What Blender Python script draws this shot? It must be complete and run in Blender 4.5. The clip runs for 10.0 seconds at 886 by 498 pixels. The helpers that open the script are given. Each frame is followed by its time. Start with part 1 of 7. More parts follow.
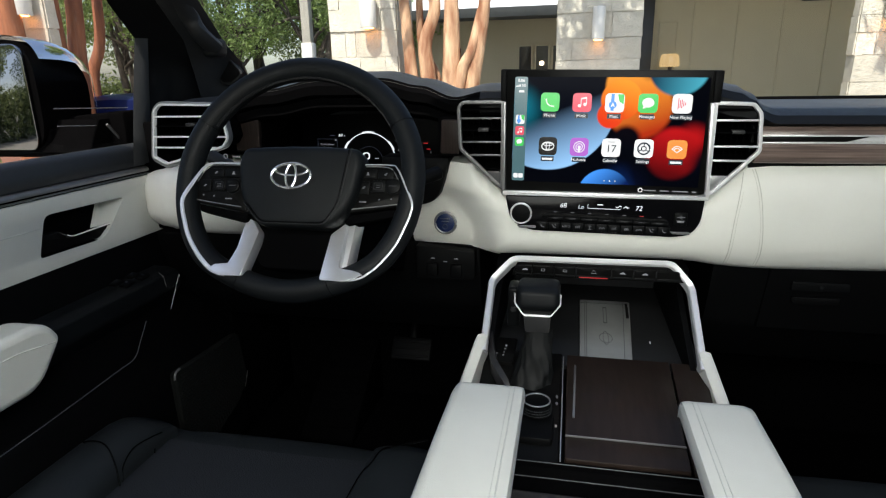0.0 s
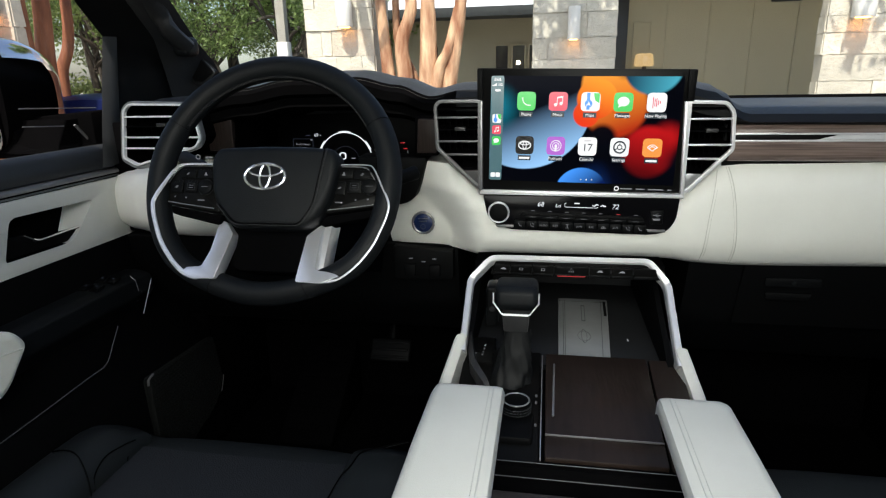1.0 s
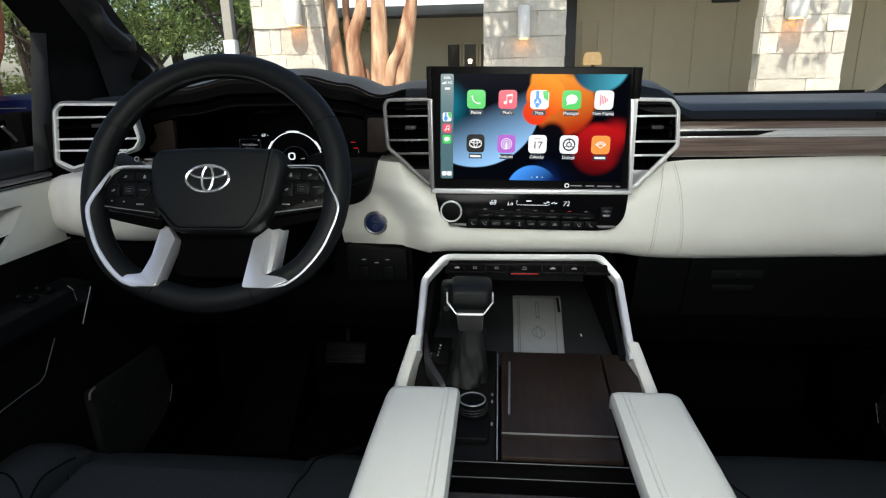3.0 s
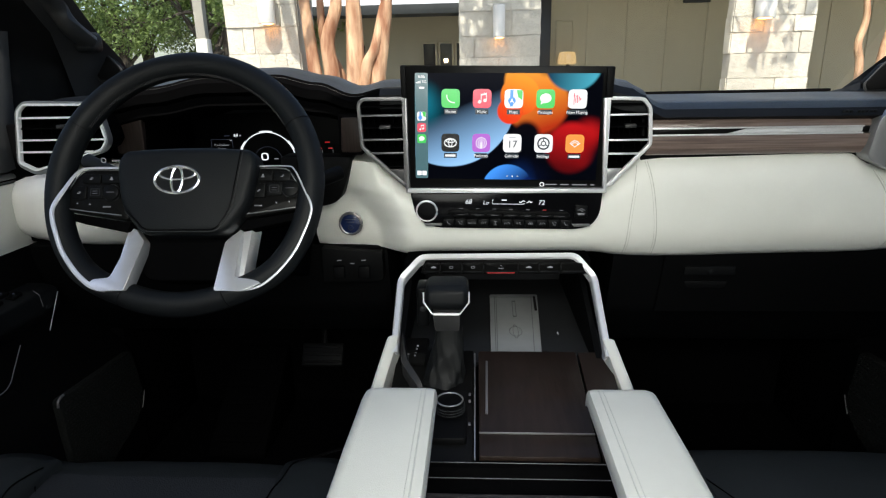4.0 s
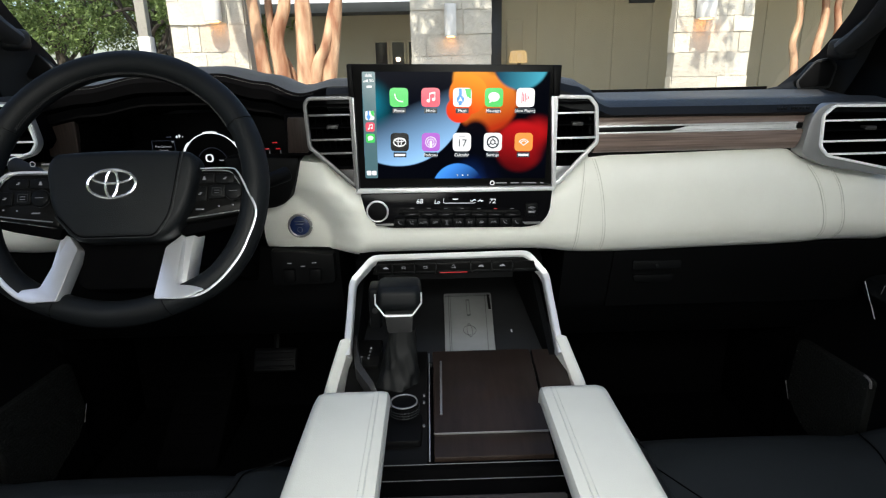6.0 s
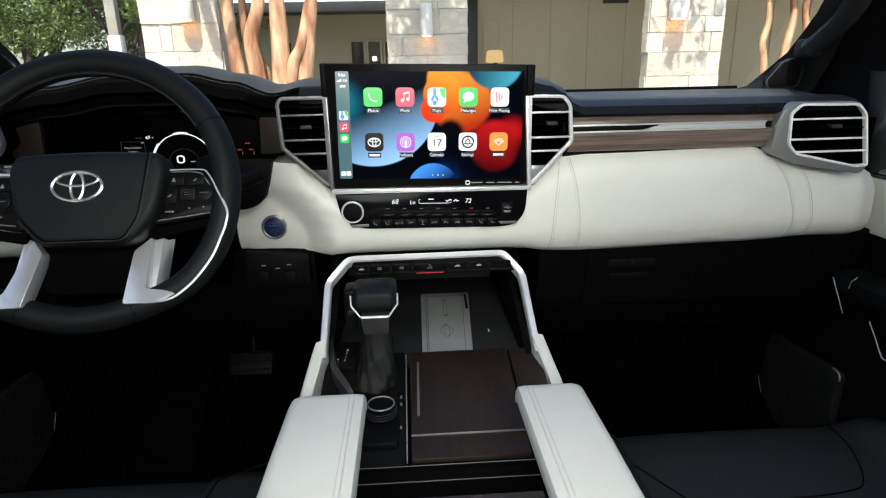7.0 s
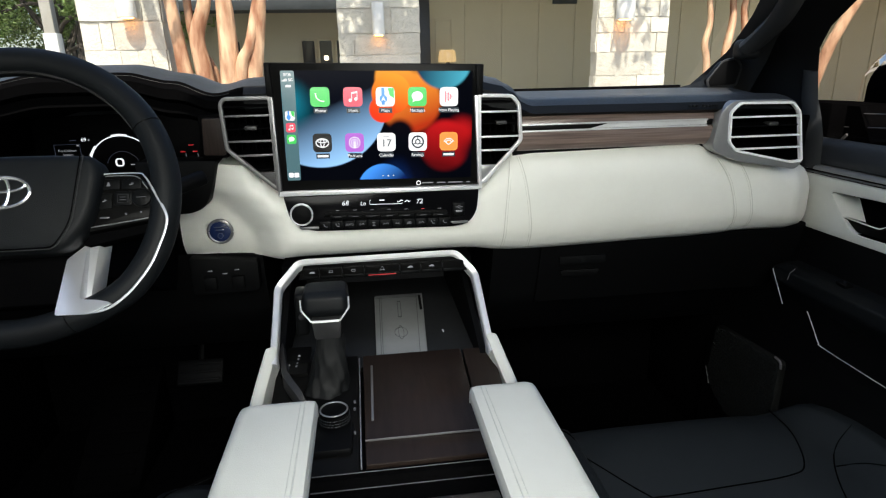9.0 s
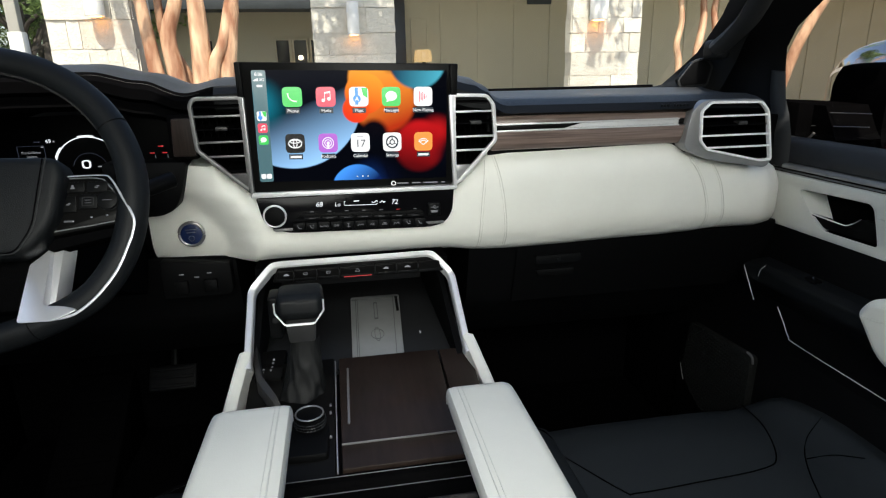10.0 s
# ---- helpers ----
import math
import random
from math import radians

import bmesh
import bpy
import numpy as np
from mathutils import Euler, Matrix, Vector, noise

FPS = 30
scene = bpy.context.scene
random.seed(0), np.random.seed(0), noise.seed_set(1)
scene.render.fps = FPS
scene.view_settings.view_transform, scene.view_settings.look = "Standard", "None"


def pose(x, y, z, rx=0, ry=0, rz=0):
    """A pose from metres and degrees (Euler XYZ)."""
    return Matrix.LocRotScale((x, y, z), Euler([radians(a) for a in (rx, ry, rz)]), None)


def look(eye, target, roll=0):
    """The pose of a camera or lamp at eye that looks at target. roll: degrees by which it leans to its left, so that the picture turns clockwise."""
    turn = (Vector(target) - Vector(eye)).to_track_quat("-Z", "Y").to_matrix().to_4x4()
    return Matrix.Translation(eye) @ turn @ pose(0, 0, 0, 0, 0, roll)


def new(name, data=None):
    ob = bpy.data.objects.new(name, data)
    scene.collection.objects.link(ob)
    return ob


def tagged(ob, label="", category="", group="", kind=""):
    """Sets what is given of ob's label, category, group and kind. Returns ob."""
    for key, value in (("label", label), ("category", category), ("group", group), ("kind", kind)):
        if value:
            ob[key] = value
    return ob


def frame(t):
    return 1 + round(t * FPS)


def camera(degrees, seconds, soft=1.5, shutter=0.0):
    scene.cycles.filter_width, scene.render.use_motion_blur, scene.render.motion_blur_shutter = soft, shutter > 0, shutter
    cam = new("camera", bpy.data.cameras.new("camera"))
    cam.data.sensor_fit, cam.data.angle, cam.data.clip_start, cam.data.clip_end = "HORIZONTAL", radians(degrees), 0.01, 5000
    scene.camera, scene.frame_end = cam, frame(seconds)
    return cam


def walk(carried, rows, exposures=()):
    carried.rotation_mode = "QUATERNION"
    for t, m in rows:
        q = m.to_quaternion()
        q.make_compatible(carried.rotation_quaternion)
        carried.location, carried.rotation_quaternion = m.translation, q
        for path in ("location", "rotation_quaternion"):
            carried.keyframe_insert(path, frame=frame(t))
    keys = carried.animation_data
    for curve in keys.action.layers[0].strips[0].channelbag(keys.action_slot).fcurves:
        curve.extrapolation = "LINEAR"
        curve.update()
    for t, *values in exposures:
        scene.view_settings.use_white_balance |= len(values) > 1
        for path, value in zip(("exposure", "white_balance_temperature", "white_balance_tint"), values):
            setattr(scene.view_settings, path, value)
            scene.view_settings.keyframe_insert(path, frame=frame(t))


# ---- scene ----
# World: x to the car's right, y towards its nose, z up from the ground outside.
cam = camera(73.6, 10.0, soft=1.2)
PATH = [
    (0.0, pose(-0.0104, -0.0495, 1.5030, 73.828, 1.059, 11.775)),
    (0.5, pose(-0.0102, -0.0466, 1.5026, 73.786, 1.068, 10.725)),
    (1.0, pose(-0.0097, -0.0437, 1.5023, 73.740, 1.079, 9.654)),
    (1.5, pose(-0.0089, -0.0410, 1.5020, 73.692, 1.093, 8.567)),
    (2.0, pose(-0.0079, -0.0384, 1.5017, 73.641, 1.107, 7.468)),
    (2.5, pose(-0.0067, -0.0359, 1.5015, 73.589, 1.122, 6.363)),
    (3.0, pose(-0.0053, -0.0336, 1.5013, 73.536, 1.137, 5.256)),
    (3.5, pose(-0.0038, -0.0313, 1.5011, 73.483, 1.151, 4.149)),
    (4.0, pose(-0.0021, -0.0293, 1.5009, 73.431, 1.164, 3.045)),
    (4.5, pose(-0.0002, -0.0273, 1.5008, 73.379, 1.175, 1.945)),
    (5.0, pose(0.0017, -0.0255, 1.5008, 73.328, 1.184, 0.851)),
    (5.5, pose(0.0038, -0.0237, 1.5007, 73.280, 1.191, -0.236)),
    (6.0, pose(0.0059, -0.0221, 1.5006, 73.233, 1.195, -1.318)),
    (6.5, pose(0.0081, -0.0205, 1.5006, 73.189, 1.197, -2.395)),
    (7.0, pose(0.0103, -0.0189, 1.5006, 73.147, 1.196, -3.468)),
    (7.5, pose(0.0126, -0.0173, 1.5005, 73.108, 1.191, -4.540)),
    (8.0, pose(0.0148, -0.0158, 1.5005, 73.073, 1.184, -5.614)),
    (8.5, pose(0.0170, -0.0142, 1.5004, 73.040, 1.173, -6.692)),
    (9.0, pose(0.0191, -0.0125, 1.5003, 73.010, 1.158, -7.780)),
    (9.5, pose(0.0212, -0.0107, 1.5001, 72.983, 1.141, -8.882)),
    (10.0, pose(0.0231, -0.0087, 1.4999, 72.959, 1.120, -10.003)),
]
walk(cam, PATH, [(0.0, 0.77), (2.0, 0.76), (4.0, 0.83), (5.5, 0.90), (7.5, 0.95), (10.0, 0.90)])

# ---- light ----
SUN_EL, SUN_AZ = 58.0, 190.0
world = bpy.data.worlds.new("sky")
scene.world = world
world.use_nodes = True
wn = world.node_tree
sky = wn.nodes.new("ShaderNodeTexSky")
sky.sky_type, sky.sun_disc = 'NISHITA', False
sky.sun_elevation, sky.sun_rotation = radians(SUN_EL), radians(SUN_AZ)
sky.air_density, sky.dust_density = 1.0, 2.0
wn.nodes["Background"].inputs["Strength"].default_value = 0.15
wn.links.new(sky.outputs[0], wn.nodes["Background"].inputs["Color"])
sun = new("sun", bpy.data.lights.new("sun", 'SUN'))
sun.data.energy, sun.data.angle, sun.data.color = 4.45, radians(0.6), (1.0, 0.93, 0.82)
az, el = radians(SUN_AZ), radians(SUN_EL)
sun.matrix_world = look((0, 0, 0), (-math.sin(az) * math.cos(el), -math.cos(az) * math.cos(el), -math.sin(el)))
# area lamp added at the unseen panoramic roof, to strengthen its daylight
roof_light = new("roof_fill_lamp", bpy.data.lights.new("roof_fill_lamp", 'AREA'))
roof_light.data.shape, roof_light.data.size, roof_light.data.size_y = 'RECTANGLE', 0.96, 1.2
roof_light.data.energy, roof_light.data.color = 23.5, (0.99, 1.0, 0.93)
roof_light.matrix_world = pose(0, -0.775, 1.935, 0, 0, 0)
# area lamp added at the unseen rear window, to brighten the fascia
rear_light = new("rear_fill_lamp", bpy.data.lights.new("rear_fill_lamp", 'AREA'))
rear_light.data.shape, rear_light.data.size, rear_light.data.size_y = 'RECTANGLE', 1.30, 0.40
rear_light.data.energy, rear_light.data.color = 10.5, (0.99, 1.0, 0.93)
rear_light.matrix_world = pose(0, -1.595, 1.62, 90, 0, 0)


# ---- materials ----
def material(name, base, rough=0.5, metal=0.0, second=None, scale=40.0, detail=6.0, mix=0.5, bump=0.0, bump_scale=200.0,
             coat=0.0, spec=0.5, stretch=(1, 1, 1), rough_var=0.08, voro=False):
    m = bpy.data.materials.new(name)
    m.use_nodes = True
    nt = m.node_tree
    n, l = nt.nodes, nt.links
    b = n["Principled BSDF"]
    b.inputs["Metallic"].default_value = metal
    b.inputs["Coat Weight"].default_value = coat
    b.inputs["Coat Roughness"].default_value = 0.08
    b.inputs["Specular IOR Level"].default_value = spec
    tc = n.new("ShaderNodeTexCoord")
    mp = n.new("ShaderNodeMapping")
    mp.inputs["Scale"].default_value = stretch
    l.new(tc.outputs["Object"], mp.inputs[0])
    t1 = n.new("ShaderNodeTexNoise")
    t1.inputs["Scale"].default_value, t1.inputs["Detail"].default_value = scale, detail
    l.new(mp.outputs[0], t1.inputs["Vector"])
    t2 = n.new("ShaderNodeTexNoise")
    t2.inputs["Scale"].default_value, t2.inputs["Detail"].default_value = scale * 0.13, 3.0
    l.new(mp.outputs[0], t2.inputs["Vector"])
    add = n.new("ShaderNodeMath")
    add.operation = 'MULTIPLY_ADD'
    add.inputs[1].default_value = 0.55
    l.new(t1.outputs[0], add.inputs[0])
    half = n.new("ShaderNodeMath")
    half.operation = 'MULTIPLY'
    half.inputs[1].default_value = 0.45
    l.new(t2.outputs[0], half.inputs[0])
    l.new(half.outputs[0], add.inputs[2])
    ramp = n.new("ShaderNodeValToRGB")
    s = second if second else tuple(c * 0.8 for c in base)
    ramp.color_ramp.elements[0].position, ramp.color_ramp.elements[1].position = 0.5 - mix / 2, 0.5 + mix / 2
    ramp.color_ramp.elements[0].color, ramp.color_ramp.elements[1].color = (*s, 1), (*base, 1)
    l.new(add.outputs[0], ramp.inputs[0])
    l.new(ramp.outputs[0], b.inputs["Base Color"])
    rr = n.new("ShaderNodeMapRange")
    rr.inputs[3].default_value, rr.inputs[4].default_value = max(0.02, rough - rough_var), min(1, rough + rough_var)
    l.new(t2.outputs[0], rr.inputs[0])
    l.new(rr.outputs[0], b.inputs["Roughness"])
    if bump:
        tb = n.new("ShaderNodeTexVoronoi" if voro else "ShaderNodeTexNoise")
        tb.inputs["Scale"].default_value = bump_scale
        l.new(mp.outputs[0], tb.inputs["Vector"])
        bp = n.new("ShaderNodeBump")
        bp.inputs["Strength"].default_value, bp.inputs["Distance"].default_value = bump, 0.5 / bump_scale
        l.new(tb.outputs[0], bp.inputs["Height"])
        l.new(bp.outputs[0], b.inputs["Normal"])
    return m


def glow(name, color, strength):
    m = bpy.data.materials.new(name)
    m.use_nodes = True
    b = m.node_tree.nodes["Principled BSDF"]
    b.inputs["Base Color"].default_value = (0.01, 0.01, 0.01, 1)
    b.inputs["Roughness"].default_value = 0.2
    b.inputs["Emission Color"].default_value = (*color, 1)
    b.inputs["Emission Strength"].default_value = strength
    return m


def varied(m, amount):
    """Piece by piece variation of a material's colour."""
    nt = m.node_tree
    b = nt.nodes["Principled BSDF"]
    src = b.inputs["Base Color"].links[0].from_socket
    info = nt.nodes.new("ShaderNodeObjectInfo")
    hsv = nt.nodes.new("ShaderNodeHueSaturation")
    mr = nt.nodes.new("ShaderNodeMapRange")
    mr.inputs[3].default_value, mr.inputs[4].default_value = 1 - amount, 1 + amount
    nt.links.new(info.outputs["Random"], mr.inputs[0])
    nt.links.new(mr.outputs[0], hsv.inputs["Value"])
    nt.links.new(src, hsv.inputs["Color"])
    nt.links.new(hsv.outputs[0], b.inputs["Base Color"])
    return m


CREAM = material("cream_leather", (0.84, 0.845, 0.785), 0.42, second=(0.75, 0.755, 0.695), scale=14, bump=0.25, bump_scale=900, voro=True, rough_var=0.06)
# white leather; on the doors its darker tone holds their shade
WHITE = material("white_and_shaded_cream_leather", (0.615, 0.625, 0.590), 0.42, second=(0.555, 0.565, 0.533), scale=20, bump=0.25, bump_scale=900, voro=True, rough_var=0.06)
PAD = material("dark_soft_pad", (0.0270, 0.0290, 0.0312), 0.45, spec=0.28, second=(0.0190, 0.0205, 0.0222), scale=60, bump=0.3, bump_scale=1100, voro=True)
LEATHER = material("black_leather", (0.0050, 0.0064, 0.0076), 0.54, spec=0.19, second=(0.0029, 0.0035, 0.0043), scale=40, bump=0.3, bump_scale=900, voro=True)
SEAT = material("seat_leather", (0.0132, 0.0166, 0.0192), 0.52, spec=0.32, second=(0.0088, 0.0112, 0.0132), scale=14, bump=0.35, bump_scale=700, voro=True)
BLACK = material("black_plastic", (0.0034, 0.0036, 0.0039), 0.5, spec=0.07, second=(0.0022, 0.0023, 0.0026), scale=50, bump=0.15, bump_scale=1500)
GLOSS = material("gloss_black", (0.003, 0.003, 0.0035), 0.16, spec=0.08, second=(0.004, 0.004, 0.005), scale=20, rough_var=0.04)
PIANO = material("piano_black", (0.0035, 0.0035, 0.0035), 0.30, spec=0.05, second=(0.006, 0.006, 0.006), scale=20, rough_var=0.04)
VENTGREY = material("shaded_vent_silver", (0.15, 0.15, 0.152), 0.36, metal=0.4, second=(0.12, 0.12, 0.122), scale=50)
BLUEPAINT = material("blue_car_paint", (0.006, 0.011, 0.060), 0.35, spec=0.1, second=(0.005, 0.009, 0.048), scale=10)
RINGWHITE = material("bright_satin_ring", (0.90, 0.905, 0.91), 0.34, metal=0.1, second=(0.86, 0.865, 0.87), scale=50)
WHEELSILVER = material("brushed_silver", (0.74, 0.75, 0.78), 0.33, metal=0.7, second=(0.66, 0.67, 0.70), scale=60)
EMBLEM = material("emblem_chrome", (0.85, 0.855, 0.87), 0.22, metal=0.85, second=(0.80, 0.805, 0.82), scale=60)
BOOT = material("worn_black_hide", (0.0082, 0.0090, 0.0094), 0.55, spec=0.16, second=(0.0034, 0.0038, 0.0041), scale=60, bump=0.25, bump_scale=900, voro=True)
# walnut trim's colour taken darker, for the panels beside the instruments
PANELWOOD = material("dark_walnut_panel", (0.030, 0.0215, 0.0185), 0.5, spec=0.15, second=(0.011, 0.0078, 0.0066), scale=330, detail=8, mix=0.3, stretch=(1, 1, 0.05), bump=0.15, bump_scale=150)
PILLAR = material("pillar_plastic", (0.019, 0.0205, 0.022), 0.5, spec=0.25, second=(0.013, 0.014, 0.0152), scale=70, bump=0.2, bump_scale=1300)
RUBBER = material("grey_rubber", (0.25, 0.257, 0.257), 0.7, second=(0.21, 0.217, 0.217), scale=60, bump=0.2, bump_scale=1500)
MATLINE = material("moulded_groove", (0.12, 0.125, 0.125), 0.8, scale=60)
DARKRUBBER = material("dark_rubber", (0.016, 0.017, 0.019), 0.7, spec=0.3, second=(0.011, 0.012, 0.013), scale=60)
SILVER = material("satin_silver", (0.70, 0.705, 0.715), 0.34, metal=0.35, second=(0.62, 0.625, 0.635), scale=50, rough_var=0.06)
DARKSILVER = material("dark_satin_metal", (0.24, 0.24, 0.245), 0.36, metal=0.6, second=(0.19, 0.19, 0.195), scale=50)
CHROME = material("chrome", (0.85, 0.85, 0.86), 0.08, metal=1.0, second=(0.8, 0.8, 0.81), scale=20, rough_var=0.03)
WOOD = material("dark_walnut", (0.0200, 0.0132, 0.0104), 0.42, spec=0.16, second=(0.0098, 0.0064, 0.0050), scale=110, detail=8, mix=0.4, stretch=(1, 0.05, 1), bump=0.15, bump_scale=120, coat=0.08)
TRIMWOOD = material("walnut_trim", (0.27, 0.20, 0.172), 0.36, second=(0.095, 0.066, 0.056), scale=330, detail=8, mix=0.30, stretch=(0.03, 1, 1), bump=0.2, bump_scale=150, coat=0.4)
# carpet black, also painted as deep shade on vents, brow, gaps and footwell
CARPETSHADE = material("carpet_and_shade_black", (0.0030, 0.0030, 0.0033), 0.95, spec=0.0, second=(0.0018, 0.0018, 0.002), scale=200, bump=0.6, bump_scale=800)
WHITETHREAD = material("white_thread", (0.60, 0.615, 0.59), 0.7, scale=300)
REARLID = material("brown_black_plastic", (0.034, 0.031, 0.034), 0.4, spec=0.4, second=(0.026, 0.0235, 0.026), scale=40)
HOUSING = material("smoked_silver", (0.30, 0.305, 0.31), 0.32, metal=0.55, second=(0.26, 0.265, 0.27), scale=50)
THREAD = material("pale_thread", (0.020, 0.020, 0.020), 0.7, scale=300)
CREAMTHREAD = material("beige_thread", (0.62, 0.62, 0.56), 0.7, scale=300)
SMOKE = material("smoked_plastic", (0.034, 0.034, 0.035), 0.4, spec=0.3, second=(0.026, 0.026, 0.027), scale=50)
SCREENBLACK = material("display_black", (0.0022, 0.0023, 0.0027), 0.35, spec=0.03, second=(0.003, 0.003, 0.0034), scale=20)
RIMTHREAD = material("grey_rim_thread", (0.034, 0.035, 0.036), 0.7, scale=300)
NECK = material("dark_brushed_metal", (0.085, 0.086, 0.088), 0.34, metal=0.6, second=(0.06, 0.061, 0.063), scale=80)
HEADLINER = material("headliner", (0.05, 0.05, 0.052), 0.9, scale=200, bump=0.3, bump_scale=900)
RED = material("red_car_paint", (0.25, 0.01, 0.012), 0.2, second=(0.2, 0.008, 0.01), scale=10, coat=1.0)
MIRRORGLASS = material("mirror_glass", (0.30, 0.31, 0.32), 0.03, metal=1.0, second=(0.28, 0.29, 0.30), scale=5, rough_var=0.01)
BLUE = material("blue_button", (0.012, 0.025, 0.09), 0.25, second=(0.010, 0.02, 0.07), scale=30)
MARK = glow("white_backlight", (0.9, 0.95, 1.0), 0.60)
DIMMARK = glow("dim_backlight", (0.75, 0.8, 0.85), 0.06)
SOFTMARK = glow("soft_backlight", (0.8, 0.85, 0.9), 0.16)
FAINTMARK = glow("faint_backlight", (0.45, 0.55, 0.8), 0.03)
PRINT = glow("key_print", (0.72, 0.76, 0.8), 0.10)
KEYBLACK = material("satin_black_key", (0.0036, 0.0040, 0.0045), 0.45, spec=0.08, second=(0.0028, 0.0031, 0.0034), scale=60)
REDMARK = glow("red_backlight", (0.9, 0.03, 0.04), 0.20)


def pane_material(name, gloss, tint=(0.93, 0.96, 0.95)):
    m = bpy.data.materials.new(name)
    m.use_nodes = True
    nt = m.node_tree
    nt.nodes.remove(nt.nodes["Principled BSDF"])
    tr, gl, mx, fr = (nt.nodes.new("ShaderNode" + k) for k in ("BsdfTransparent", "BsdfGlossy", "MixShader", "Fresnel"))
    gl.inputs["Roughness"].default_value = 0.02
    tr.inputs[0].default_value = (*tint, 1)
    fr.inputs["IOR"].default_value = gloss
    nt.links.new(fr.outputs[0], mx.inputs[0])
    nt.links.new(tr.outputs[0], mx.inputs[1])
    nt.links.new(gl.outputs[0], mx.inputs[2])
    nt.links.new(mx.outputs[0], nt.nodes["Material Output"].inputs[0])
    return m


PANE = pane_material("window_glass", 1.25)
TINTED = pane_material("tinted_window_glass", 1.3, (0.60, 0.565, 0.53))
SIDEPANE = pane_material("side_window_glass", 1.25, (0.86, 0.83, 0.81))


# ---- mesh helpers ----
def thing(name, at, label, category, group="", kind=""):
    e = new(name)
    e.location, e.empty_display_size = at, 0.05
    return tagged(e, label, category, group, kind)


def part(name, bm, mat, parent=None, label="", sharp=35):
    me = bpy.data.meshes.new(name)
    bmesh.ops.recalc_face_normals(bm, faces=bm.faces)
    bm.to_mesh(me)
    bm.free()
    me.materials.append(mat)
    me.shade_smooth()
    me.set_sharp_from_angle(angle=radians(sharp))
    ob = new(name, me)
    if parent:
        ob.parent = parent
        if parent.type == 'EMPTY':
            ob.matrix_parent_inverse = Matrix.Translation(-parent.location)
    if label:
        ob["label"] = label
    return ob


def solo(name, bm, mat, label, category, group="", kind="", sharp=35):
    return tagged(part(name, bm, mat, sharp=sharp), label, category, group, kind)


def bevel(bm, w, seg=2, limit=30):
    if w > 0:
        es = [e for e in bm.edges if len(e.link_faces) == 2 and e.calc_face_angle(0) > radians(limit)]
        bmesh.ops.bevel(bm, geom=es, offset=w, segments=seg, profile=0.5, affect='EDGES', clamp_overlap=True)
    return bm


def moved(bm, m):
    bmesh.ops.transform(bm, matrix=m, verts=bm.verts)
    return bm


def join(*bms):
    """One bmesh out of several."""
    out = bmesh.new()
    for b in bms:
        me = bpy.data.meshes.new("join")
        b.to_mesh(me)
        b.free()
        out.from_mesh(me)
        bpy.data.meshes.remove(me)
    return out


def box(x0, x1, y0, y1, z0, z1, bev=0.002, seg=2):
    bm = bmesh.new()
    bmesh.ops.create_cube(bm, size=1, matrix=Matrix.LocRotScale(((x0 + x1) / 2, (y0 + y1) / 2, (z0 + z1) / 2), None, (abs(x1 - x0), abs(y1 - y0), abs(z1 - z0))))
    return bevel(bm, bev, seg)


AXES = {"x": lambda u, v, a: (a, u, v), "y": lambda u, v, a: (u, a, v), "z": lambda u, v, a: (u, v, a)}


def fillet(pts, r, n=4):
    """A polygon with its corners rounded by r (one number, or one for each corner)."""
    out, k = [], len(pts)
    for i, p in enumerate(pts):
        ri = r[i] if isinstance(r, (list, tuple)) else r
        p = Vector(p)
        a, b = Vector(pts[i - 1]) - p, Vector(pts[(i + 1) % k]) - p
        if ri <= 0:
            out.append(tuple(p))
            continue
        d = min(ri, a.length * 0.45, b.length * 0.45)
        a, b = p + a.normalized() * d, p + b.normalized() * d
        for j in range(n + 1):
            t = j / n
            out.append(tuple(a * (1 - t) ** 2 + p * 2 * t * (1 - t) + b * t * t))
    return out


def prism(pts, axis, a, b, bev=0.0, seg=2):
    bm = bmesh.new()
    f = AXES[axis]
    lo, hi = [bm.verts.new(f(u, v, a)) for u, v in pts], [bm.verts.new(f(u, v, b)) for u, v in pts]
    bm.faces.new(lo)
    bm.faces.new(hi[::-1])
    for i in range(len(pts)):
        j = (i + 1) % len(pts)
        bm.faces.new((lo[i], hi[i], hi[j], lo[j]))
    bmesh.ops.recalc_face_normals(bm, faces=bm.faces)
    return bevel(bm, bev, seg, 40)


def ring(outer, inner, axis, a, b, bev=0.0):
    """A frame: the outer outline less the inner one, of as many points, from a to b along the axis."""
    bm = bmesh.new()
    f, k = AXES[axis], len(outer)
    v = [[bm.verts.new(f(u, w, c)) for u, w in pts] for pts, c in ((outer, a), (inner, a), (inner, b), (outer, b))]
    for i in range(k):
        j = (i + 1) % k
        for q in range(4):
            p, s = v[q], v[(q + 1) % 4]
            bm.faces.new((p[i], p[j], s[j], s[i]))
    bmesh.ops.recalc_face_normals(bm, faces=bm.faces)
    return bevel(bm, bev, 2, 40)


def loft(rows, closed=True, cap=True):
    bm = bmesh.new()
    v = [[bm.verts.new(p) for p in r] for r in rows]
    k = len(rows[0])
    for a, b in zip(v, v[1:]):
        for i in range(k if closed else k - 1):
            j = (i + 1) % k
            bm.faces.new((a[i], a[j], b[j], b[i]))
    if cap and closed:
        bm.faces.new(v[0])
        bm.faces.new(v[-1][::-1])
    bmesh.ops.recalc_face_normals(bm, faces=bm.faces)
    return bm


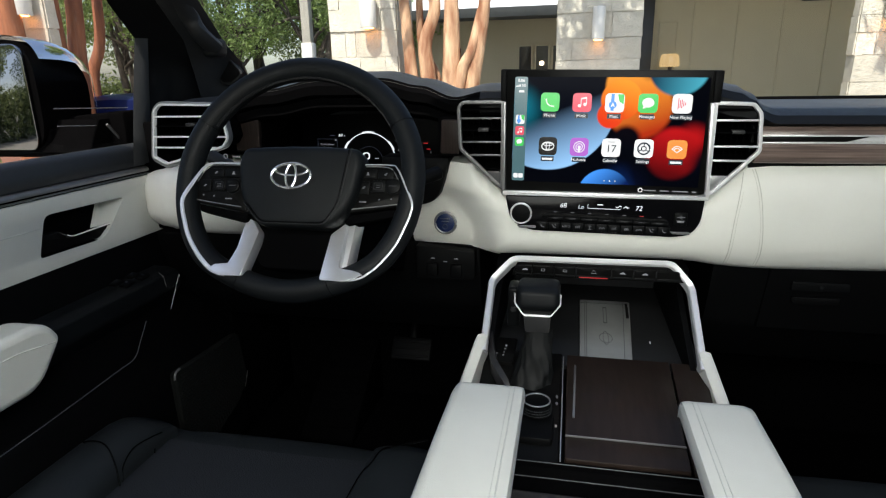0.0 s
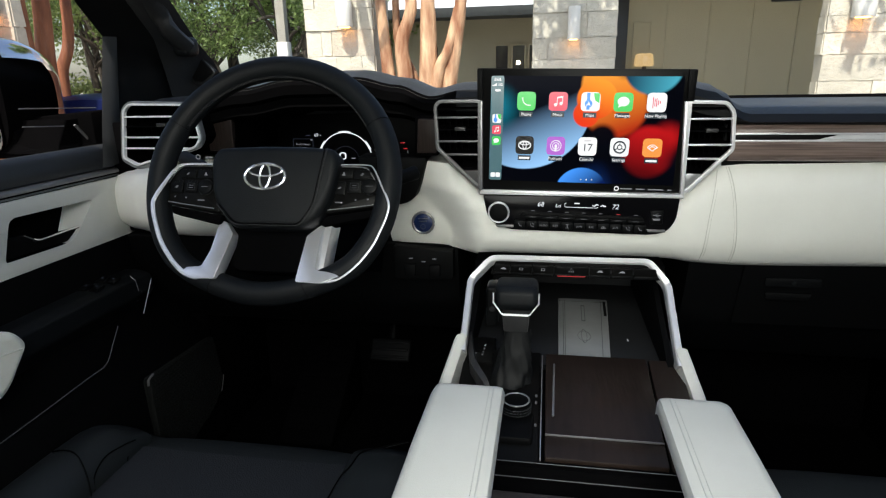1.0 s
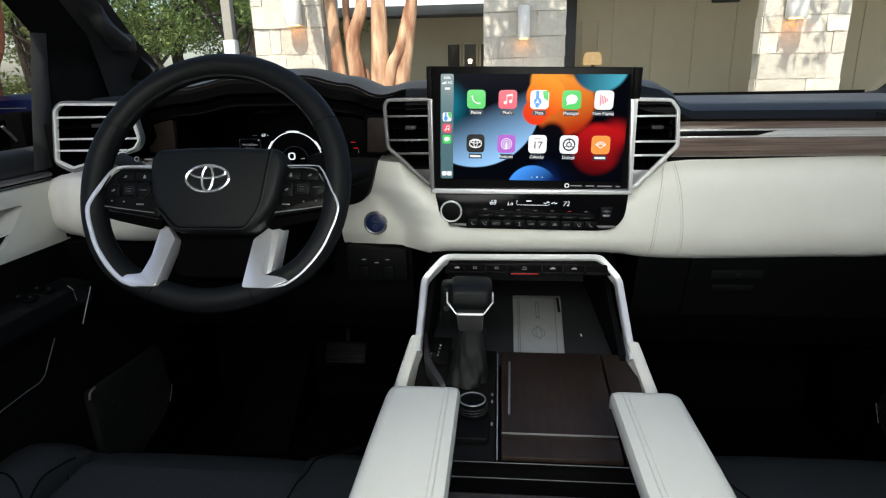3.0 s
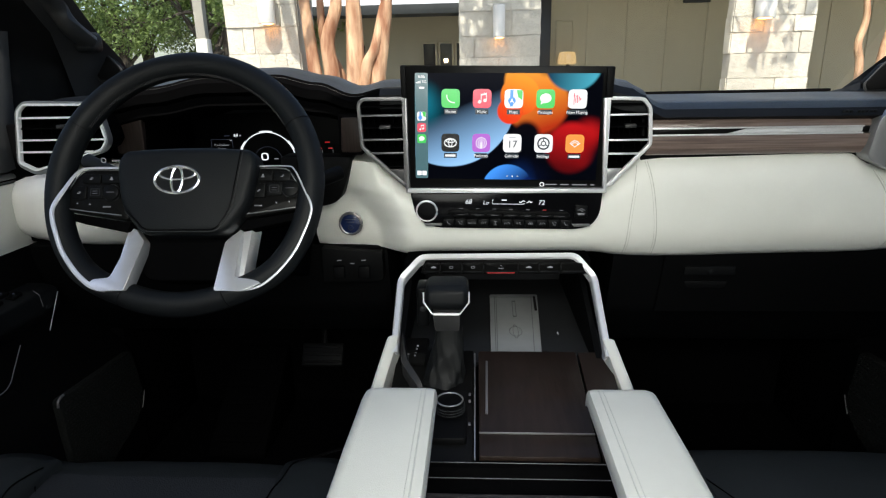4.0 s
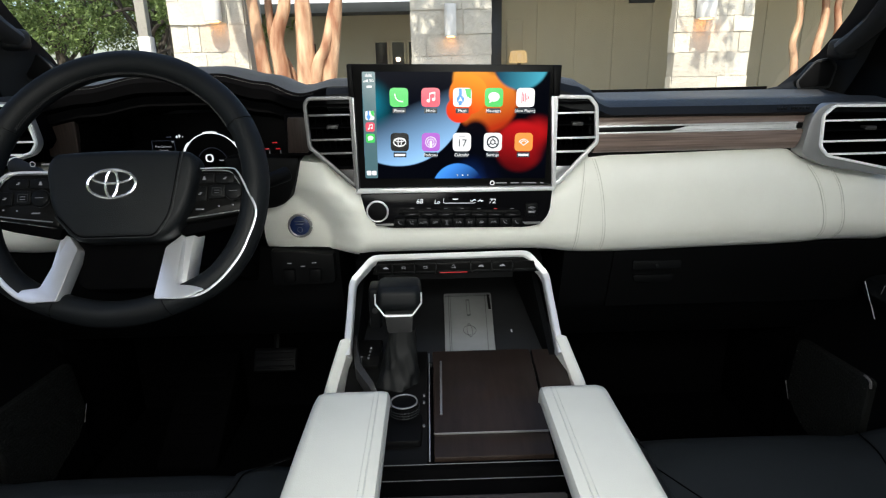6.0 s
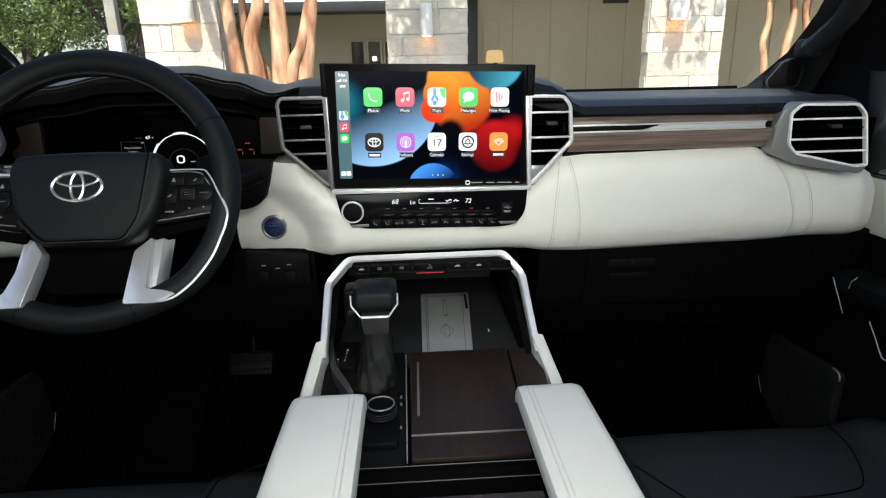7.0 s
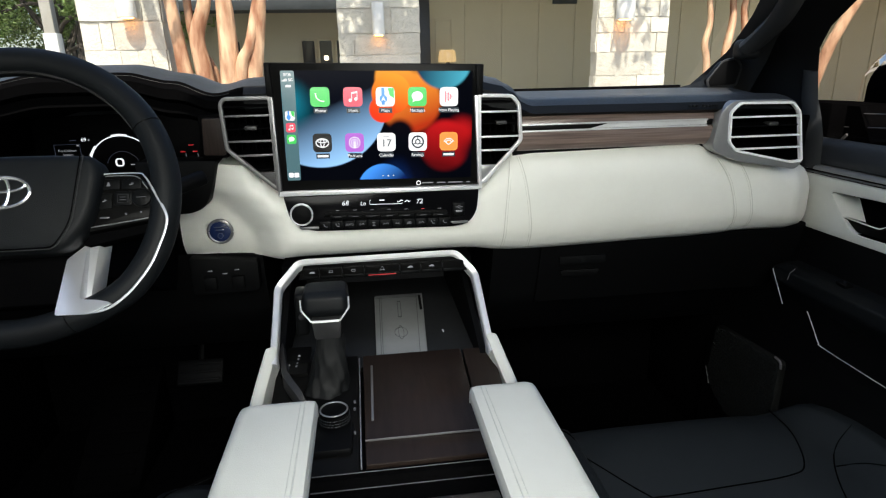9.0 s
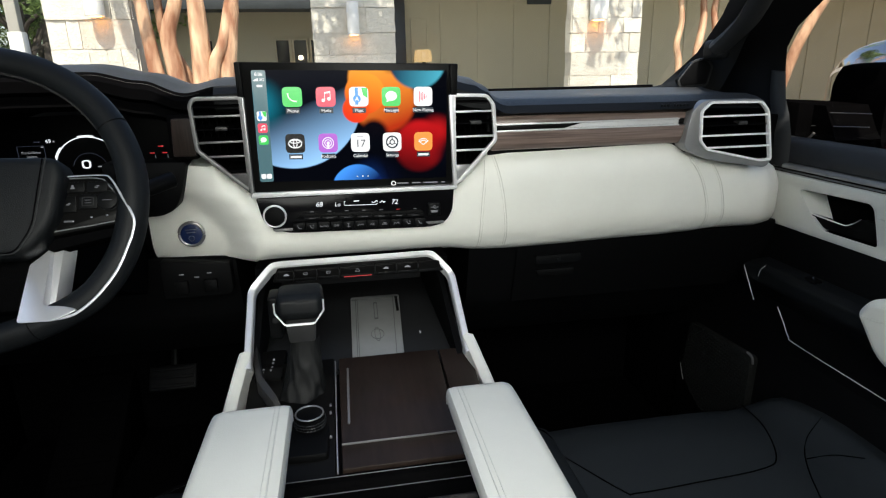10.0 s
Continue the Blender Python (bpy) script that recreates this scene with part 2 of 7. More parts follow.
def tube(path, r, n=8, closed=False, flat=1.0, up=(0, 0, 1)):
    """A round bar along a path; r may be one number or one a point; flat squeezes it along up."""
    pts = [Vector(p) for p in path]
    rows = []
    for i, p in enumerate(pts):
        a = pts[i - 1] if i or closed else p
        b = pts[(i + 1) % len(pts)] if i + 1 < len(pts) or closed else p
        d = (b - a).normalized()
        s = d.cross(Vector(up))
        s = s.normalized() if s.length > 1e-4 else d.orthogonal().normalized()
        w = s.cross(d).normalized()
        ri = r[i] if isinstance(r, (list, tuple)) else r
        rows.append([p + s * ri * math.cos(2 * math.pi * j / n) + w * ri * flat * math.sin(2 * math.pi * j / n) for j in range(n)])
    if closed:
        rows.append(rows[0])
        bm = loft(rows, cap=False)
        bmesh.ops.remove_doubles(bm, verts=bm.verts, dist=1e-6)
        return bm
    return loft(rows)


def bar(path, w, h, up=(0, 0, 1), bev=0.002):
    """A bar of rectangular section: w across, h along up."""
    pts = [Vector(p) for p in path]
    rows = []
    for i, p in enumerate(pts):
        a, b = pts[max(i - 1, 0)], pts[min(i + 1, len(pts) - 1)]
        d1, d2 = (p - a), (b - p)
        d = ((d1.normalized() if d1.length else Vector()) + (d2.normalized() if d2.length else Vector())).normalized()
        s = d.cross(Vector(up)).normalized()
        k = 1.0
        if d1.length and d2.length:
            k = 1 / max(0.5, d.dot(d2.normalized()))
        q = s.cross(d).normalized()
        rows.append([p + s * w / 2 * k * i1 + q * h / 2 * j1 for i1, j1 in ((-1, -1), (1, -1), (1, 1), (-1, 1))])
    return bevel(loft(rows), bev, 2, 50)


def disc(c, r, h, axis="y", n=32, bev=0.001, r2=None):
    """A short round thing from c along the axis by h."""
    bm = bmesh.new()
    rows = []
    u = [(math.cos(2 * math.pi * i / n), math.sin(2 * math.pi * i / n)) for i in range(n)]
    i0 = "xyz".index(axis)
    o = [q for q in range(3) if q != i0]
    for t, rr in ((0, r), (h, r if r2 is None else r2)):
        row = []
        for a, b in u:
            p = list(c)
            p[i0] += t
            p[o[0]] += a * rr
            p[o[1]] += b * rr
            row.append(tuple(p))
        rows.append(row)
    bm.free()
    return bevel(loft(rows), bev, 2, 50)


def smooth_path(pts, n=6):
    """A curve through the points."""
    p = [Vector(q) for q in pts]
    out = []
    for i in range(len(p) - 1):
        a, b, c, d = p[max(i - 1, 0)], p[i], p[i + 1], p[min(i + 2, len(p) - 1)]
        for j in range(n):
            t = j / n
            out.append(0.5 * ((2 * b) + (c - a) * t + (2 * a - 5 * b + 4 * c - d) * t * t + (3 * b - 3 * c + d - a) * t ** 3))
    return out + [p[-1]]


def ease(x, keys):
    """The values at x of a table of (x, values), eased between its rows."""
    if x <= keys[0][0]:
        return keys[0][1]
    for (x0, v0), (x1, v1) in zip(keys, keys[1:]):
        if x <= x1:
            t = (x - x0) / (x1 - x0)
            t = t * t * (3 - 2 * t)
            return tuple(p + (q - p) * t for p, q in zip(v0, v1))
    return keys[-1][1]


def stitches(path, length, gap, r):
    """A row of short thread stitches along a path, joined."""
    pts = [Vector(p) for p in path]
    bms, step = [], length + gap
    seglens = [(b - a).length for a, b in zip(pts, pts[1:])]
    total = sum(seglens)
    s = 0.0

    def at(d):
        for a, b, q in zip(pts, pts[1:], seglens):
            if d <= q:
                return a + (b - a) * (d / q if q else 0)
            d -= q
        return pts[-1]
    while s + length < total:
        bms.append(tube([at(s), at(s + length)], r, 5))
        s += step
    return join(*bms)


def letters(body, size, at, turn, mat, parent, name="lettering", align='CENTER'):
    cu = bpy.data.curves.new("text", 'FONT')
    cu.body, cu.size, cu.align_x, cu.align_y, cu.extrude = body, size, align, 'CENTER', 0.0001
    ob = bpy.data.objects.new("text", cu)
    scene.collection.objects.link(ob)
    bpy.context.view_layer.update()
    me = bpy.data.meshes.new_from_object(ob.evaluated_get(bpy.context.evaluated_depsgraph_get()))
    bpy.data.objects.remove(ob)
    bm = bmesh.new()
    bm.from_mesh(me)
    bpy.data.meshes.remove(me)
    moved(bm, Matrix.Translation(at) @ turn)
    return part(name, bm, mat, parent)


UPRIGHT = pose(0, 0, 0, 90, 0, 0)


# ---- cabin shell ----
# footwell surfaces: near-black holds the shade as well as the carpet
solo("floor", box(-0.9, 0.9, -1.6, 1.5, 0.58, 0.62, 0), CARPETSHADE, "black carpeted cabin floor of a pickup truck", "floor", kind="structure")
solo("wall_firewall", box(-0.95, 0.95, 1.44, 1.48, 0.6, 1.44, 0), CARPETSHADE, "black footwell bulkhead behind the dashboard", "wall", kind="structure")
solo("wall_underbody", join(box(-0.86, 0.86, -1.58, 1.46, 0.0, 0.575, 0.02), box(-0.86, 0.86, 1.462, 2.70, 0.0, 0.895, 0.02)), CARPETSHADE, "plain black underbody of the pickup", "wall", kind="structure")
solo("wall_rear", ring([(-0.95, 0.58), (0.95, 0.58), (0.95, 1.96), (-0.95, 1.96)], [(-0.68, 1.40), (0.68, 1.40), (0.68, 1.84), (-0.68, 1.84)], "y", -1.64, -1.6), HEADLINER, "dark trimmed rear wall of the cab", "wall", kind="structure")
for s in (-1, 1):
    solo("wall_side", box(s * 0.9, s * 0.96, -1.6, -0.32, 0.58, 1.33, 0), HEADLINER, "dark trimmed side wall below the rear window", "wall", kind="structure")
    solo("wall_kick", box(s * 0.80, s * 0.96, 1.16, 1.44, 0.62, 1.30, 0.004), CARPETSHADE, "black carpeted footwell side panel", "wall", kind="structure")
rf_o, rf_i = [(-0.98, -1.62), (0.98, -1.62), (0.98, 0.66), (-0.98, 0.66)], [(-0.50, -1.4), (0.50, -1.4), (0.50, -0.15), (-0.50, -0.15)]
solo("ceiling", ring(rf_o, rf_i, "z", 1.94, 1.99, 0.004), HEADLINER, "dark fabric headliner round a panoramic roof opening", "ceiling", kind="structure")


def pane(name, corners, label, mat=PANE):
    bm = bmesh.new()
    bm.faces.new([bm.verts.new(c) for c in corners])
    ob = solo(name, bm, mat, label, "window", kind="structure")
    ob.visible_shadow = False
    return ob


pane("window_roof", [(-0.50, -1.4, 1.965), (0.50, -1.4, 1.965), (0.50, -0.15, 1.965), (-0.50, -0.15, 1.965)], "clear glass panel of the panoramic roof")
pane("window_rear", [(-0.68, -1.62, 1.40), (0.68, -1.62, 1.40), (0.68, -1.62, 1.84), (-0.68, -1.62, 1.84)], "clear glass rear window of the cab")
pane("window_windscreen", [(-0.86, 1.52, 1.42), (0.86, 1.52, 1.42), (0.70, 0.66, 1.96), (-0.70, 0.66, 1.96)], "clear raked windscreen glass")
for s in (-1, 1):
    pane("window_side", [(s * 0.94, -0.3, 1.33), (s * 0.94, 1.40, 1.33), (s * 0.86, 1.05, 1.94), (s * 0.86, -0.3, 1.94)], "lightly tinted front door side window", TINTED if s > 0 else SIDEPANE)


# ---- roof pillars beside the windscreen ----
def pillar(s, wind, door, cover, grip):
    """wind, door: the inner edges at the windscreen and at the door, from the bottom up."""
    e = thing("windscreen_pillar", (s * 0.85, 1.2, 1.36), "black trimmed windscreen pillar with a grab handle and speaker cover", "car pillar", "windscreen pillars", "structure")
    front, side = [], []
    for (wx, wy, wz), (dx, dy, dz) in zip(wind, door):
        mx, my, mz = (wx * 0.5 + dx * 0.5), (wy + dy) / 2, (wz + dz) / 2
        front.append([(s * wx, wy, wz), (s * (wx + 0.012), wy - 0.035, wz - 0.005), (s * (mx - 0.014), my - 0.014, mz), (s * (mx + 0.004), my + 0.012, mz), (s * (wx + 0.10), wy + 0.06, wz)])
        side.append([(s * (mx - 0.012), my - 0.010, mz), (s * (dx - 0.008), dy + 0.012, dz), (s * dx, dy, dz), (s * (dx + 0.05), dy + 0.16, dz), (s * (mx + 0.02), my + 0.05, mz)])
    # windscreen light put into the colours: grey front half, black door half
    part("trim", loft(front), PILLAR, e, sharp=60)
    part("shaded_door_side_trim", loft(side), BLACK, e, sharp=60)
    # narrow upright moulding along the door's edge, up to a joint
    edge = []
    for row in side:
        m, d, k = Vector(row[0]), Vector(row[1]), Vector(row[2])
        a = m.lerp(d, 0.86)
        off = Vector((-s * 0.003, -0.004, 0))
        edge.append([tuple(a), tuple(a + off), tuple(d + off), tuple(k + off * 0.5), tuple(k), tuple(d)])
    part("edge_moulding", loft(edge[:5] if s > 0 else edge[:4]), PILLAR, e, "dark grey upright moulding", 60)
    # the passenger's cover stands a little nearer, on the wider trim
    y = 1.262 if s < 0 else 1.205
    near = (y + 0.01) / 1.272
    cx, cz = sum(p[0] for p in cover) / len(cover), sum(p[1] for p in cover) / len(cover)

    def tapered(bm):
        for v in bm.verts:
            k = (v.co.y + 0.01) / 1.272
            v.co.x, v.co.z = v.co.x * k, 1.5 + (v.co.z - 1.5) * k
        return bm
    part("speaker_cover", tapered(prism(fillet([(s * u, v) for u, v in cover], 0.008), "y", y, y + 0.06, 0.004)), PILLAR, e, "black speaker cover")
    part("speaker_mesh", prism(fillet([(s * near * (cx + (u - cx) * 0.86), 1.5 + near * (cz + (v - cz) * 0.84 - 1.5)) for u, v in cover], 0.006), "y", y - 0.002, y + 0.02, 0.001), BLACK, e)
    part("grab_handle", tube(smooth_path([(s * u, v, w) for u, v, w in grip], 5), 0.0215, 12, flat=0.75), PILLAR, e, "black padded grab handle")
    part("handle_mount", moved(box(-0.020, 0.020, -0.013, 0.035, -0.022, 0.018, 0.012, 4), Matrix.Translation((s * (grip[0][0] + 0.006), grip[0][1], grip[0][2]))), LEATHER, e)
    return e


pillar(-1, [(0.84, 1.50, 1.40), (0.817, 1.42, 1.475), (0.782, 1.30, 1.545), (0.775, 1.225, 1.588), (0.748, 1.10, 1.661), (0.66, 0.66, 1.96)],
       [(0.885, 1.012, 1.34), (0.885, 1.03, 1.42), (0.885, 1.052, 1.51), (0.885, 1.074, 1.591), (0.885, 1.020, 1.645), (0.80, 0.66, 1.96)],
       [(0.842, 1.556), (0.822, 1.565), (0.785, 1.552), (0.757, 1.520), (0.790, 1.494), (0.815, 1.496)],
       [(0.768, 1.17, 1.575), (0.772, 1.13, 1.600), (0.780, 1.11, 1.635), (0.775, 1.05, 1.680), (0.74, 0.90, 1.79), (0.70, 0.78, 1.88)])
pillar(1, [(0.83, 1.48, 1.36), (0.797, 1.475, 1.4330), (0.833, 1.42, 1.4480), (0.838, 1.36, 1.4820), (0.834, 1.28, 1.5210), (0.809, 1.20, 1.5560), (0.786, 1.13, 1.5880), (0.764, 1.08, 1.6110), (0.70, 0.90, 1.74), (0.60, 0.66, 1.96)],
       [(0.885, 1.012, 1.30), (0.885, 1.016, 1.36), (0.885, 1.03, 1.40), (0.885, 1.045, 1.43), (0.885, 1.056, 1.48), (0.885, 1.061, 1.523), (0.885, 1.041, 1.56), (0.885, 0.989, 1.60), (0.84, 0.82, 1.74), (0.76, 0.66, 1.96)],
       [(0.781, 1.461), (0.788, 1.444), (0.857, 1.448), (0.867, 1.492), (0.850, 1.511), (0.818, 1.506)],
       [(0.800, 1.155, 1.526), (0.806, 1.115, 1.552), (0.800, 1.06, 1.585), (0.775, 0.97, 1.660), (0.74, 0.86, 1.76), (0.71, 0.78, 1.85)])

# ---- dashboard ----
dash = thing("dashboard", (0, 1.1, 1.0), "black and cream leather dashboard with walnut trim and stitching", "dashboard")
XS = [-0.84 + i * 0.01 for i in range(169)]
# x: crest height, crest y, front y, lip height, underside depth
PADK = [(-0.90, (1.462, 1.05, 0.985, 1.43, 1.15)), (-0.66, (1.476, 1.05, 0.985, 1.44, 1.235)), (-0.56, (1.500, 1.05, 0.985, 1.455, 1.235)), (-0.46, (1.516, 1.05, 0.985, 1.470, 1.235)),
        (-0.34, (1.516, 1.05, 0.985, 1.470, 1.235)), (-0.27, (1.502, 1.05, 0.985, 1.456, 1.235)), (-0.205, (1.482, 1.05, 0.972, 1.440, 1.235)), (-0.15, (1.492, 1.03, 0.962, 1.440, 1.1)),
        (0.20, (1.494, 1.03, 0.962, 1.440, 1.1)), (0.245, (1.484, 1.02, 0.960, 1.430, 1.1)), (0.268, (1.472, 1.015, 0.957, 1.426, 1.1)), (0.286, (1.453, 1.01, 0.950, 1.4225, 1.1)), (0.30, (1.4495, 1.01, 0.948, 1.422, 1.1)), (0.64, (1.448, 1.01, 0.945, 1.418, 1.1)), (0.90, (1.44, 1.01, 0.945, 1.41, 1.1))]


def pad_row(x):
    z, yc, yf, zl, yu = ease(x, PADK)
    f = min(0.772, max(-0.762, x))
    m = min(0.800, max(-0.795, x))
    return [(x, 1.50, 1.40), (x, 1.50, 1.432), (x, 1.36, 1.44), (m, 1.2, (z + 1.446) / 2 + 0.004), (f, yc + 0.05, z - 0.002), (f, yc, z), (f, yc - 0.03, z - 0.004), (f, yf + 0.012, z - 0.012),
            (f, yf, z - 0.024), (f, yf + 0.002, zl + 0.006), (f, yf + 0.014, zl), (f, yu, zl - 0.004), (f, yu, min(zl - 0.008, 1.42))]


part("upper_pad", loft([pad_row(x)[:8] + pad_row(x)[12:] for x in XS]), PAD, dash, "dark grey soft padded dashboard top", 45)
# hood's shade put into the colour: lip near-black before the instruments
part("front_lip", loft([pad_row(x)[7:] for x in XS if x < -0.155]), CARPETSHADE, dash, "black padded lip", 45)
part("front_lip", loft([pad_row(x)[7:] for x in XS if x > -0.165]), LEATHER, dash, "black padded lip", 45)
part("windscreen_seal", box(-0.80, 0.850, 1.492, 1.499, 1.425, 1.4465, 0.001), CARPETSHADE, dash, "black band below the windscreen")
for s in (-1, 1):
    part("corner_filler", prism(fillet([(s * 0.755, 1.02), (s * 0.80, 1.035), (s * 0.886, 1.045), (s * 0.886, 1.30), (s * 0.755, 1.30)], [0.01, 0.01, 0, 0, 0]), "z", 1.20, 1.400 if s > 0 else 1.425, 0.004), CARPETSHADE, dash)
line = [Vector((x, ease(x, PADK)[2] + 0.006, ease(x, PADK)[0] - 0.0165)) for x in XS if -0.62 < x < -0.17]
part("stitching", stitches(line, 0.0045, 0.0012, 0.0004), THREAD, dash, "pale contrast stitching")
# inner brow over the instruments, its shade put into a near-black colour
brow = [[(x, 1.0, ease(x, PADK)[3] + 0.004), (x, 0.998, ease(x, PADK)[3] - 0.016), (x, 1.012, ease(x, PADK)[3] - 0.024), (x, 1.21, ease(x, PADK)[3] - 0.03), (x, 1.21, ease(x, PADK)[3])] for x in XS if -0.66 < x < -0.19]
part("instrument_brow", loft(brow), CARPETSHADE, dash)
# cream fascia: x: face y, top, bottom
CRK = [(-0.2965, (1.018, 1.300, 1.197)), (-0.255, (1.018, 1.335, 1.195)), (-0.22, (1.016, 1.366, 1.193)), (-0.18, (1.006, 1.364, 1.190)), (-0.15, (0.982, 1.338, 1.189)), (-0.125, (0.966, 1.318, 1.188)),
       (-0.10, (0.962, 1.314, 1.190)), (0.20, (0.962, 1.314, 1.190)), (0.25, (0.957, 1.352, 1.186)), (0.272, (0.955, 1.372, 1.185)), (0.31, (0.955, 1.375, 1.184)), (0.60, (0.952, 1.375, 1.190)), (0.65, (0.952, 1.350, 1.192)), (0.72, (0.953, 1.332, 1.196)),
       (0.80, (0.960, 1.317, 1.193)), (0.845, (0.985, 1.312, 1.186)), (0.868, (1.008, 1.306, 1.180)), (0.876, (1.03, 1.30, 1.177))]


# height: x of the edge where the screen stack stands proud of the recess round the start button
STEP = [(1.193, (-0.164,)), (1.214, (-0.158,)), (1.239, (-0.160,)), (1.263, (-0.172,)), (1.284, (-0.191,)), (1.318, (-0.227,)), (1.37, (-0.255,))]


def fascia_pt(x, keys, f):
    y, t, b = ease(x, keys)
    z = t - f * (t - b)
    off = 0.022 * max(0.0, (0.40 - f) / 0.35) ** 2.5 + 0.034 * max(0.0, (f - 0.55) / 0.45) ** 3.2
    if x < -0.06 and keys is CRK:
        e = ease(z, STEP)[0]
        g = min(1.0, max(0.0, (z - 1.235) / 0.09))
        v = min(1.0, max(0.0, (x - e + 0.026 + 0.030 * g) / (0.075 + 0.075 * g)))
        u = v ** 0.88
        y = 1.017 - 0.055 * u * u * (3 - 2 * u)
        off *= 0.45 + 0.55 * v
    return (x, y + off, z)


def fascia_row(x, keys):
    y, t, b = ease(x, keys)
    return [(x, y + 0.12, t + 0.004), (x, y + 0.05, t + 0.002)] + [fascia_pt(x, keys, 0.05 + 0.95 * i / 19) for i in range(20)] + [(x, y + 0.12, b)]


xs = [-0.2975 + i * 0.0041 for i in range(59)] + [-0.057 + i * (0.933 / 80) for i in range(81)]
part("cream_fascia", loft([fascia_row(x, CRK) for x in xs]), CREAM, dash, "cream leather fascia", 50)
CLK = [(-0.900, (1.03, 1.322, 1.208)), (-0.84, (0.998, 1.330, 1.208)), (-0.80, (0.978, 1.340, 1.208)), (-0.70, (0.965, 1.352, 1.206)), (-0.60, (0.972, 1.352, 1.205))]
part("cream_fascia", loft([fascia_row(-0.900 + i * 0.0150, CLK) for i in range(21)]), CREAM, dash, "cream leather fascia", 50)
# cross seams that lean towards the middle at the top
for x, lean, side_x in ((0.253, -0.014, 0.004), (0.303, 0.028, -0.004), (0.682, 0.050, 0.004), (0.717, 0.034, -0.004)):
    rows = []
    for f in (0.10, 0.16, 0.25, 0.34, 0.43, 0.52, 0.61, 0.70, 0.78, 0.86, 0.97):
        rows.append(Vector(fascia_pt(x - lean * (1 - f) ** 2.2, CRK, f)) + Vector((0, -0.0006, 0)))
    rows = smooth_path(rows, 4)
    part("seam", tube(rows, 0.0006, 6), CREAMTHREAD, dash)
    part("stitching", stitches([p + Vector((side_x, -0.0002, 0)) for p in rows], 0.004, 0.0012, 0.0004), CREAMTHREAD, dash, "beige stitching")
# walnut strip, chrome lines and the shadow gap below
part("shadow_gap", box(0.27, 0.66, 0.972, 1.10, 1.345, 1.422, 0), BLACK, dash)
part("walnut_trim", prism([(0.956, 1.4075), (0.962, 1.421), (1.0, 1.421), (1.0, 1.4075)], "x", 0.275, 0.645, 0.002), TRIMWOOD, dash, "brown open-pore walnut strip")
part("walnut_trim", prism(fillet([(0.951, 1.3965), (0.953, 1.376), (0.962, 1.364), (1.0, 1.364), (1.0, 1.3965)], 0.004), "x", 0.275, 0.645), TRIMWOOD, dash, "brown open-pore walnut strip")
part("gloss_strip", box(0.275, 0.645, 0.957, 0.99, 1.3975, 1.4065, 0.001), PIANO, dash)
for z, w in ((1.4075, 0.0012), (1.3970, 0.0012)):
    part("chrome_line", box(0.275, 0.608, 0.952, 0.97, z - w, z + w, 0.0005), SILVER, dash, "thin chrome line")
part("chrome_line", prism([(0.40, 1.3985), (0.43, 1.4058), (0.608, 1.4058), (0.608, 1.3985)], "y", 0.9555, 0.96, 0.0005), SILVER, dash, "bright chrome wedge")
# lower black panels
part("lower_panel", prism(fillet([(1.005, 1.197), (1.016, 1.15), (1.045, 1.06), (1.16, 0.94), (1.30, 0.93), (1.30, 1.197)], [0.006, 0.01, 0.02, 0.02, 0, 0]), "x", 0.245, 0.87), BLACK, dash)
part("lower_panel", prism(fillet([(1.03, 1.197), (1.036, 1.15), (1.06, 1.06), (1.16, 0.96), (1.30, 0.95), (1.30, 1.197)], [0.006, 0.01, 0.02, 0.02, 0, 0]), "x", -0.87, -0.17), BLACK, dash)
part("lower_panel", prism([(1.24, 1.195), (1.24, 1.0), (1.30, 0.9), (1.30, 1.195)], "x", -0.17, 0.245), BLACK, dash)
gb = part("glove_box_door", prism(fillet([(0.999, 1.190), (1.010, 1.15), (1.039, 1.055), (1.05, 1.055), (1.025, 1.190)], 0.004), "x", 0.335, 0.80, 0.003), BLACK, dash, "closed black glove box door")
part("latch", prism(fillet([(0.372, 1.158), (0.462, 1.158), (0.462, 1.141), (0.372, 1.141)], 0.004), "y", 1.004, 1.014, 0.001), KEYBLACK, gb, "black latch handle")
part("lock", disc((0.418, 1.0025, 1.149), 0.004, 0.004, n=16, bev=0.0006), LEATHER, gb)
part("latch_recess", prism(fillet([(0.375, 1.128), (0.455, 1.128), (0.45, 1.113), (0.38, 1.113)], 0.006), "y", 1.012, 1.02, 0.002), BLACK, gb)
for i, w in enumerate((0.005, 0.005, 0.005, 0.0, 0.0045, 0.005, 0.004, 0.005, 0.005)):
    if w:
        part("moulded_mark", box(0.566 + i * 0.006, 0.566 + i * 0.006 + w, 0.9445, 0.947, 1.4285, 1.4330, 0.0008), LEATHER, dash)

# trailer brake and socket panel below the start button
sp = thing("socket_panel", (-0.232, 1.02, 1.13), "small black switch panel below the cream dashboard", "switch panel")
part("plate", prism(fillet([(-0.290, 1.196), (-0.175, 1.187), (-0.175, 1.135), (-0.183, 1.130), (-0.288, 1.128)], 0.005), "y", 1.004, 1.03, 0.002), BLACK, sp)
for x in (-0.257, -0.210):
    part("rocker_switch", box(x - 0.011, x + 0.011, 0.996, 1.01, 1.138, 1.162, 0.003), BLACK, sp)
for x, z in ((-0.256, 1.172), (-0.232, 1.166), (-0.211, 1.172)):
    part("symbol", box(x - 0.004, x + 0.004, 1.0028, 1.0045, z - 0.0010, z + 0.0010, 0.0003), DIMMARK, sp)

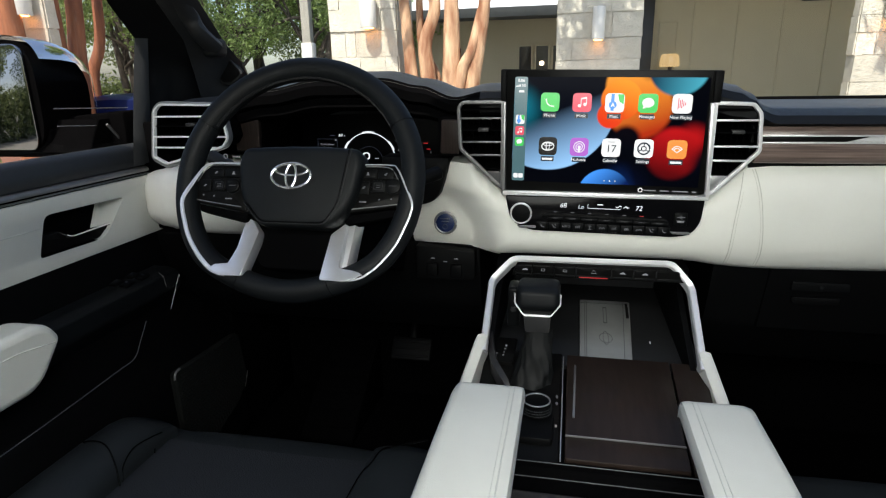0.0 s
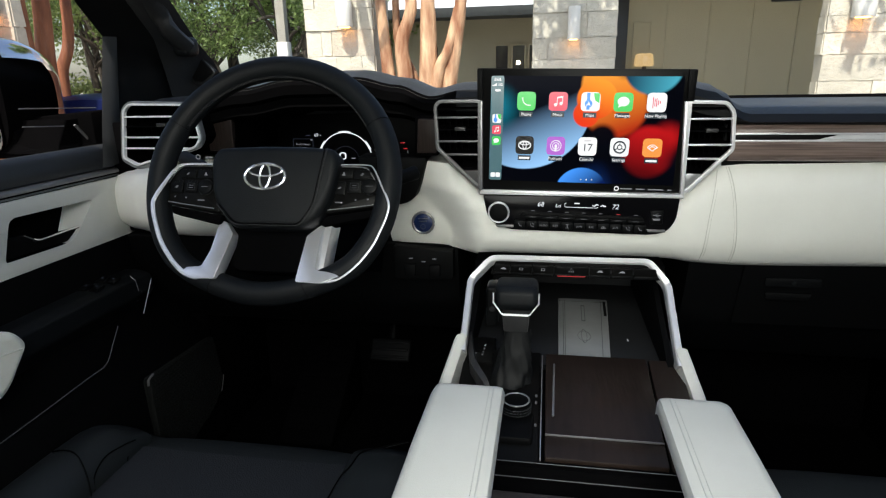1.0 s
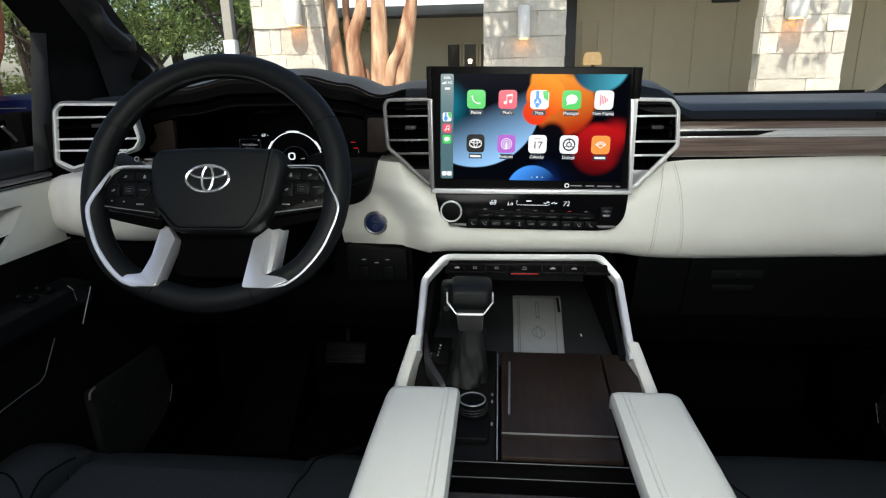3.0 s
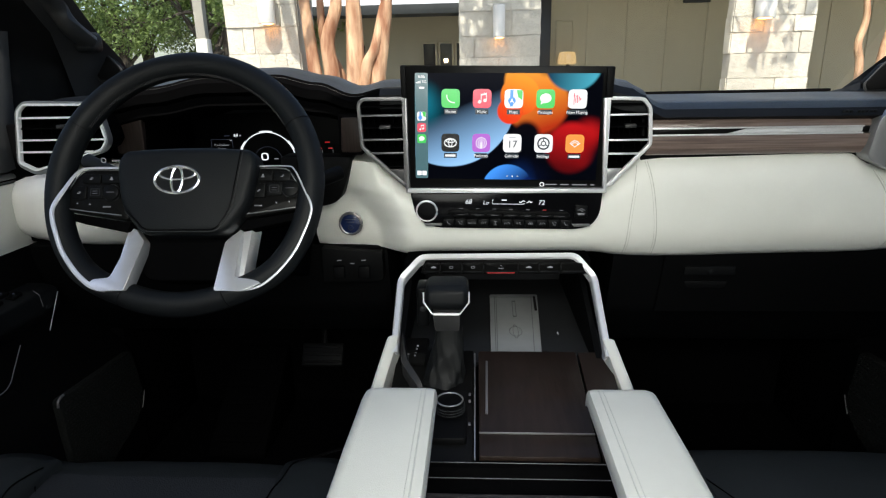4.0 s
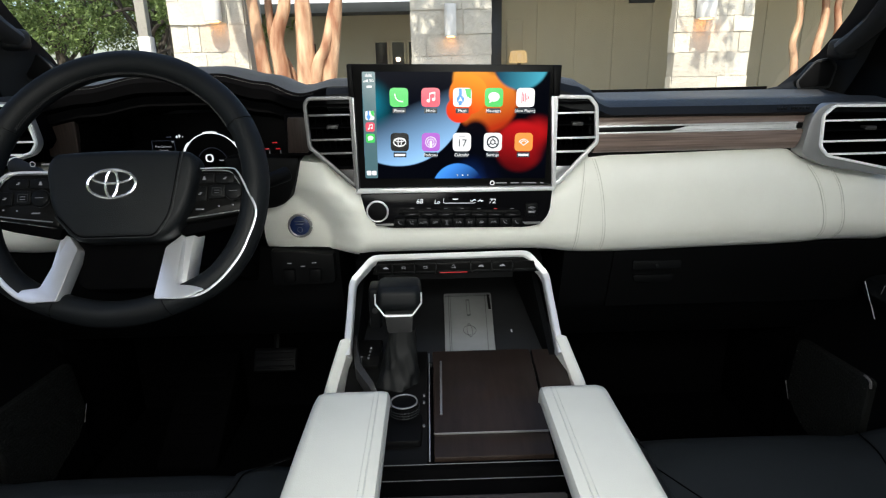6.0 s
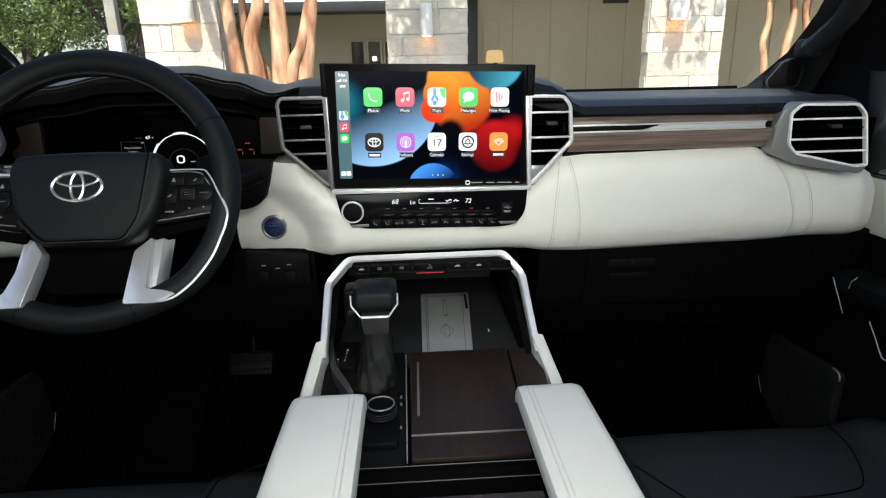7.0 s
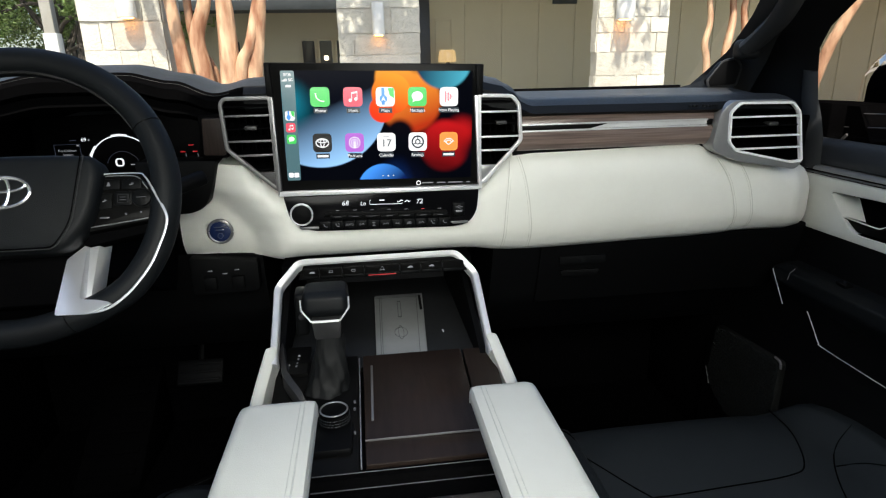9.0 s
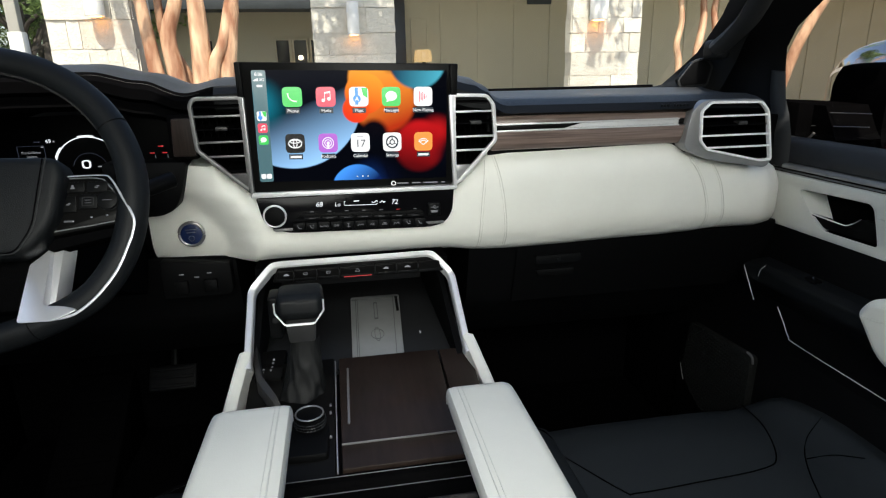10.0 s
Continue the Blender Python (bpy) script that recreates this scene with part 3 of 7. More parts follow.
# engine start button
sb = thing("start_button", (-0.231, 1.016, 1.241), "round dark blue engine start button in a dark metal ring", "button")
part("bezel", tube([(-0.231 + 0.0195 * math.cos(a * math.pi / 20), 1.0075, 1.241 + 0.0195 * math.sin(a * math.pi / 20)) for a in range(40)], 0.0028, 8, closed=True), DARKSILVER, sb, "dark metal ring")
part("cap", disc((-0.231, 1.006, 1.241), 0.0182, 0.012, bev=0.0015), BLUE, sb)
part("symbol", tube([(-0.231 + 0.0045 * math.cos(a * math.pi / 12), 1.0052, 1.234 + 0.0045 * math.sin(a * math.pi / 12)) for a in range(24)], 0.0006, 6, closed=True), FAINTMARK, sb)
for i, w in enumerate((0.009, 0.007)):
    part("lettering_bar", box(-0.231 - w, -0.231 + w, 1.0046, 1.006, 1.2485 - i * 0.005, 1.2500 - i * 0.005, 0.0002), FAINTMARK, sb)

# ---- instrument cluster ----
ic = thing("instrument_cluster", (-0.45, 1.2, 1.28), "dark digital instrument display with a round speedometer", "instrument cluster")
part("display", box(-0.70, -0.20, 1.208, 1.225, 1.27, 1.46, 0.002), SCREENBLACK, ic)
part("surround", ring([(-0.72, 1.25), (-0.19, 1.25), (-0.19, 1.48), (-0.72, 1.48)], [(-0.69, 1.285), (-0.27, 1.285), (-0.27, 1.455), (-0.69, 1.455)], "y", 1.19, 1.214, 0.003), BLACK, ic)
part("lower_shroud", prism([(1.07, 1.285), (1.2, 1.30), (1.2, 1.25), (1.07, 1.20)], "x", -0.69, -0.19, 0.003), BLACK, ic)
for x0, x1, y, zt, zb in ((-0.640, -0.590, 1.004, 1.443, 1.374), (-0.2235, -0.190, 0.952, 1.434, 1.377)):
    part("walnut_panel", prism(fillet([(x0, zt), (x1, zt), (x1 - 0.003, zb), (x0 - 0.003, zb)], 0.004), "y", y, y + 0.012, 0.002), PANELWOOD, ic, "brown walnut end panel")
    part("panel_backing", box(x0 - 0.007, x1 - 0.002, y + 0.006, 1.2, zb - 0.005, zt + 0.005, 0.002), CARPETSHADE, ic)


def arc(c, r, a0, a1, n=24):
    return [(c[0] + r * math.cos(radians(a0 + (a1 - a0) * i / n)), c[1], c[2] + r * math.sin(radians(a0 + (a1 - a0) * i / n))) for i in range(n + 1)]


GC = (-0.4415, 1.2055, 1.3295)
part("dial_ring", tube(arc(GC, 0.0600, -25, 205, 40), 0.0011, 6), MARK, ic, "white lit speedometer ring")
for a0, a1 in ((77, 103), (22, 42), (138, 158)):
    part("dial_marker", tube(arc(GC, 0.0610, a0, a1, 8), 0.0026, 6, flat=0.9), MARK, ic)
part("dial_ring", tube(arc(GC, 0.030, 15, 165, 20), 0.0004, 5), FAINTMARK, ic)
zero = [fillet([(-0.4485 - a, 1.3385 - b), (-0.4485 + a, 1.3385 - b), (-0.4485 + a, 1.3385 + b), (-0.4485 - a, 1.3385 + b)], r, 6) for a, b, r in ((0.0078, 0.0078, 0.0062), (0.0050, 0.0056, 0.0042))]
part("speed_digit", ring(zero[0], zero[1], "y", 1.2055, 1.2072), MARK, ic, "lit speed reading of zero")
part("unit_bar", box(-0.429, -0.420, 1.2058, 1.2072, 1.3325, 1.3345, 0.0003), SOFTMARK, ic)
part("info_box", ring([(-0.561, 1.345), (-0.515, 1.345), (-0.515, 1.376), (-0.561, 1.376)], [(-0.5605, 1.3455), (-0.5155, 1.3455), (-0.5155, 1.3755), (-0.5605, 1.3755)], "y", 1.2055, 1.2072), FAINTMARK, ic)
letters("Pre-Collision", 0.0062, (-0.5385, 1.2058, 1.3640), UPRIGHT, SOFTMARK, ic)
letters("System", 0.0062, (-0.5385, 1.2058, 1.3565), UPRIGHT, SOFTMARK, ic)
part("warning_tag", box(-0.5205, -0.5165, 1.2056, 1.2074, 1.3722, 1.3745, 0.0003), SOFTMARK, ic)
letters("69", 0.0095, (-0.506, 1.2058, 1.3835), UPRIGHT, MARK, ic)
part("unit_bar", box(-0.4985, -0.4960, 1.2058, 1.2072, 1.3815, 1.3845, 0.0003), SOFTMARK, ic)
part("unit_bar", box(-0.531, -0.520, 1.2058, 1.2072, 1.3822, 1.3838, 0.0003), FAINTMARK, ic)
for x, z in ((-0.378, 1.372), (-0.374, 1.352), (-0.374, 1.341)):
    part("pointer_mark", box(x - 0.0015, x + 0.0015, 1.2058, 1.2072, z - 0.0011, z + 0.0011, 0.0004), SOFTMARK, ic)
for x, z, w in ((-0.3127, 1.367, 0.0050), (-0.3295, 1.3545, 0.0045), (-0.3070, 1.3545, 0.0045)):
    part("red_tag", box(x - w, x + w, 1.2056, 1.2074, z - 0.0011, z + 0.0011, 0.0004), REDMARK, ic, "red lit warning tag")
for x in (-0.3245, -0.3020):
    part("scale_line", box(x - 0.0005, x + 0.0005, 1.2056, 1.2074, 1.312, 1.351, 0), DIMMARK, ic)

# ---- steering wheel ----
WC, TILT = Vector((-0.3765, 0.7055, 1.372)), 25.0
MW = Matrix.Translation(WC) @ Matrix(((1, 0, 0, 0), (0, math.sin(radians(TILT)), -math.cos(radians(TILT)), 0), (0, math.cos(radians(TILT)), math.sin(radians(TILT)), 0), (0, 0, 0, 1)))
sw = thing("steering_wheel", (WC.x, 0.9, 1.25), "black leather steering wheel with silver spokes and chrome emblem", "steering wheel")


def rim_section(a):
    """The rim's centre radius and half widths at an angle: a round wheel, gently flattened below."""
    s1 = math.sin(a)
    up = max(0.0, s1)
    k = min(1.0, max(0.0, -s1 / 0.5))
    low = min(1.0, max(0.0, (-s1 - 0.62) / 0.38))
    return 0.1660 - 0.0058 * up ** 1.5 + 0.0030 * k * k * (3 - 2 * k) - 0.0130 * low * low * (3 - 2 * low), 0.0162, 0.0172


rows = []
for i in range(96):
    a = 2 * math.pi * i / 96
    r0, rr, rw = rim_section(a)
    rows.append([(math.cos(a) * (r0 + rr * math.cos(b)), math.sin(a) * (r0 + rr * math.cos(b)), rw * math.sin(b)) for b in [2 * math.pi * j / 16 for j in range(16)]])
rows.append(rows[0])
bm = loft(rows, cap=False)
bmesh.ops.remove_doubles(bm, verts=bm.verts, dist=1e-6)
rim = part("rim", moved(bm, MW), LEATHER, sw, "black stitched leather rim")
for a in (28, 152, 246, 294):
    c, s_ = math.cos(radians(a)), math.sin(radians(a))
    r0, rr, rw = rim_section(radians(a))
    part("rim_seam", moved(tube([(c * (r0 + (rr + 0.0003) * math.cos(b)), s_ * (r0 + (rr + 0.0003) * math.cos(b)), (rw + 0.0003) * math.sin(b)) for b in [2 * math.pi * j / 20 for j in range(20)]], 0.0006, 5, closed=True), MW), BLACK, rim)
for k in (0, 1):
    inner = []
    for i, a in enumerate(range(30, 151, 1)):
        b = radians(160 + (7 if (i + k) % 2 else -7))
        r0, rr, rw = rim_section(radians(a))
        inner.append((math.cos(radians(a)) * (r0 + (rr + 0.0002) * math.cos(b)), math.sin(radians(a)) * (r0 + (rr + 0.0002) * math.cos(b)), (rw + 0.0002) * math.sin(b)))
    part("stitching", moved(tube(inner, 0.00055, 5), MW), RIMTHREAD, rim, "grey laced stitching")
HX = 0.010
hub_o = fillet([(-0.080 + HX, 0.0315), (-0.030 + HX, 0.0345), (0.030 + HX, 0.0345), (0.080 + HX, 0.0315), (0.087 + HX, 0.014), (0.078 + HX, -0.038), (0.050 + HX, -0.072), (-0.050 + HX, -0.072), (-0.078 + HX, -0.038), (-0.087 + HX, 0.014)], [0.016, 0.03, 0.03, 0.016, 0.02, 0.03, 0.014, 0.014, 0.03, 0.02], 5)
hub_o = [(HX + (u - HX) * 1.045, v * 1.054 + 0.005) for u, v in hub_o]
hb = prism(hub_o, "z", -0.02, 0.022)
hub = part("airbag_cover", moved(bevel(hb, 0.010, 4, 60), MW), LEATHER, sw, "black padded airbag cover")
# two sewn lines down one side of the cover, running into a crease below
cover_line = fillet([(0.081, 0.036), (0.0705, -0.040), (0.0535, -0.0655), (-0.0350, -0.0655), (-0.0600, -0.0400)], [0, 0.02, 0.008, 0.008, 0], 5)
# groove dark, outer line lighter: the seam's highlight put into the colour
for k in (1.0, 1.05):
    part("cover_seam", moved(tube([(HX + (u - HX) * k, (v + 0.015) * (1 + (k - 1) * 0.7) - 0.015, 0.0222) for u, v in cover_line], 0.0007, 5), MW), DARKRUBBER if k > 1 else CARPETSHADE, hub)
# emblem: plain ellipses
EX, EZ = 0.0022, -0.0022


def ellipse(cx, cy, a, b, r):
    return tube([(cx + a * math.cos(q), cy + b * math.sin(q), 0.0235) for q in [2 * math.pi * i / 48 for i in range(48)]], r, 8, closed=True)


part("emblem", moved(ellipse(EX, EZ, 0.0283, 0.0172, 0.0019), MW), EMBLEM, hub, "oval chrome emblem")
part("emblem_inner", moved(join(ellipse(EX, EZ, 0.0072, 0.0160, 0.0017), ellipse(EX, EZ + 0.0082, 0.0235, 0.0078, 0.0016)), MW), EMBLEM, hub, "chrome emblem loops")
# shade behind the spokes put into near-black hub base and shroud
part("hub_base", moved(prism(fillet([(-0.10, 0.018), (0.10, 0.018), (0.088, -0.05), (0.052, -0.125), (-0.052, -0.125), (-0.088, -0.05)], 0.012), "z", -0.07, -0.018, 0.006), MW), CARPETSHADE, sw)
# keys of each pod: distance from the middle, height, half sizes, corner
PODKEYS = {1: ((0.1040, 0.0072, 0.0125, 0.0062, 0.0015), (0.1290, 0.0066, 0.0110, 0.0062, 0.003), (0.0995, -0.0120, 0.0082, 0.0092, 0.0015), (0.1195, -0.0098, 0.0098, 0.0085, 0.0025)),
           -1: ((0.0945, 0.0056, 0.0130, 0.0062, 0.0015), (0.1215, 0.0058, 0.0125, 0.0062, 0.003), (0.1365, -0.0128, 0.0095, 0.0085, 0.003), (0.1150, -0.0122, 0.0098, 0.0082, 0.0025))}
ROUND = {1: (0.1407, -0.0100), -1: (0.0925, -0.0132)}
for s in (-1, 1):
    pod = fillet([(s * 0.070, 0.0190), (s * 0.131, 0.0190), (s * 0.148, 0.004), (s * 0.163, -0.022), (s * 0.158, -0.0345), (s * 0.070, -0.0485)], [0.004, 0.008, 0.008, 0.008, 0.006, 0.004])
    sp_ = part("switch_spoke", moved(prism(pod, "z", -0.022, 0.002, 0.003), MW), PIANO, sw, "gloss black spoke with switches")
    low = prism(fillet([(s * 0.070, -0.050), (s * 0.158, -0.036), (s * 0.150, -0.047), (s * 0.075, -0.062)], 0.003), "z", -0.030, -0.006, 0.003)
    part("spoke_underside", moved(low, MW), CARPETSHADE, sp_)
    # upper pair of keys, a key and a pad beside the round one, printed signs
    for q, (u, v, a, b, r) in enumerate(PODKEYS[s]):
        bt = part("button", moved(prism(fillet([(s * u - a, v - b), (s * u + a, v - b), (s * u + a, v + b), (s * u - a, v + b)], r), "z", 0.0022, 0.0046, 0.001), MW), KEYBLACK, sp_)
        if q == 3:
            part("pad_ring", moved(ring(fillet([(s * u - 0.0062, v - 0.005), (s * u + 0.0062, v - 0.005), (s * u + 0.0062, v + 0.005), (s * u - 0.0062, v + 0.005)], 0.0016), fillet([(s * u - 0.0054, v - 0.0042), (s * u + 0.0054, v - 0.0042), (s * u + 0.0054, v + 0.0042), (s * u - 0.0054, v + 0.0042)], 0.0014), "z", 0.0044, 0.0050), MW), DARKRUBBER, bt)
            part("symbol", moved(join(box(s * u - 0.0032, s * u + 0.0032, v + 0.0012, v + 0.0018, 0.0046, 0.0050, 0), box(s * u - 0.0032, s * u + 0.0032, v - 0.0020, v - 0.0014, 0.0046, 0.0050, 0)), MW), DIMMARK, bt)
        elif q == 0:
            part("symbol", moved(join(disc((s * u, v + 0.0012, 0.0046), 0.0012, 0.0005, "z", 10, 0), prism([(s * u - 0.0024, v - 0.0022), (s * u + 0.0024, v - 0.0022), (s * u + 0.0014, v + 0.0002), (s * u - 0.0014, v + 0.0002)], "z", 0.0046, 0.0050)), MW), PRINT, bt)
        else:
            part("symbol", moved(join(box(s * u - 0.0022, s * u + 0.0012, v - 0.0012, v - 0.0002, 0.0046, 0.0050, 0), box(s * u - 0.0004, s * u + 0.0024, v + 0.0004, v + 0.0014, 0.0046, 0.0050, 0)), MW), PRINT, bt)
    ru, rv = ROUND[s]
    part("button", moved(disc((s * ru, rv, 0.002), 0.0108, 0.0062, "z", 28, 0.002), MW), KEYBLACK, sp_)
    part("button_ring", moved(tube([(s * ru + 0.0110 * math.cos(q), rv + 0.0110 * math.sin(q), 0.0045) for q in [2 * math.pi * i / 28 for i in range(28)]], 0.0006, 5, closed=True), MW), DARKRUBBER, sp_)
    part("symbol", moved(box(s * ru - 0.005, s * ru + 0.005, rv - 0.0003, rv + 0.0003, 0.0082, 0.0086, 0), MW), DIMMARK, sp_)
    for u, v, w_ in ((0.099, -0.0310, 0.0052), (0.122, -0.0275, 0.0012), (0.1385, -0.0262, 0.0012)):
        part("symbol", moved(box(s * u - w_, s * u + w_, v - 0.0010, v + 0.0010, 0.0022, 0.0027, 0.0002), MW), DIMMARK, sp_)
    part("chrome_edge", moved(tube([(s * 0.078, -0.0425, 0.0030), (s * 0.120, -0.0375, 0.0030), (s * 0.157, -0.0322, 0.0030)], 0.0008, 6), MW), DARKSILVER, sp_, "thin silver edge")
    part("inner_edge", moved(tube(smooth_path([(s * 0.086, 0.0172, 0.0028), (s * 0.129, 0.0168, 0.0028), (s * 0.141, 0.008, 0.0028), (s * 0.1545, -0.016, 0.0028), (s * 0.153, -0.027, 0.0028)], 4), 0.0007, 6), MW), DARKSILVER, sp_)
    # silver strip laid into the rim, running into the foot of the lower spoke
    loop = smooth_path([(s * u + (0.004 if s < 0 else 0.0075), v, w) for u, v, w in ((0.082, 0.019, 0.006), (0.127, 0.0185, 0.008), (0.139, 0.0125, 0.012), (0.1515, -0.0095, 0.0155), (0.1635, -0.034, 0.0176), (0.1625, -0.050, 0.0178), (0.157, -0.066, 0.0178), (0.146, -0.091, 0.0178), (0.127, -0.116, 0.0178), (0.109, -0.1315, 0.0178), (0.097, -0.1368, 0.0172), (0.086, -0.1385, 0.0165))], 5)
    wid = [(1.0 if s < 0 else 0.45) * (0.0017 if i < 8 else 0.0017 + 0.0016 * min(1.0, (i - 8) / 9)) for i in range(len(loop))]
    part("silver_trim", moved(tube(loop, wid, 8, flat=0.45, up=(0, 0, 1)), MW), WHEELSILVER, sw, "satin silver trim strip")
    blade = prism(fillet([(s * 0.070 + 0.006, -0.058), (s * 0.053 + 0.004, -0.076), (s * 0.056, -0.140), (s * 0.091, -0.1408), (s * 0.1085 + 0.004, -0.1308), (s * 0.1055 + 0.004, -0.1285), (s * 0.099, -0.1255), (s * 0.079, -0.1235)], [0.003, 0.003, 0.003, 0.006, 0.001, 0.001, 0.006, 0.004]), "z", -0.030, -0.008, 0.004)
    for v in blade.verts:
        v.co.z += 0.029 * min(1.0, max(0.0, (-v.co.y - 0.062) / 0.072))
    part("silver_spoke", moved(blade, MW), WHEELSILVER, sw, "wide satin silver lower spoke")
    side = prism(fillet([(s * 0.082 + 0.004, -0.054), (s * 0.066 + 0.004, -0.060), (s * 0.076, -0.128), (s * 0.084, -0.128)], 0.002), "z", -0.050, -0.016, 0.002)
    for v in side.verts:
        v.co.z += 0.020 * min(1.0, max(0.0, (-v.co.y - 0.062) / 0.072))
    part("spoke_flank", moved(side, MW), WHEELSILVER, sw)
part("column_shroud", moved(loft([[(x * k, y * k - 0.02, z) for x, y in ((-0.075, 0.02), (-0.06, 0.045), (0.06, 0.045), (0.075, 0.02), (0.07, -0.07), (-0.07, -0.07))] for z, k in ((-0.055, 0.95), (-0.15, 1.0), (-0.36, 0.9))]), MW), CARPETSHADE, sw, "black plastic column shroud")


def stalk(s, tip, name, label):
    e = thing(name, (s * 0.05 + WC.x, 0.85, 1.33), label, "control stalk", "column stalks")
    p0 = MW @ Vector((s * 0.06, -0.005, -0.10))
    mid = p0.lerp(Vector(tip), 0.7)
    part("arm", tube([p0, mid], [0.008, 0.010], 12), BLACK, e)
    part("knob", bevel(tube([mid, Vector(tip)], [0.0105, 0.0115], 16), 0.003, 3, 50), BLACK if s > 0 else DARKRUBBER, e)
    return e


stalk(1, (-0.212, 0.880, 1.356), "wiper_stalk", "black plastic wiper stalk behind the steering wheel")
lights = stalk(-1, (-0.594, 0.842, 1.384), "indicator_stalk", "black plastic indicator stalk behind the steering wheel")
part("symbol", tube([(-0.557 + 0.0034 * math.cos(q), 0.8265, 1.3860 + 0.0034 * math.sin(q)) for q in [2 * math.pi * i / 16 for i in range(16)]], 0.0006, 5, closed=True), SOFTMARK, lights)
part("symbol", box(-0.543, -0.531, 0.824, 0.8255, 1.3845, 1.3868, 0.0004), PRINT, lights)
# low knob panel seen under the wiper stalk
part("stalk_guard", prism(fillet([(-0.34, 1.368), (-0.216, 1.366), (-0.219, 1.350), (-0.2295, 1.314), (-0.2415, 1.290), (-0.264, 1.2805), (-0.34, 1.279)], [0, 0.004, 0.02, 0.03, 0.02, 0.02, 0], 4), "y", 0.978, 1.03, 0.006), BLACK, sw)

# pedal and foot rest
e = thing("brake_pedal", (-0.37, 1.30, 0.86), "black rubber-faced brake pedal hanging in the footwell", "pedal")
part("pad", moved(box(-0.050, 0.050, -0.006, 0.006, -0.028, 0.028, 0.005, 3), pose(-0.370, 1.24, 0.86, -35)), BLACK, e)
part("arm", tube([(-0.370, 1.25, 0.86), (-0.372, 1.36, 1.05), (-0.375, 1.45, 1.15)], 0.008, 8), BLACK, e)
for i in range(3):
    part("tread", moved(box(-0.044, 0.044, -0.010, -0.005, -0.021 + i * 0.018, -0.014 + i * 0.018, 0.002), pose(-0.370, 1.24, 0.86, -35)), BLACK, e)
e = thing("foot_rest", (-0.58, 1.30, 0.62), "black ribbed rubber foot rest on the footwell floor", "foot rest")
# footwell shade put into the rest's near-black colour
part("wedge", prism([(1.16, 0.62), (1.42, 0.62), (1.42, 0.80), (1.40, 0.80), (1.16, 0.635)], "x", -0.65, -0.51, 0.005), CARPETSHADE, e)
for i in range(5):
    part("rib", moved(box(-0.055, 0.055, -0.008, 0.008, 0.0, 0.004, 0.0015), pose(-0.58, 1.19 + i * 0.04, 0.656 + i * 0.0275, 34.5)), CARPETSHADE, e)

# ---- air vents ----


def vent(name, outer, rim_w, y, slats, label, shell=None, tabs=(), ring_mat=None, depth=0.06):
    cx, cz = sum(p[0] for p in outer) / len(outer), sum(p[1] for p in outer) / len(outer)
    e = thing(name, (cx, y + 0.05, cz), label, "air vent", "dashboard air vents")
    o = fillet(outer, 0.006, 4)
    hw, hh = max(p[0] for p in outer) - cx, max(p[1] for p in outer) - cz
    pts = [Vector(p) for p in o]
    inn = []
    for i, p in enumerate(pts):
        a, b = pts[i - 1], pts[(i + 1) % len(pts)]
        d = (b - a)
        nrm = Vector((-d.y, d.x)).normalized() if d.length else Vector((0, 0))
        c = Vector((cx, cz))
        if nrm.dot(c - p) < 0:
            nrm = -nrm
        inn.append(tuple(p + nrm * rim_w))
    part("frame", ring(o, inn, "y", y, y + 0.014, 0.0012), ring_mat or SILVER, e, "satin silver frame")
    inn2 = [(cx + (u - cx) * 1.02, cz + (v - cz) * 1.02) for u, v in inn]
    # vent's inside painted near-black, the shade of its depth in the colour
    part("duct", ring(inn2, [(cx + (u - cx) * 0.985, cz + (v - cz) * 0.985) for u, v in inn], "y", y + 0.008, y + 0.07), CARPETSHADE, e)
    part("backing", prism(inn2, "y", y + 0.066, y + 0.072), CARPETSHADE, e)
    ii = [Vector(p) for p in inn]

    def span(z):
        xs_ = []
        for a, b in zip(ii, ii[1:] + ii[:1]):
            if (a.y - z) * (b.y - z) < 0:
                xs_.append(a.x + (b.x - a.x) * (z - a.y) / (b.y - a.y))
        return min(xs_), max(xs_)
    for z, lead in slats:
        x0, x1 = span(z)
        part("slat", prism([(y + 0.005, z + 0.0012), (y + 0.05, z + 0.008), (y + 0.05, z + 0.006), (y + 0.005, z - 0.0012)], "x", x0 - 0.001, x1 + 0.001), CARPETSHADE, e)
        if lead:
            part("slat_edge", box(x0 - 0.001, x1 + 0.001, y + 0.002, y + 0.007, z - 0.0016, z + 0.0016, 0.0006), ring_mat or SILVER, e, "silver slat edge")
    for i in range(7):
        x = cx - hw * 0.7 + hw * 1.4 * i / 6
        part("vane", box(x - 0.0007, x + 0.0007, y + 0.03, y + 0.06, cz - hh * 0.75, cz + hh * 0.75, 0), CARPETSHADE, e)
    for x, z in tabs:
        part("thumb_tab", box(x - 0.009, x + 0.009, y + 0.004, y + 0.02, z - 0.003, z + 0.003, 0.0012), SMOKE, e, "small grey thumb tab")
    if shell:
        part("housing", ring(fillet(shell, 0.012, 4), fillet(outer, 0.006, 4), "y", y + 0.004, y + depth, 0.003), HOUSING, e, "smoked silver housing")
    return e


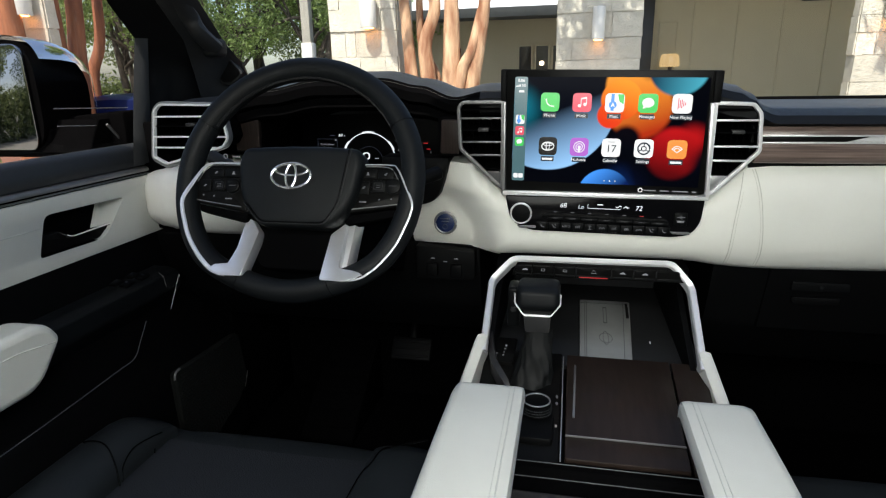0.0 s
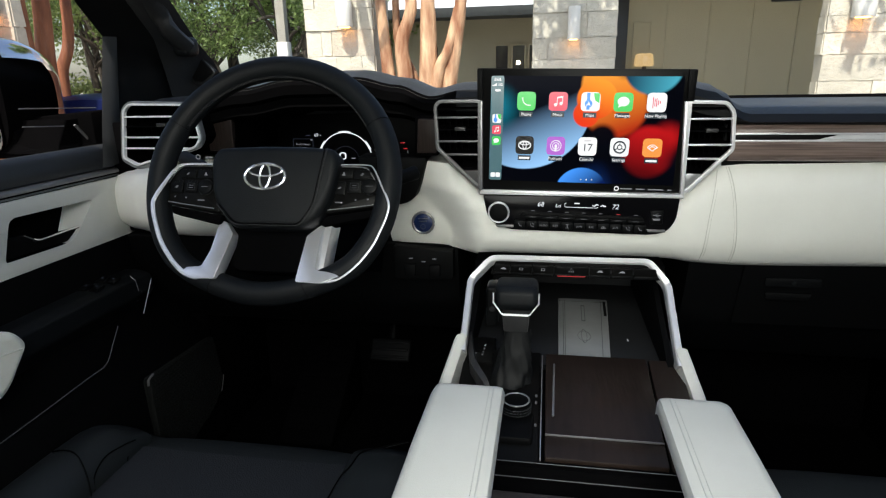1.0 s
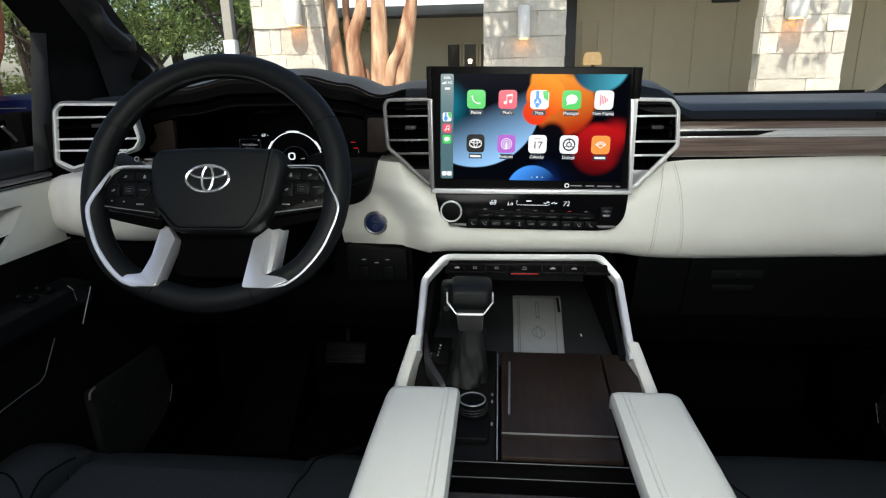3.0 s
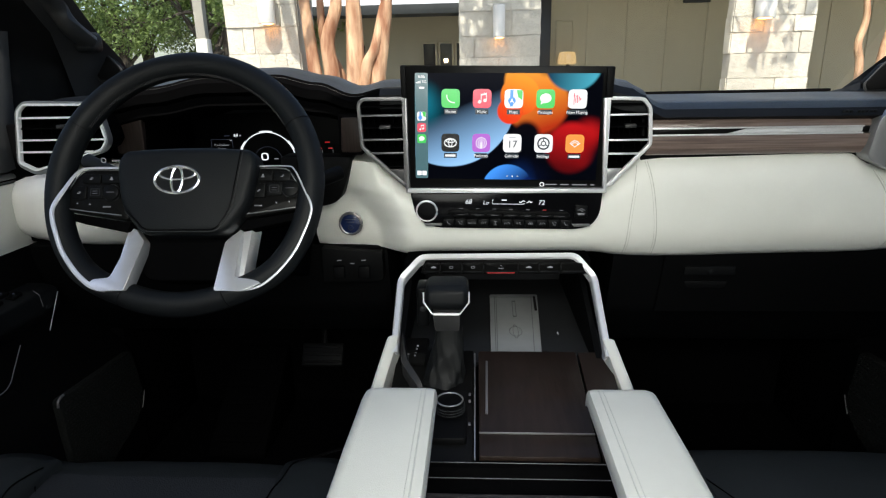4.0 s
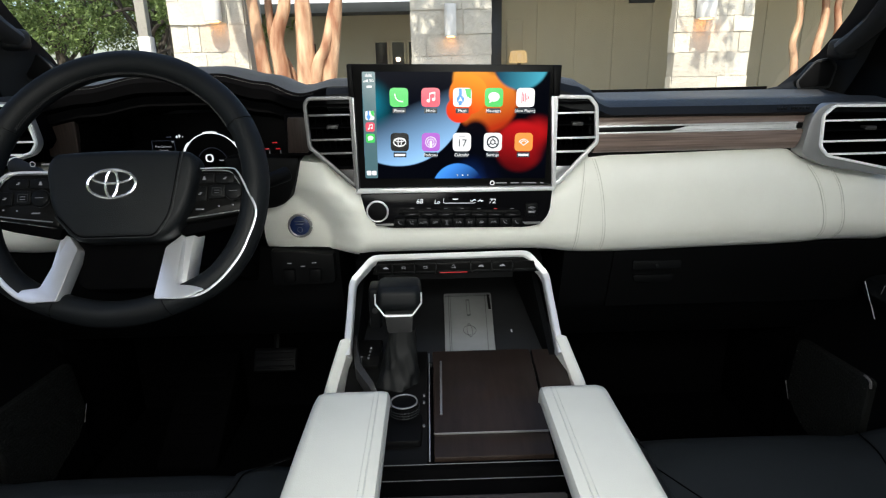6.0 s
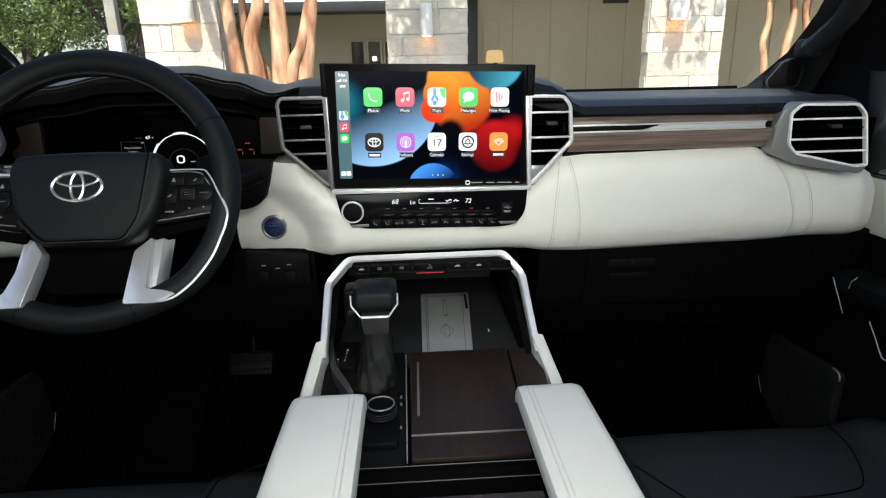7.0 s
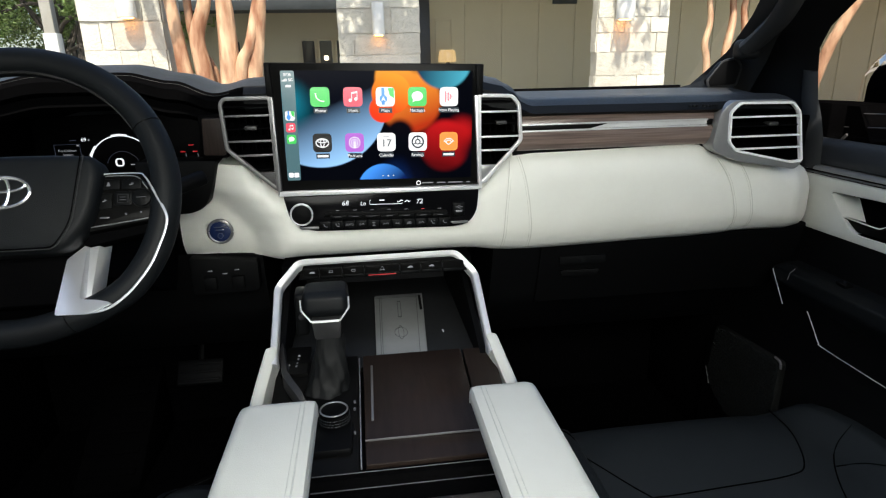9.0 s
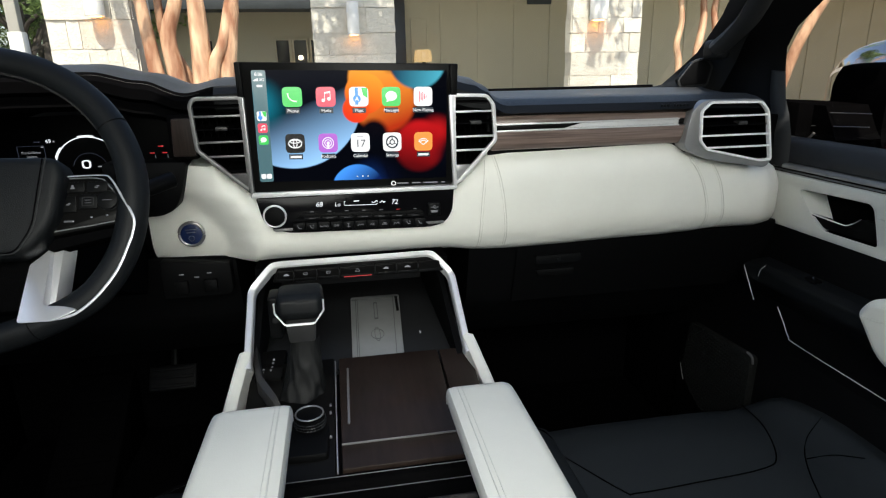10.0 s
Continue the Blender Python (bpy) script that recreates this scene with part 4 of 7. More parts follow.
# left centre vent: shade put into darker metal than its right twin
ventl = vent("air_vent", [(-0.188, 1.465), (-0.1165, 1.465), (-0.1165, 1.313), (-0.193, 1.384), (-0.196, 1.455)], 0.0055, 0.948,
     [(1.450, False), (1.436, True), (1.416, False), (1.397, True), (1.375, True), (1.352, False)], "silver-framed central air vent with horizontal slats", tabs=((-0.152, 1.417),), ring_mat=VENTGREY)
part("corner_panel", prism([(-0.119, 1.348), (-0.152, 1.348), (-0.119, 1.319)], "y", 0.952, 0.965, 0.001), SMOKE, ventl, "darkened silver corner panel")
ventr = vent("air_vent", [(0.206, 1.460), (0.264, 1.458), (0.277, 1.442), (0.281, 1.383), (0.217, 1.315), (0.206, 1.315)], 0.0055, 0.948,
     [(1.446, False), (1.431, True), (1.412, False), (1.391, True), (1.369, True), (1.345, False)], "silver-framed central air vent with horizontal slats", tabs=((0.246, 1.413),))
part("corner_panel", prism([(0.209, 1.345), (0.240, 1.345), (0.213, 1.320), (0.209, 1.320)], "y", 0.952, 0.965, 0.001), HOUSING, ventr, "silver corner panel")
# outer rings in a brighter silver, window light put into the colour
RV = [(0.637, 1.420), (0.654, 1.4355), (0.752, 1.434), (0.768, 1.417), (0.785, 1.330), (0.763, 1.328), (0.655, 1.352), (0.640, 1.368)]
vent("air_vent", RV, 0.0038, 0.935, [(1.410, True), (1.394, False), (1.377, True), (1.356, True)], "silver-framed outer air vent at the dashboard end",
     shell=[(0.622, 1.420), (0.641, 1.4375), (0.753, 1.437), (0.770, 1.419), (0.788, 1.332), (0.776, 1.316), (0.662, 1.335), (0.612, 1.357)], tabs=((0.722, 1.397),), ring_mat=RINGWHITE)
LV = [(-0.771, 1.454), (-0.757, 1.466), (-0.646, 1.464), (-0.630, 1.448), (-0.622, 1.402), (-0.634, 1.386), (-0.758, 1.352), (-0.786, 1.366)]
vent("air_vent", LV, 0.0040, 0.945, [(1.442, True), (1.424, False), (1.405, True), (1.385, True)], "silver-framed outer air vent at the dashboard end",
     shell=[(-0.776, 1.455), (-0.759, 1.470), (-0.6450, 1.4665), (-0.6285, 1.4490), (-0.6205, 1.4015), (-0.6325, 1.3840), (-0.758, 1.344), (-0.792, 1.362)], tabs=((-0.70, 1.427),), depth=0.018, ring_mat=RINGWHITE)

# ---- central screen ----
sc = thing("infotainment_screen", (0.045, 0.97, 1.31), "wide lit touch screen with app icons in a silver frame", "touch screen")
part("casing", prism(fillet([(-0.1222, 1.5140), (0.2152, 1.5055), (0.2135, 1.4580), (0.200, 1.455), (0.205, 1.316), (-0.113, 1.316), (-0.113, 1.462), (-0.1222, 1.464)], [0.003, 0.003, 0.002, 0, 0, 0, 0, 0.002]), "y", 0.951, 0.985, 0.001), PIANO, sc, "gloss black screen casing")
part("ear", prism([(-0.1222, 1.5132), (-0.114, 1.5130), (-0.113, 1.464), (-0.1222, 1.464)], "y", 0.946, 0.955, 0.001), BLACK, sc)
part("ear", prism([(0.2025, 1.5055), (0.2152, 1.5050), (0.2135, 1.458), (0.2035, 1.458)], "y", 0.946, 0.955, 0.001), BLACK, sc)
part("bottom_frame", prism([(-0.116, 1.3165), (0.2075, 1.3125), (0.2115, 1.306), (-0.119, 1.3085)], "y", 0.944, 0.975, 0.001), SILVER, sc, "satin silver lower frame")
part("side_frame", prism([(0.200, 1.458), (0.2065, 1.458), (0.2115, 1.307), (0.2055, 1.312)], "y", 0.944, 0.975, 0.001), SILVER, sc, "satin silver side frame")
# left side frame in a darker silver than the right
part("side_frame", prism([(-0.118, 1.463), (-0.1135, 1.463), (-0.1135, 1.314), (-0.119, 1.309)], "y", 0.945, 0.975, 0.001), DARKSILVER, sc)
SX0, SX1, SZ0, SZ1 = -0.1015, 0.1960, 1.3292, 1.4984
# the glass sits a little askew to the cabin's level
SCREEN_TURN = Matrix.Translation((0.0485, 0, 1.4138)) @ Matrix.Rotation(radians(1.3), 4, 'Y') @ Matrix.Translation((-0.0485, 0, -1.4138))


def wallpaper():
    """The lit picture: soft coloured discs on near-black blue."""
    m = bpy.data.materials.new("screen_picture")
    m.use_nodes = True
    nt = m.node_tree
    n, l = nt.nodes, nt.links
    b = n["Principled BSDF"]
    b.inputs["Base Color"].default_value = (0.0015, 0.0015, 0.002, 1)
    b.inputs["Roughness"].default_value = 0.15
    b.inputs["Specular IOR Level"].default_value = 0.015
    tc = n.new("ShaderNodeTexCoord")
    flat = n.new("ShaderNodeVectorMath")
    flat.operation = 'MULTIPLY'
    flat.inputs[1].default_value = (1, 0, 1)
    l.new(tc.outputs["Object"], flat.inputs[0])
    rgb = n.new("ShaderNodeRGB")
    rgb.outputs[0].default_value = (0.0002, 0.0006, 0.0022, 1)
    last = rgb.outputs[0]
    # x, z, radius, softness, colour at the shade side, colour at the light side, way to the light, reach of the shade in radii
    for x, z, r, soft, c0, c1, way, reach in (
            (-0.046, 1.4570, 0.1070, 0.0015, (0.0004, 0.0012, 0.005), (0.30, 0.56, 0.90), (0.42, -1), 0.14),
            (-0.092, 1.447, 0.026, 0.022, (0.005, 0.14, 0.20), (0.008, 0.27, 0.37), (-1, 0.4), -0.7),
            (0.083, 1.322, 0.030, 0.022, (0.0005, 0.002, 0.012), (0.004, 0.03, 0.16), (-1, -0.3), -0.7),
            (0.0515, 1.3120, 0.0420, 0.0012, (0.002, 0.012, 0.08), (0.06, 0.30, 0.92), (-0.7, 0.8), -0.15),
            (0.1520, 1.3820, 0.0400, 0.0060, (0.10, 0.002, 0.003), (0.50, 0.008, 0.010), (0.2, 0.9), -0.8),
            (0.1800, 1.4020, 0.0200, 0.0150, (0.30, 0.004, 0.005), (0.50, 0.008, 0.010), (0.2, 0.9), -0.8),
            (0.2020, 1.3700, 0.0180, 0.0180, (0.0004, 0.001, 0.004), (0.003, 0.001, 0.003), (0, 1), -0.7),
            (0.0960, 1.4525, 0.0490, 0.0050, (0.42, 0.030, 0.006), (0.95, 0.34, 0.035), (-0.35, 1), -0.85),
            (0.0860, 1.4860, 0.0440, 0.0030, (0.66, 0.10, 0.010), (1.00, 0.44, 0.05), (-0.1, 1), -0.9),
            (0.0670, 1.4640, 0.0310, 0.0016, (0.76, 0.075, 0.010), (0.98, 0.34, 0.03), (0.3, 1), -0.9),
            (0.0790, 1.4020, 0.0220, 0.0060, (0.0004, 0.0010, 0.003), (0.002, 0.001, 0.003), (0, 1), -0.7),
            (0.0520, 1.4400, 0.0205, 0.0016, (0.78, 0.045, 0.012), (0.80, 0.10, 0.012), (0.5, 0.9), -0.7),
            (0.1060, 1.5060, 0.0080, 0.0090, (0.04, 0.03, 0.01), (0.06, 0.04, 0.01), (0, 1), -0.7),
            (0.1490, 1.5160, 0.0450, 0.0030, (0.002, 0.03, 0.07), (0.07, 0.40, 0.52), (0.95, -0.15), -0.8)):
        d = n.new("ShaderNodeVectorMath")
        d.operation = 'DISTANCE'
        l.new(flat.outputs[0], d.inputs[0])
        d.inputs[1].default_value = (x, 0, z)
        mask = n.new("ShaderNodeMapRange")
        mask.interpolation_type = 'SMOOTHSTEP'
        mask.inputs[1].default_value, mask.inputs[2].default_value = r - soft, r + soft
        mask.inputs[3].default_value, mask.inputs[4].default_value = 1, 0
        l.new(d.outputs["Value"], mask.inputs[0])
        dot = n.new("ShaderNodeVectorMath")
        dot.operation = 'DOT_PRODUCT'
        w = Vector((way[0], 0, way[1])).normalized()
        dot.inputs[1].default_value = w
        l.new(flat.outputs[0], dot.inputs[0])
        mid = w.x * x + w.z * z
        grad = n.new("ShaderNodeMapRange")
        grad.inputs[1].default_value, grad.inputs[2].default_value = mid + r * reach, mid + r * 0.97
        l.new(dot.outputs["Value"], grad.inputs[0])
        cm = n.new("ShaderNodeMix")
        cm.data_type = 'RGBA'
        cm.inputs[6].default_value, cm.inputs[7].default_value = (*c0, 1), (*c1, 1)
        l.new(grad.outputs[0], cm.inputs[0])
        lay = n.new("ShaderNodeMix")
        lay.data_type = 'RGBA'
        l.new(mask.outputs[0], lay.inputs[0])
        l.new(last, lay.inputs[6])
        l.new(cm.outputs[2], lay.inputs[7])
        last = lay.outputs[2]
    l.new(last, b.inputs["Emission Color"])
    b.inputs["Emission Strength"].default_value = 0.68
    return m


part("display", box(SX0, SX1, 0.9498, 0.953, SZ0, SZ1, 0), wallpaper(), sc, "lit picture of coloured discs")
LIT = {k: glow("lit_" + k, c, 0.64) for k, c in {"green": (0.05, 0.60, 0.10), "red": (0.80, 0.07, 0.12), "white": (0.88, 0.89, 0.90), "black": (0.004, 0.004, 0.004), "purple": (0.45, 0.13, 0.62), "grey": (0.50, 0.52, 0.54),
                                                 "orange": (0.90, 0.32, 0.06), "blue": (0.06, 0.30, 0.85), "teal": (0.06, 0.14, 0.16), "dark": (0.02, 0.03, 0.04)}.items()}
YI = 0.9492


def tile(name, x, z, h, mat, parent, y=YI, r=0.24):
    return part(name, prism(fillet([(x - h, z - h), (x + h, z - h), (x + h, z + h), (x - h, z + h)], h * r * 2), "y", y, y + 0.0006), mat, parent)


def oval(x, z, a, b, w, y):
    return tube([(x + a * math.cos(q), y, z + b * math.sin(q)) for q in [2 * math.pi * i / 28 for i in range(28)]], w, 6, closed=True, flat=1)


cols = [-0.0437 + 0.05045 * i for i in range(5)]
names = ["Phone", "Music", "Maps", "Messages", "Now Playing", "", "Podcasts", "Calendar", "Settings", ""]
plates = ["green", "red", "white", "green", "white", "black", "purple", "white", "white", "orange"]
for i in range(10):
    x, z = cols[i % 5], (1.4592, 1.3888)[i // 5]
    ic_ = tile("app_icon", x, z, 0.0148, LIT[plates[i]], sc)
    ic_["label"] = "square %s app icon" % plates[i]
    g = YI - 0.0004
    if i == 0:
        part("glyph", tube(smooth_path([(x - 0.0065, g, z + 0.0055), (x - 0.005, g, z - 0.001), (x, g, z - 0.0055), (x + 0.0065, g, z - 0.0065)], 4), [0.0034] + [0.0022] * 11 + [0.0034], 8, flat=0.4), LIT["white"], ic_)
    elif i == 1:
        part("glyph", join(disc((x - 0.004, g, z - 0.005), 0.0026, 0.0006, n=14, bev=0), disc((x + 0.0046, g, z - 0.003), 0.0026, 0.0006, n=14, bev=0), box(x - 0.0022, x - 0.0012, g, g + 0.0006, z - 0.005, z + 0.0065, 0),
                           box(x + 0.0062, x + 0.0072, g, g + 0.0006, z - 0.003, z + 0.0085, 0), prism([(x - 0.0022, z + 0.0045), (x + 0.0072, z + 0.0062), (x + 0.0072, z + 0.0088), (x - 0.0022, z + 0.007)], "y", g, g + 0.0006)), LIT["white"], ic_)
    elif i == 2:
        part("glyph", prism([(x + 0.004, z + 0.0135), (x + 0.0135, z + 0.0135), (x + 0.0135, z - 0.002), (x + 0.007, z + 0.002)], "y", g, g + 0.0005), LIT["green"], ic_)
        part("glyph", box(x - 0.006, x - 0.001, g, g + 0.0005, z - 0.012, z + 0.0138, 0), LIT["blue"], ic_)
        part("glyph", disc((x - 0.003, g - 0.0004, z - 0.003), 0.006, 0.0006, n=20, bev=0), LIT["blue"], ic_)
        part("glyph", prism([(x - 0.003, z + 0.001), (x + 0.0005, z - 0.0065), (x - 0.003, z - 0.0045), (x - 0.0065, z - 0.0065)], "y", g - 0.0007, g), LIT["white"], ic_)
    elif i == 3:
        part("glyph", moved(disc((0, 0, 0), 0.009, 0.0006, n=28, bev=0), Matrix.Translation((x, g, z + 0.001)) @ Matrix.Diagonal((1, 1, 0.82, 1))), LIT["white"], ic_)
        part("glyph", prism([(x - 0.0065, z - 0.003), (x - 0.002, z - 0.006), (x - 0.0075, z - 0.0085)], "y", g, g + 0.0006), LIT["white"], ic_)
    elif i == 4:
        part("glyph", join(*[box(x - 0.0062 + q * 0.0026, x - 0.0050 + q * 0.0026, g, g + 0.0006, z - (0.0085, 0.006, 0.0065, 0.004, 0.002)[q], z + (0.0085, 0.006, 0.0065, 0.004, 0.002)[q], 0) for q in range(5)]), LIT["red"], ic_)
    elif i == 5:
        part("glyph", join(oval(x, z, 0.0098, 0.0066, 0.0010, g), oval(x, z, 0.0028, 0.0060, 0.0008, g), oval(x, z + 0.003, 0.0072, 0.0024, 0.0008, g)), LIT["white"], ic_)
    elif i == 6:
        part("glyph", join(oval(x, z, 0.0085, 0.0085, 0.0007, g), oval(x, z, 0.0052, 0.0052, 0.0007, g), disc((x, g, z), 0.0024, 0.0006, n=16, bev=0), box(x - 0.0016, x + 0.0016, g, g + 0.0006, z - 0.009, z - 0.002, 0)), LIT["white"], ic_)
    elif i == 7:
        letters("17", 0.0165, (x, g, z - 0.002), UPRIGHT, LIT["dark"], ic_, "glyph")
        part("glyph", box(x - 0.005, x + 0.005, g, g + 0.0005, z + 0.0085, z + 0.0100, 0), LIT["grey"], ic_)
    elif i == 8:
        part("glyph", join(oval(x, z, 0.0090, 0.0090, 0.0013, g), oval(x, z, 0.0036, 0.0036, 0.0009, g), *[tube([(x + 0.0036 * math.cos(q), g, z + 0.0036 * math.sin(q)), (x + 0.0088 * math.cos(q), g, z + 0.0088 * math.sin(q))], 0.0008, 6) for q in (1.57, 3.67, 5.76)]), LIT["dark"], ic_)
    else:
        part("glyph", join(tube([(x - 0.008, g, z + 0.001), (x, g, z - 0.005), (x + 0.008, g, z + 0.001)], 0.0008, 6), tube(arc((x, g, z - 0.003), 0.005, 20, 160, 10), 0.0007, 6), tube(arc((x, g, z - 0.003), 0.0078, 30, 150, 10), 0.0007, 6)), LIT["white"], ic_)
    zl = z - 0.0208
    part("label_plate", box(x - (0.016 if i == 4 else 0.0105), x + (0.016 if i == 4 else 0.0105), g + 0.0005, g + 0.0009, zl - 0.0038, zl + 0.0042, 0), LIT["dark"], sc)
    if names[i]:
        letters(names[i], 0.0066, (x, g, zl), UPRIGHT, LIT["white"], sc)
    else:
        part("lettering_bar", box(x - 0.0085, x + 0.0085, g, g + 0.0005, zl - 0.0017, zl + 0.0017, 0), LIT["white"], sc)
# side bar with clock, signal and small icons
part("side_bar", prism(fillet([(-0.1012, 1.3300), (-0.0805, 1.3300), (-0.0805, 1.4984), (-0.1012, 1.4984)], 0.003), "y", 0.9494, 0.9504), LIT["teal"], sc)
letters("8:06", 0.0066, (-0.0908, YI - 0.0003, 1.4925), UPRIGHT, LIT["white"], sc)
for q in range(4):
    part("signal_bar", box(-0.0991 + q * 0.0019, -0.0978 + q * 0.0019, YI - 0.0004, YI, 1.4825, 1.4842 + q * 0.0008, 0), LIT["white"], sc)
letters("5G", 0.0058, (-0.0864, YI - 0.0003, 1.4846), UPRIGHT, LIT["white"], sc)
part("battery_mark", box(-0.0945, -0.0860, YI - 0.0004, YI, 1.4740, 1.4772, 0.0003), LIT["white"], sc)
sx, g = -0.0908, YI - 0.0005
q = tile("small_icon", sx, 1.4310, 0.0072, LIT["white"], sc)
part("glyph", prism([(sx + 0.0010, 1.4380), (sx + 0.0068, 1.4380), (sx + 0.0068, 1.4290), (sx + 0.0030, 1.4315)], "y", g, g + 0.0005), LIT["green"], q)
part("glyph", join(box(sx - 0.0034, sx - 0.0008, g, g + 0.0005, 1.4245, 1.4380, 0), disc((sx - 0.002, g - 0.0003, 1.4290), 0.0033, 0.0005, n=16, bev=0)), LIT["blue"], q)
q = tile("small_icon", sx, 1.4130, 0.0072, LIT["red"], sc)
part("glyph", join(disc((sx - 0.0022, g, 1.4102), 0.0015, 0.0005, n=12, bev=0), disc((sx + 0.0024, g, 1.4112), 0.0015, 0.0005, n=12, bev=0), box(sx - 0.0013, sx - 0.0006, g, g + 0.0005, 1.4102, 1.4165, 0),
                   box(sx + 0.0033, sx + 0.0040, g, g + 0.0005, 1.4112, 1.4175, 0), prism([(sx - 0.0013, 1.4152), (sx + 0.0040, 1.4162), (sx + 0.0040, 1.4177), (sx - 0.0013, 1.4167)], "y", g, g + 0.0005)), LIT["white"], q)
q = tile("small_icon", sx, 1.3950, 0.0072, LIT["green"], sc)
part("glyph", join(moved(disc((0, 0, 0), 0.0046, 0.0005, n=20, bev=0), Matrix.Translation((sx, g, 1.3955)) @ Matrix.Diagonal((1, 1, 0.8, 1))), prism([(sx - 0.0034, 1.3935), (sx - 0.0010, 1.3920), (sx - 0.0038, 1.3908)], "y", g, g + 0.0005)), LIT["white"], q)
for dx in (-0.0035, 0.0035):
    tile("small_icon", -0.0908 + dx * 1.2, 1.3385, 0.0038, LIT["white"], sc)
for q, x in enumerate((0.0505, 0.0590, 0.0675)):
    part("page_dot", disc((x, YI - 0.0003, 1.3348), 0.0011, 0.0005, n=12, bev=0), LIT["white"] if q == 1 else LIT["grey"], sc)
part("maker_mark", oval(0.1085, 1.3215, 0.0032, 0.0032, 0.0009, 0.9505), LIT["white"], sc)
for x0, x1 in ((0.114, 0.133), (0.139, 0.153), (0.158, 0.182), (0.188, 0.1945)):
    part("lettering_bar", box(x0, x1, 0.9503, 0.9512, 1.3206, 1.3224, 0), SOFTMARK, sc)
for ob in sc.children:
    if ob.name.split(".")[0] not in ("casing", "ear", "bottom_frame", "side_frame"):
        ob.matrix_basis = SCREEN_TURN

# ---- climate panel ----
cp = thing("climate_panel", (0.045, 0.97, 1.245), "gloss black climate panel with a round knob and key row", "climate controls")
part("fascia", prism(fillet([(-0.113, 1.306), (0.207, 1.306), (0.204, 1.268), (0.190, 1.2475), (0.165, 1.2425), (-0.072, 1.2470), (-0.104, 1.262)], [0.002, 0.002, 0.02, 0.014, 0.014, 0.02, 0.02]), "y", 0.950, 0.985, 0.003), GLOSS, cp)
part("knob_ring", tube([(-0.0855 + 0.0168 * math.cos(a), 0.941, 1.2785 + 0.0168 * math.sin(a)) for a in [2 * math.pi * i / 40 for i in range(40)]], 0.0019, 8, closed=True), SILVER, cp, "satin silver knob ring")
part("knob", disc((-0.0855, 0.938, 1.2785), 0.0158, 0.013, n=40, bev=0.0015), BLACK, cp)
SLANT = UPRIGHT @ Matrix(((1, 0.18, 0, 0), (0, 1, 0, 0), (0, 0, 1, 0), (0, 0, 0, 1)))
letters("68", 0.0112, (-0.0150, 0.9493, 1.2918), SLANT, MARK, cp)
letters("72", 0.0112, (0.1070, 0.9493, 1.2892), SLANT, MARK, cp)
letters("Lo", 0.0090, (0.0140, 0.9493, 1.2900), SLANT, MARK, cp)
part("display_line", tube([(0.0265, 0.9493, 1.2952), (0.0245, 0.9493, 1.2938), (0.0245, 0.9493, 1.2892), (0.0262, 0.9493, 1.2880), (0.0760, 0.9493, 1.2870), (0.0785, 0.9493, 1.2885)], 0.0005, 6), MARK, cp)
part("display_mark", box(0.0400, 0.0490, 0.949, 0.9502, 1.2935, 1.2952, 0.0004), MARK, cp)
for x, z, a in ((0.0710, 1.2905, 35), (0.0745, 1.2915, -40), (0.0775, 1.2925, 30), (0.0840, 1.2905, -30), (0.0870, 1.2915, 40), (0.0895, 1.2900, -20)):
    part("display_mark", moved(box(-0.0020, 0.0020, -0.0005, 0.0005, -0.0006, 0.0006, 0), pose(x, 0.9495, z, 0, a, 0)), MARK, cp)
part("key_bed", prism(fillet([(-0.046, 1.2790), (0.150, 1.2735), (0.156, 1.2660), (-0.052, 1.2715)], 0.003), "y", 0.9455, 0.953, 0.001), BLACK, cp)
for i in range(7):
    x = -0.028 + i * 0.028
    k = part("toggle_key", box(x - 0.0130, x + 0.0130, 0.9425, 0.953, 1.2680 - i * 0.0008, 1.2735 - i * 0.0008, 0.0015), KEYBLACK, cp)
    part("symbol", box(x - 0.003, x + 0.003, 0.9494, 0.9502, 1.2800 - i * 0.0008, 1.2812 - i * 0.0008, 0), REDMARK if i == 5 else DIMMARK, k)
    part("symbol", box(x - 0.0052, x + 0.0052, 0.9418, 0.9427, 1.2712 - i * 0.0008, 1.2718 - i * 0.0008, 0), DIMMARK, k)


def key_symbol(i, x, z, y):
    """The small printed sign of one climate key."""
    seat_sign = [tube([(x - 0.003, y, z + 0.0028), (x - 0.0008, y, z - 0.0018), (x + 0.0032, y, z - 0.0024)], 0.0006, 5)]
    if i in (0, 10):
        return join(*seat_sign)
    if i in (1, 9):
        return join(*seat_sign, tube([(x + 0.001, y, z + 0.003), (x + 0.0034, y, z + 0.001)], 0.0005, 5))
    if i == 4:
        return join(tube([(x - 0.0025, y, z + 0.0028), (x + 0.0025, y, z + 0.0028)], 0.0005, 5), tube([(x, y, z + 0.0028), (x, y, z - 0.002)], 0.0006, 5), tube([(x - 0.0028, y, z - 0.0028), (x + 0.0028, y, z - 0.0028)], 0.0005, 5))
    if i in (5, 8):
        return tube([(x - 0.0045, y, z - 0.0015), (x - 0.0025, y, z + 0.0015), (x - 0.0005, y, z - 0.001), (x + 0.002, y, z + 0.0016), (x + 0.0045, y, z - 0.001)], 0.0006, 5)
    return join(tube([(x - 0.004, y, z - 0.0012), (x - 0.002, y, z + 0.0018), (x + 0.002, y, z + 0.0018), (x + 0.004, y, z - 0.0012), (x - 0.004, y, z - 0.0012)], 0.0005, 5), box(x - 0.0012, x + 0.0012, y - 0.0003, y + 0.0003, z - 0.0006, z + 0.0006, 0))


